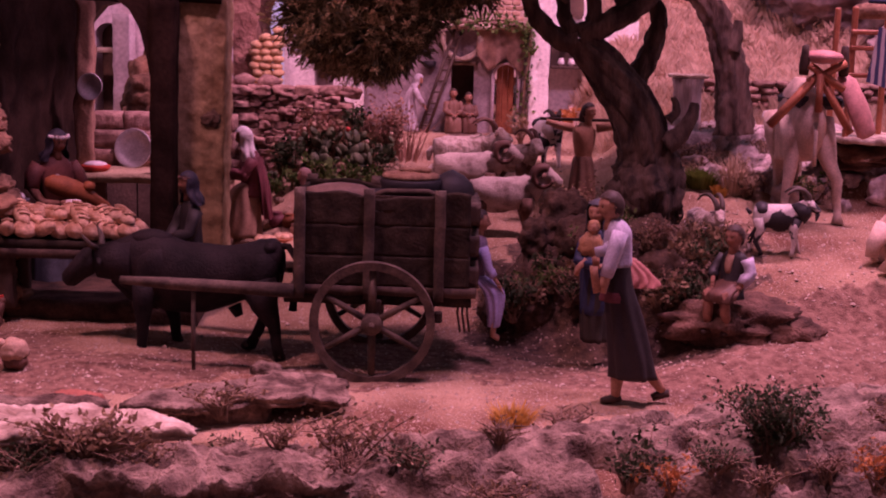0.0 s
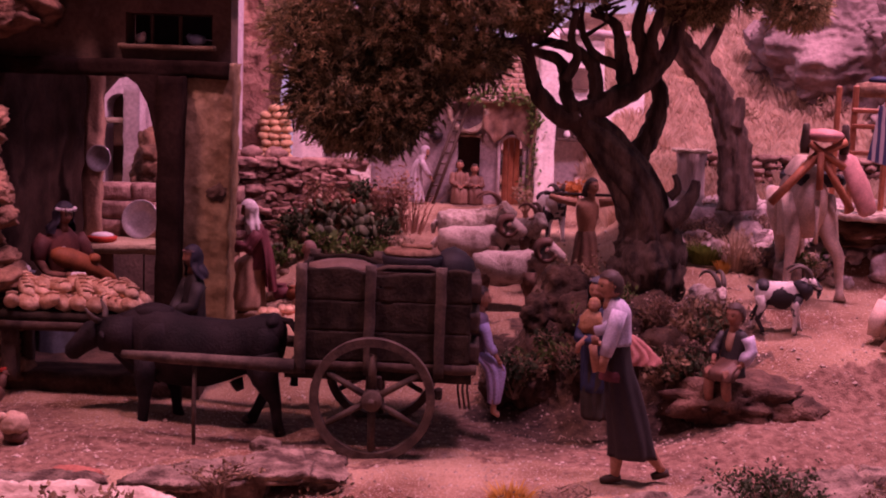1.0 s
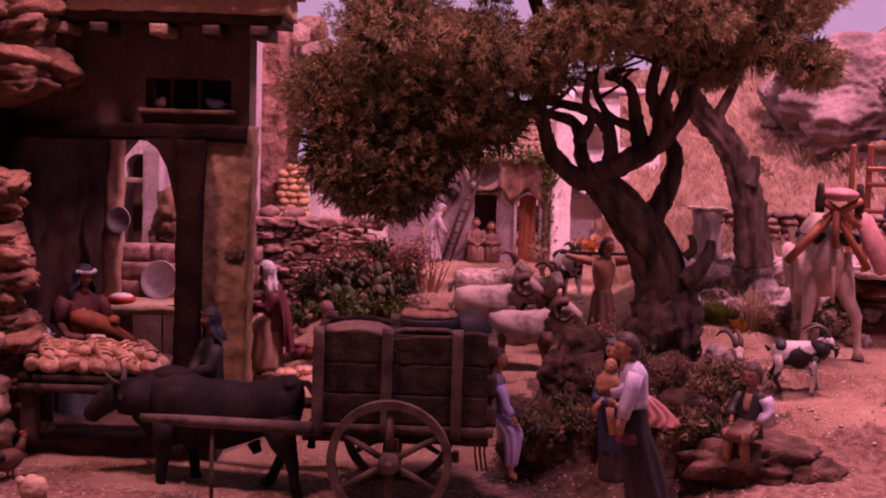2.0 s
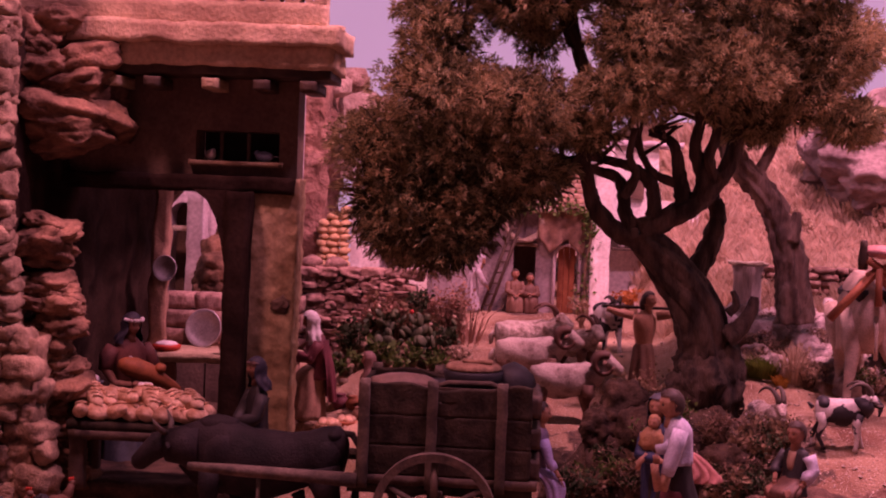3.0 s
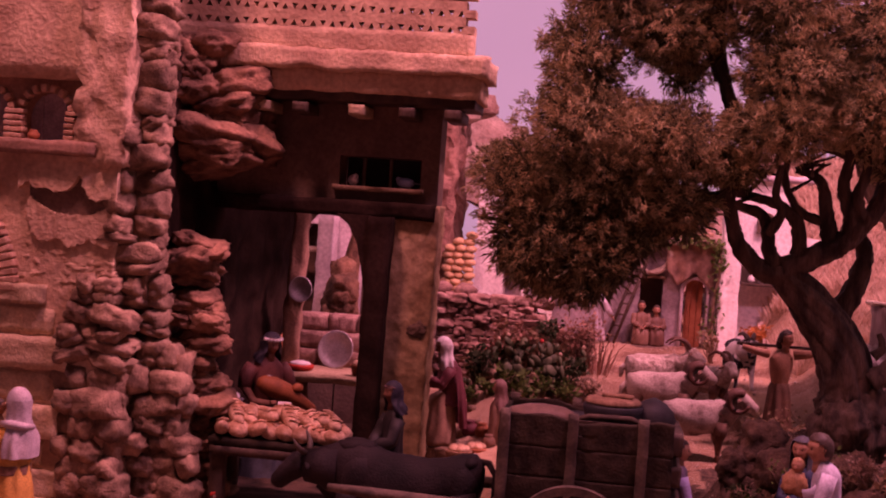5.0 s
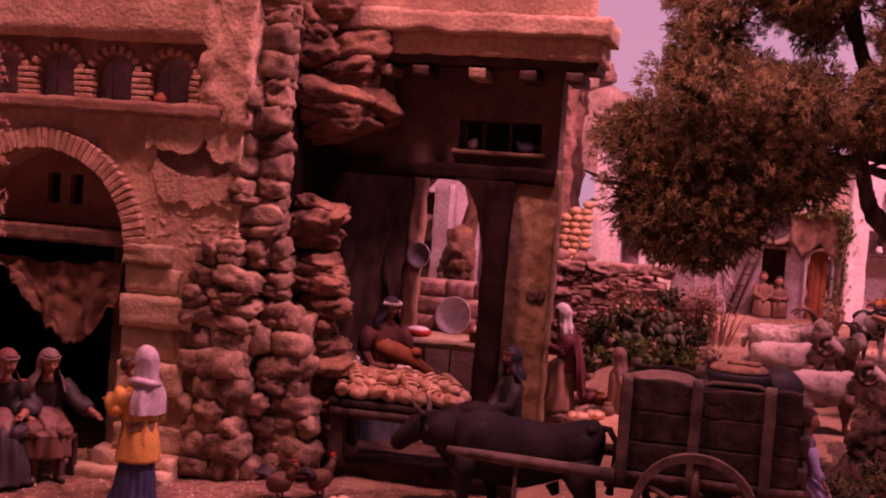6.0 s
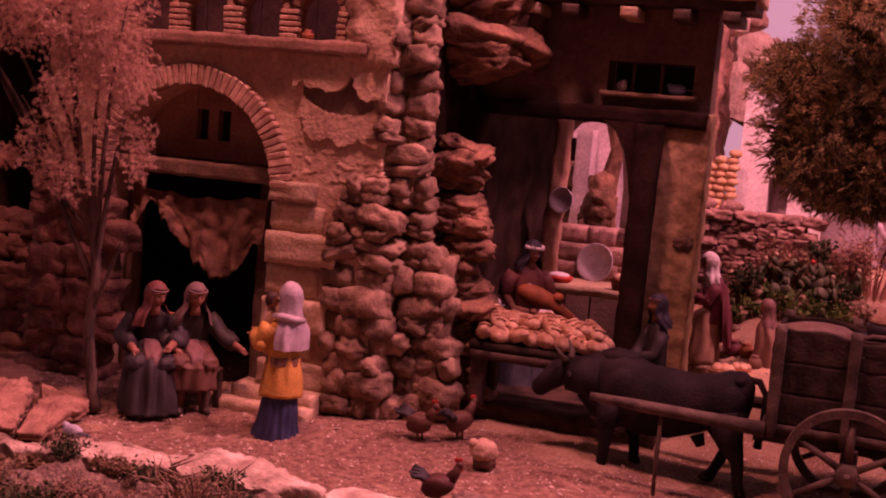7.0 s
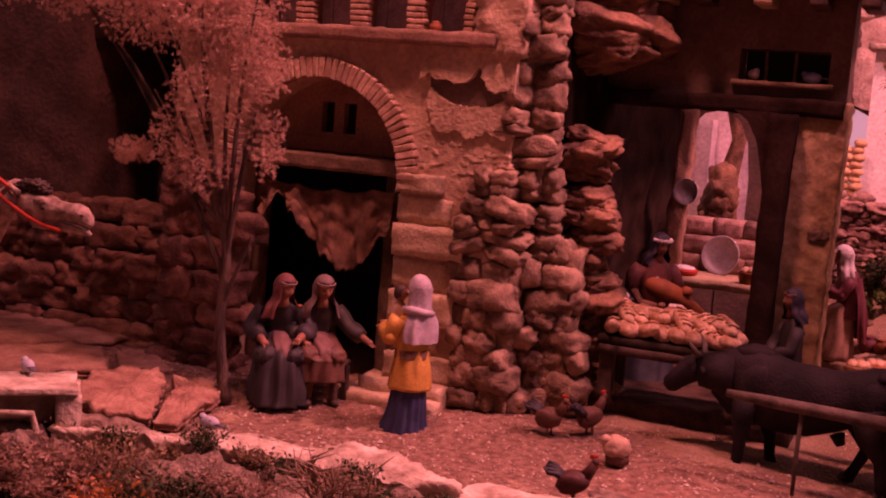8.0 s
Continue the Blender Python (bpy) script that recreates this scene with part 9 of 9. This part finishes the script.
def grass(x, y, z, n, h, spread, material, name, label, lean=0.5):
    vs, fs = [], []
    for _ in range(n):
        a, k = pr.uniform(0, 6.283), pr.random() ** 0.7
        bx, by = x + spread * 0.4 * k * math.cos(a), y + spread * 0.4 * k * math.sin(a)
        hh = h * pr.uniform(0.45, 1.1)
        tx, ty = bx + lean * hh * k * math.cos(a) + pr.gauss(0, 0.1) * hh, by + lean * hh * k * math.sin(a) + pr.gauss(0, 0.1) * hh
        w = 0.0011
        i = len(vs)
        px, py = math.cos(a + 1.57) * w, math.sin(a + 1.57) * w
        mx, my = lerp(bx, tx, 0.4), lerp(by, ty, 0.4)
        vs += [(bx - px, by - py, z - 0.004), (bx + px, by + py, z - 0.004), (mx + px, my + py, z + hh * 0.6), (mx - px, my - py, z + hh * 0.6), (tx, ty, z + hh)]
        fs += [(i, i + 1, i + 2, i + 3), (i + 3, i + 2, i + 4)]
    return whole(name, Geo().add(vs, fs), material, (x, y, z), label, "grass")


def shrub(x, y, z, rx, ry, h, leaves, leaf, material, name, label, twigs=14, category="shrub", seed=1):
    sr = random.Random(seed)
    root = thing(name, (x, y, z), label, category)
    g = Geo()
    tips = []
    for i in range(twigs):
        a = sr.uniform(0, 6.283)
        k = sr.uniform(0.2, 1.0)
        end = Vector((x + rx * k * math.cos(a), y + ry * k * math.sin(a), z + h * sr.uniform(0.5, 1.0)))
        mid = Vector((lerp(x, end.x, 0.45) + sr.gauss(0, rx * 0.12), lerp(y, end.y, 0.45), lerp(z, end.z, 0.5)))
        g.tube([(x + sr.gauss(0, 0.003), y + sr.gauss(0, 0.003), z - 0.004), mid, end], [0.0016, 0.0012, 0.0005], 5)
        tips += [mid, lerp(mid, end, 0.5), end]
        for _ in range(2):
            t2 = lerp(mid, end, sr.random()) 
            e2 = t2 + Vector((sr.gauss(0, rx * 0.3), sr.gauss(0, ry * 0.3), sr.uniform(0, h * 0.3)))
            g.tube([t2, e2], [0.0009, 0.0004], 4)
            tips.append(e2)
    part("stem", g, M_TWIG, root)
    if leaves:
        vs, fs = [], []
        for i in range(leaves):
            c = sr.choice(tips) + Vector((sr.gauss(0, rx * 0.10), sr.gauss(0, ry * 0.10), sr.gauss(0, h * 0.08)))
            d = Vector((sr.gauss(0, 1), sr.gauss(0, 1), sr.gauss(0.4, 0.8))).normalized()
            s = d.cross(Vector((sr.gauss(0, 1), sr.gauss(0, 1), sr.gauss(0, 1)))).normalized()
            L = leaf * sr.uniform(0.6, 1.3)
            k = len(vs)
            vs += [c, c + d * L * 0.5 + s * L * 0.28, c + d * L, c + d * L * 0.5 - s * L * 0.28]
            fs.append((k, k + 1, k + 2, k + 3))
        part("foliage", Geo().add(vs, fs), material, root)
    return root


# foreground
shrub(-0.345, 1.135, 0.004, 0.075, 0.04, 0.045, 500, 0.008, M_DRY, "dry_bush", "dry greyish creeping bush on the bank", 26, seed=2)
shrub(-0.225, 1.225, 0.020, 0.045, 0.03, 0.030, 180, 0.006, M_DRY, "dry_bush", "dry wiry tuft lying on the pale slab", 18, seed=3)
shrub(-0.085, 1.175, -0.012, 0.060, 0.035, 0.055, 300, 0.007, M_DRY, "dry_bush", "dry straggling weed on the bank", 18, seed=4)
shrub(0.335, 1.175, 0.005, 0.060, 0.04, 0.070, 2600, 0.0055, M_DARKLEAF, "thistle_bush", "dark green thistle bush on the bank", 34, seed=5)
shrub(0.18, 1.10, 0.0, 0.05, 0.03, 0.045, 300, 0.007, M_DARKLEAF, "thistle_bush", "small dark weed on the bank", 14, seed=6)
shrub(0.215, 1.075, 0.0, 0.028, 0.022, 0.035, 260, 0.006, M_ORANGEF, "flower_tuft", "tuft of dull orange flowers", 12, seed=7)
shrub(0.415, 1.09, 0.012, 0.035, 0.025, 0.04, 300, 0.006, M_ORANGEF, "flower_tuft", "tuft of dull orange flowers beside the bush", 12, seed=8)
grass(0.081, 1.285, -0.004, 420, 0.024, 0.045, M_YELLOW, "moss_tuft", "small bright yellow tuft of dry moss", 0.9)
shrub(-0.69, 1.02, 0.02, 0.07, 0.035, 0.060, 160, 0.006, M_DRY, "dry_bush", "bare twiggy bush below the pale ledge", 28, seed=9)
shrub(-0.86, 0.99, -0.025, 0.08, 0.04, 0.045, 900, 0.008, M_DARKLEAF, "dark_bush", "dark low bush below the pale ledge", 26, seed=10)
shrub(-1.03, 0.99, -0.03, 0.09, 0.05, 0.055, 1400, 0.008, M_PINKLEAF, "dusty_bush", "dusty reddish bush below the trough", 30, seed=11)
shrub(-0.92, 0.965, -0.03, 0.05, 0.03, 0.05, 500, 0.007, M_ORANGEF, "flower_tuft", "tuft of orange-brown flowers below the ledge", 16, seed=12)
for i, x in enumerate((-1.10, -1.0, -0.93, -0.80, -0.74, -0.64)):
    shrub(x, 1.035 + 0.01 * (i % 2), -0.012, 0.05, 0.02, 0.030, 300, 0.006, (M_PINKLEAF, M_DARKLEAF, M_DRY)[i % 3], "ledge_bush", "low scrubby bush against the pale ledge", 18, seed=200 + i)
for i, (x, y) in enumerate(((-0.46, 1.10), (-0.40, 1.12), (-0.29, 1.13), (-0.02, 1.14), (0.06, 1.10), (0.27, 1.13), (0.48, 1.20))):
    shrub(x, y, bank_z(x, y) - 0.004, 0.045, 0.025, 0.028, 260, 0.005, (M_DRY, M_DARKLEAF)[i % 2], "bank_weed", "thin dry weed creeping over the bank", 20, seed=220 + i)
# dense scrub below the pale ledge
for i in range(11):
    x = -1.24 + 0.055 * i
    shrub(x, 1.005 + 0.012 * (i % 3) - (0.05 if x < -1.06 else 0.0), -0.022 - (0.03 if x < -1.06 else 0.0), 0.055, 0.03, 0.036 + 0.012 * ((i * 7) % 3), 1100, 0.0058, (M_PINKLEAF, M_DRY, M_DRY, M_DARKLEAF)[i % 4], "ledge_bush", "low scrubby bush against the pale ledge", 26, seed=300 + i)
for i in range(15):
    x = -1.06 + 0.032 * i
    shrub(x, 1.062 + 0.012 * (i % 3) + 0.020 * sm(-1.0, -0.9, x), bank_z(x, 1.07) - 0.006, 0.030, 0.018, 0.016 + 0.006 * (i % 3), 520, 0.0050, (M_DARKLEAF, M_DRY, M_DARKLEAF)[i % 3], "ledge_bush", "low scrubby bush against the pale ledge", 18, seed=520 + i)
# pale stones and scrub on the east slope
for i in range(16):
    x, y = pr.uniform(0.40, 0.60), pr.uniform(2.10, 2.34)
    shrub(x, y, ground_z(x, y), 0.026, 0.02, 0.022 + 0.018 * pr.random(), 120, 0.006, (M_STRAW, M_PINKLEAF)[i % 2], "pale_bush", "pale dry bush among the rocks", 10, seed=330 + i)
# dry straggling weeds over the rock bank
for i in range(16):
    x = -0.42 + 0.062 * i + pr.uniform(-0.02, 0.02)
    y = pr.uniform(1.08, 1.26)
    shrub(x, y, bank_z(x, y) - 0.002, 0.032, 0.022, 0.018 + 0.016 * pr.random(), 120, 0.0042, (M_DRY, M_PINKLEAF, M_DRY, M_DARKLEAF)[i % 4], "bank_weed", "thin dry weed creeping over the bank", 18, seed=420 + i)
# flower bed with prickly pears
for i in range(20):
    x, y = -0.325 + 0.0105 * i + pr.uniform(-0.012, 0.012), 2.29 + pr.uniform(-0.07, 0.06)
    z = ground_z(x, y)
    cac = thing("cactus", (x, y, z), "dark green prickly pear cactus in the flower bed", "cactus", "cacti of the flower bed")
    ks = pr.uniform(0.40, 0.80)
    pads = [((0, 0, 0.022), 0.024, 0), ((0.012, 0, 0.055), 0.019, 25), ((-0.013, 0, 0.056), 0.019, -25), ((0.020, 0.004, 0.085), 0.016, 15), ((-0.020, -0.004, 0.086), 0.016, -35), ((0.0, 0.006, 0.088), 0.016, 5)]
    pads = [((a * ks, b * ks, c * ks), r * ks, t) for (a, b, c), r, t in pads]
    for (dx, dy, dz), r, tilt in pads[: pr.randint(3, 6)]:
        g = Geo()
        g.ball((x + dx, y + dy, z + dz), (r * 0.72, 0.0045, r), 0, 0.06, 2, rot=(pr.uniform(-45, 45), tilt + pr.uniform(-30, 30), pr.uniform(-90, 90)))
        pd = part("pad", g, M_CACTUS, cac)
        if dz > 0.05 and pr.random() < 0.35:
            g = Geo()
            g.ball((x + dx, y + dy, z + dz + r), (0.004, 0.004, 0.005), 0, 0.2, 3)
            part("flower", g, M_PETAL if pr.random() < 0.6 else P_BEIGE, pd)
for i in range(8):
    x, y = -0.295 + 0.025 * i, 2.20 + pr.uniform(-0.03, 0.03)
    shrub(x, y, ground_z(x, y), 0.022, 0.02, 0.022 + 0.026 * pr.random(), 110, 0.012, M_GREENLEAF, "leafy_plant", "low green leafy plant in the flower bed", 8, "plant", 40 + i)
for i in range(12):
    x, y = -0.31 + 0.019 * i, 2.30 + pr.uniform(-0.06, 0.07)
    shrub(x, y, ground_z(x, y), 0.026, 0.02, 0.05 + 0.045 * pr.random(), 190, 0.013, (M_DRY, M_DARKLEAF, M_RUSTGRASS)[i % 3], "rose_bush", "dark shrub with small red flowers", 8, "shrub", 60 + i)
shrub(-0.108, 2.33, ground_z(-0.11, 2.33), 0.055, 0.04, 0.105, 800, 0.009, M_RUSTGRASS, "dry_bush", "tall spiky rust-coloured dry bush", 46, seed=401)
grass(-0.075, 2.36, ground_z(-0.075, 2.36), 60, 0.085, 0.08, M_RUSTGRASS, "dry_reeds", "tall clump of rust-coloured dry reeds", 1.0)
shrub(-0.085, 2.22, ground_z(-0.085, 2.22), 0.026, 0.022, 0.032, 420, 0.007, M_STRAW, "pale_bush", "round pale straw-coloured bush", 16, seed=80)
# tree mound scrub
for i, (x, y, lab) in enumerate(((0.335, 1.70, 0), (0.365, 1.72, 0), (0.31, 1.655, 0), (0.10, 1.66, 0), (0.385, 1.74, 0), (0.34, 1.66, 0))):
    shrub(x, y, max(rough_ground(x, y), 0.03), 0.035, 0.03, 0.055, 260, 0.010, M_DARKLEAF if i % 2 else M_DRY, "scrub", "dark dry scrub under the old tree", 14, seed=90 + i)
shrub(0.235, 2.02, ground_z(0.235, 2.02), 0.080, 0.035, 0.080, 1500, 0.007, M_DRY, "scrub", "brown brush in front of the shepherd", 44, seed=99)
for i in range(12):
    x, y = 0.095 + 0.013 * i + pr.uniform(-0.01, 0.01), pr.uniform(1.655, 1.71)
    shrub(x, y, tree_mound(x, y) + 0.030, 0.028, 0.022, 0.030 + 0.018 * pr.random(), 220, 0.0065, (M_DRY, M_DARKLEAF, M_GREENLEAF)[i % 3], "scrub", "dark dry scrub under the old tree", 14, seed=560 + i)
for i in range(16):
    x, y = 0.285 + 0.0075 * i + pr.uniform(-0.008, 0.008), pr.uniform(1.64, 1.71)
    shrub(x, y, max(rough_ground(x, y), 0.05) + 0.008 * (i % 3), 0.026, 0.020, 0.026 + 0.014 * pr.random(), 300, 0.0052, (M_DRY, M_DARKLEAF, M_PINKLEAF)[i % 3], "scrub", "dark dry scrub under the old tree", 16, seed=610 + i)
for i in range(6):
    x, y = 0.352 + 0.012 * i, 1.742 + 0.006 * (i % 2)
    shrub(x, y, max(rough_ground(x, y), 0.05) - 0.006, 0.022, 0.018, 0.044 + 0.010 * (i % 3), 260, 0.0055, (M_DRY, M_DARKLEAF, M_DRY)[i % 3], "scrub", "dark dry scrub under the old tree", 18, seed=640 + i)
# east slope
grass(0.438, 2.08, ground_z(0.438, 2.08) + 0.002, 900, 0.030, 0.060, M_MOSS, "moss_cushion", "bright green cushion of moss", 0.7)
grass(0.487, 2.06, ground_z(0.487, 2.06), 120, 0.070, 0.04, M_STRAW, "straw_tuft", "tuft of tall orange straw", 0.6)
grass(0.462, 2.045, ground_z(0.462, 2.045), 160, 0.018, 0.025, M_YELLOW, "moss_tuft", "small orange moss tuft", 0.8)
for i in range(7):
    x, y = pr.uniform(0.50, 0.62), pr.uniform(2.0, 2.12)
    shrub(x, y, ground_z(x, y), 0.03, 0.025, 0.04, 260, 0.007, M_STRAW, "pale_bush", "pale dry bush among the rocks", 12, seed=110 + i)
for i in range(3):
    x, y = 0.60 + 0.03 * i, 2.02 + 0.03 * i
    shrub(x, y, ground_z(x, y), 0.025, 0.02, 0.035, 200, 0.009, M_GREENLEAF, "green_bush", "small green bush behind the camel", 8, seed=120 + i)
# dry grass over the hill, past counting
vs, fs = [], []
for _ in range(100000):
    x, y = pr.uniform(0.31, 1.45), pr.uniform(2.42, 3.8)
    if noise.noise(Vector((x * 5, y * 5, 1.5))) < -0.22:
        continue
    z = max(hill_height(x, y) if y > 2.55 else -1.0, ground_z(x, y)) + 0.004
    a, h = pr.uniform(0, 6.283), pr.uniform(0.018, 0.048) * (0.6 + 0.8 * abs(noise.noise(Vector((x * 14, y * 14, 4)))))
    i = len(vs)
    c, s = math.cos(a), math.sin(a)
    vs += [(x - 0.0006 * s, y + 0.0006 * c, z - 0.006), (x + 0.0006 * s, y - 0.0006 * c, z - 0.006), (x + 0.35 * h * c + 0.001, y + 0.3 * h * s, z + h * 0.8), (x + 0.6 * h * c, y + 0.5 * h * s, z + h)]
    fs.append((i, i + 1, i + 2, i + 3))
whole("hill_grass", Geo().add(vs, fs), leafmat("hill_straw", (0.46, 0.32, 0.23), (0.78, 0.60, 0.46)), (0, 0, 0), "bleached dry grass over the rocky hill", "grass", kind="stuff")
for i in range(44):
    x, y = pr.uniform(0.36, 1.2), pr.uniform(2.62, 3.5)
    z = hill_height(x, y) - 0.004
    shrub(x, y, z, 0.05, 0.04, 0.045, 260, 0.011, M_STRAW if i % 3 else M_PINKLEAF, "hill_bush", "bleached dry bush on the rocky hill", 8, seed=140 + i)
# vine and potted flowers at the farmhouse
vine = thing("vine", (0.19, 2.93, 0.19), "thin climbing vine along the farmhouse eaves", "vine")
g = Geo()
pts = [(0.182, 2.915, 0.19), (0.180, 2.91, 0.29), (0.190, 2.905, 0.38), (0.180, 2.90, 0.438), (0.12, 2.90, 0.452), (0.04, 2.90, 0.446), (-0.04, 2.90, 0.452), (-0.10, 2.90, 0.440)]
branch(g, pts, 0.004, 0.0016, 6, 0.4)
part("stem", g, M_TWIG, vine)
vs, fs = [], []
for i in range(420):
    t = pr.random() * (len(pts) - 1)
    k = min(int(t), len(pts) - 2)
    c = Vector(pts[k]).lerp(Vector(pts[k + 1]), t - k) + Vector((pr.gauss(0, 0.012), pr.gauss(-0.004, 0.006), pr.gauss(0, 0.014)))
    d = Vector((pr.gauss(0, 1), pr.gauss(-0.3, 0.5), pr.gauss(-0.3, 1))).normalized()
    s = d.cross(Vector((pr.gauss(0, 1), 1, pr.gauss(0, 1)))).normalized()
    j = len(vs)
    vs += [c, c + d * 0.005 + s * 0.004, c + d * 0.011, c + d * 0.005 - s * 0.004]
    fs.append((j, j + 1, j + 2, j + 3))
part("foliage", Geo().add(vs, fs), M_GREENLEAF, vine)
shrub(0.292, 2.95, 0.20, 0.040, 0.02, 0.045, 420, 0.010, M_ORANGEF, "flower_bush", "low bush of orange flowers by the annex", 10, seed=180)
shrub(0.16, 2.62, 0.19, 0.03, 0.02, 0.07, 120, 0.009, M_DRY, "scrub", "dry bush near the farmhouse", 14, seed=181)
g = Geo()
g.lathe((-0.045, 2.94, 0.335), [(0.004, 0), (0.014, 0.006), (0.016, 0.016), (0.013, 0.018)], 16)
whole("hanging_pot", g, P_BLACK, (-0.045, 2.94, 0.335), "black pot hung on the farmhouse wall", "pot")
# dusty shrub tree by the inn
shrubtree = thing("tamarisk", (-1.075, 1.40, 0.0), "slender dusty reddish tamarisk before the inn", "tree")
g = Geo()
branch(g, [(-1.068, 1.40, -0.005), (-1.085, 1.40, 0.10), (-1.08, 1.40, 0.20), (-1.11, 1.40, 0.32), (-1.13, 1.39, 0.48), (-1.15, 1.39, 0.62)], 0.0085, 0.003, 8, 0.35)
for e in ((-1.04, 1.39, 0.40), (-1.20, 1.38, 0.42), (-1.24, 1.39, 0.52), (-1.06, 1.41, 0.56), (-1.17, 1.37, 0.50), (-1.10, 1.42, 0.50), (-1.21, 1.40, 0.35), (-1.33, 1.39, 0.54), (-1.40, 1.39, 0.60)):
    branch(g, [(-1.082, 1.40, 0.16 + 0.12 * pr.random()), (lerp(-1.08, e[0], 0.5), 1.395, lerp(0.22, e[2], 0.55)), e], 0.005, 0.0015, 6, 0.3)
branch(g, [(-1.085, 1.40, 0.13), (-1.06, 1.395, 0.18), (-1.035, 1.39, 0.235)], 0.005, 0.002, 6, 0.3)
part("trunk", g, M_BARK, shrubtree)
foliage("crown", shrubtree, [((-1.08, 1.39, 0.53), (0.075, 0.05, 0.07), 0.9), ((-1.15, 1.39, 0.56), (0.09, 0.06, 0.09), 1.0), ((-1.23, 1.39, 0.535), (0.07, 0.05, 0.06), 0.8), ((-1.33, 1.39, 0.575), (0.09, 0.05, 0.05), 0.7), ((-1.04, 1.39, 0.46), (0.045, 0.04, 0.05), 0.5), ((-1.11, 1.39, 0.43), (0.07, 0.05, 0.06), 0.8), ((-1.16, 1.39, 0.36), (0.05, 0.04, 0.06), 0.4), ((-1.23, 1.38, 0.335), (0.03, 0.03, 0.02), 0.2), ((-1.02, 1.39, 0.36), (0.025, 0.03, 0.05), 0.2), ((-1.12, 1.39, 0.32), (0.05, 0.04, 0.04), 0.3), ((-1.20, 1.39, 0.70), (0.20, 0.06, 0.09), 1.2), ((-1.42, 1.39, 0.62), (0.07, 0.05, 0.06), 0.6), ((-1.50, 1.42, 0.58), (0.08, 0.05, 0.05), 0.5), ((-1.58, 1.43, 0.63), (0.09, 0.05, 0.07), 0.6), ((-1.38, 1.41, 0.55), (0.05, 0.04, 0.04), 0.3)], 160000, 0.0024, leafmat("tamarisk_leaf", (0.42, 0.26, 0.19), (0.70, 0.48, 0.38)), 9, "feathery dusty reddish foliage")
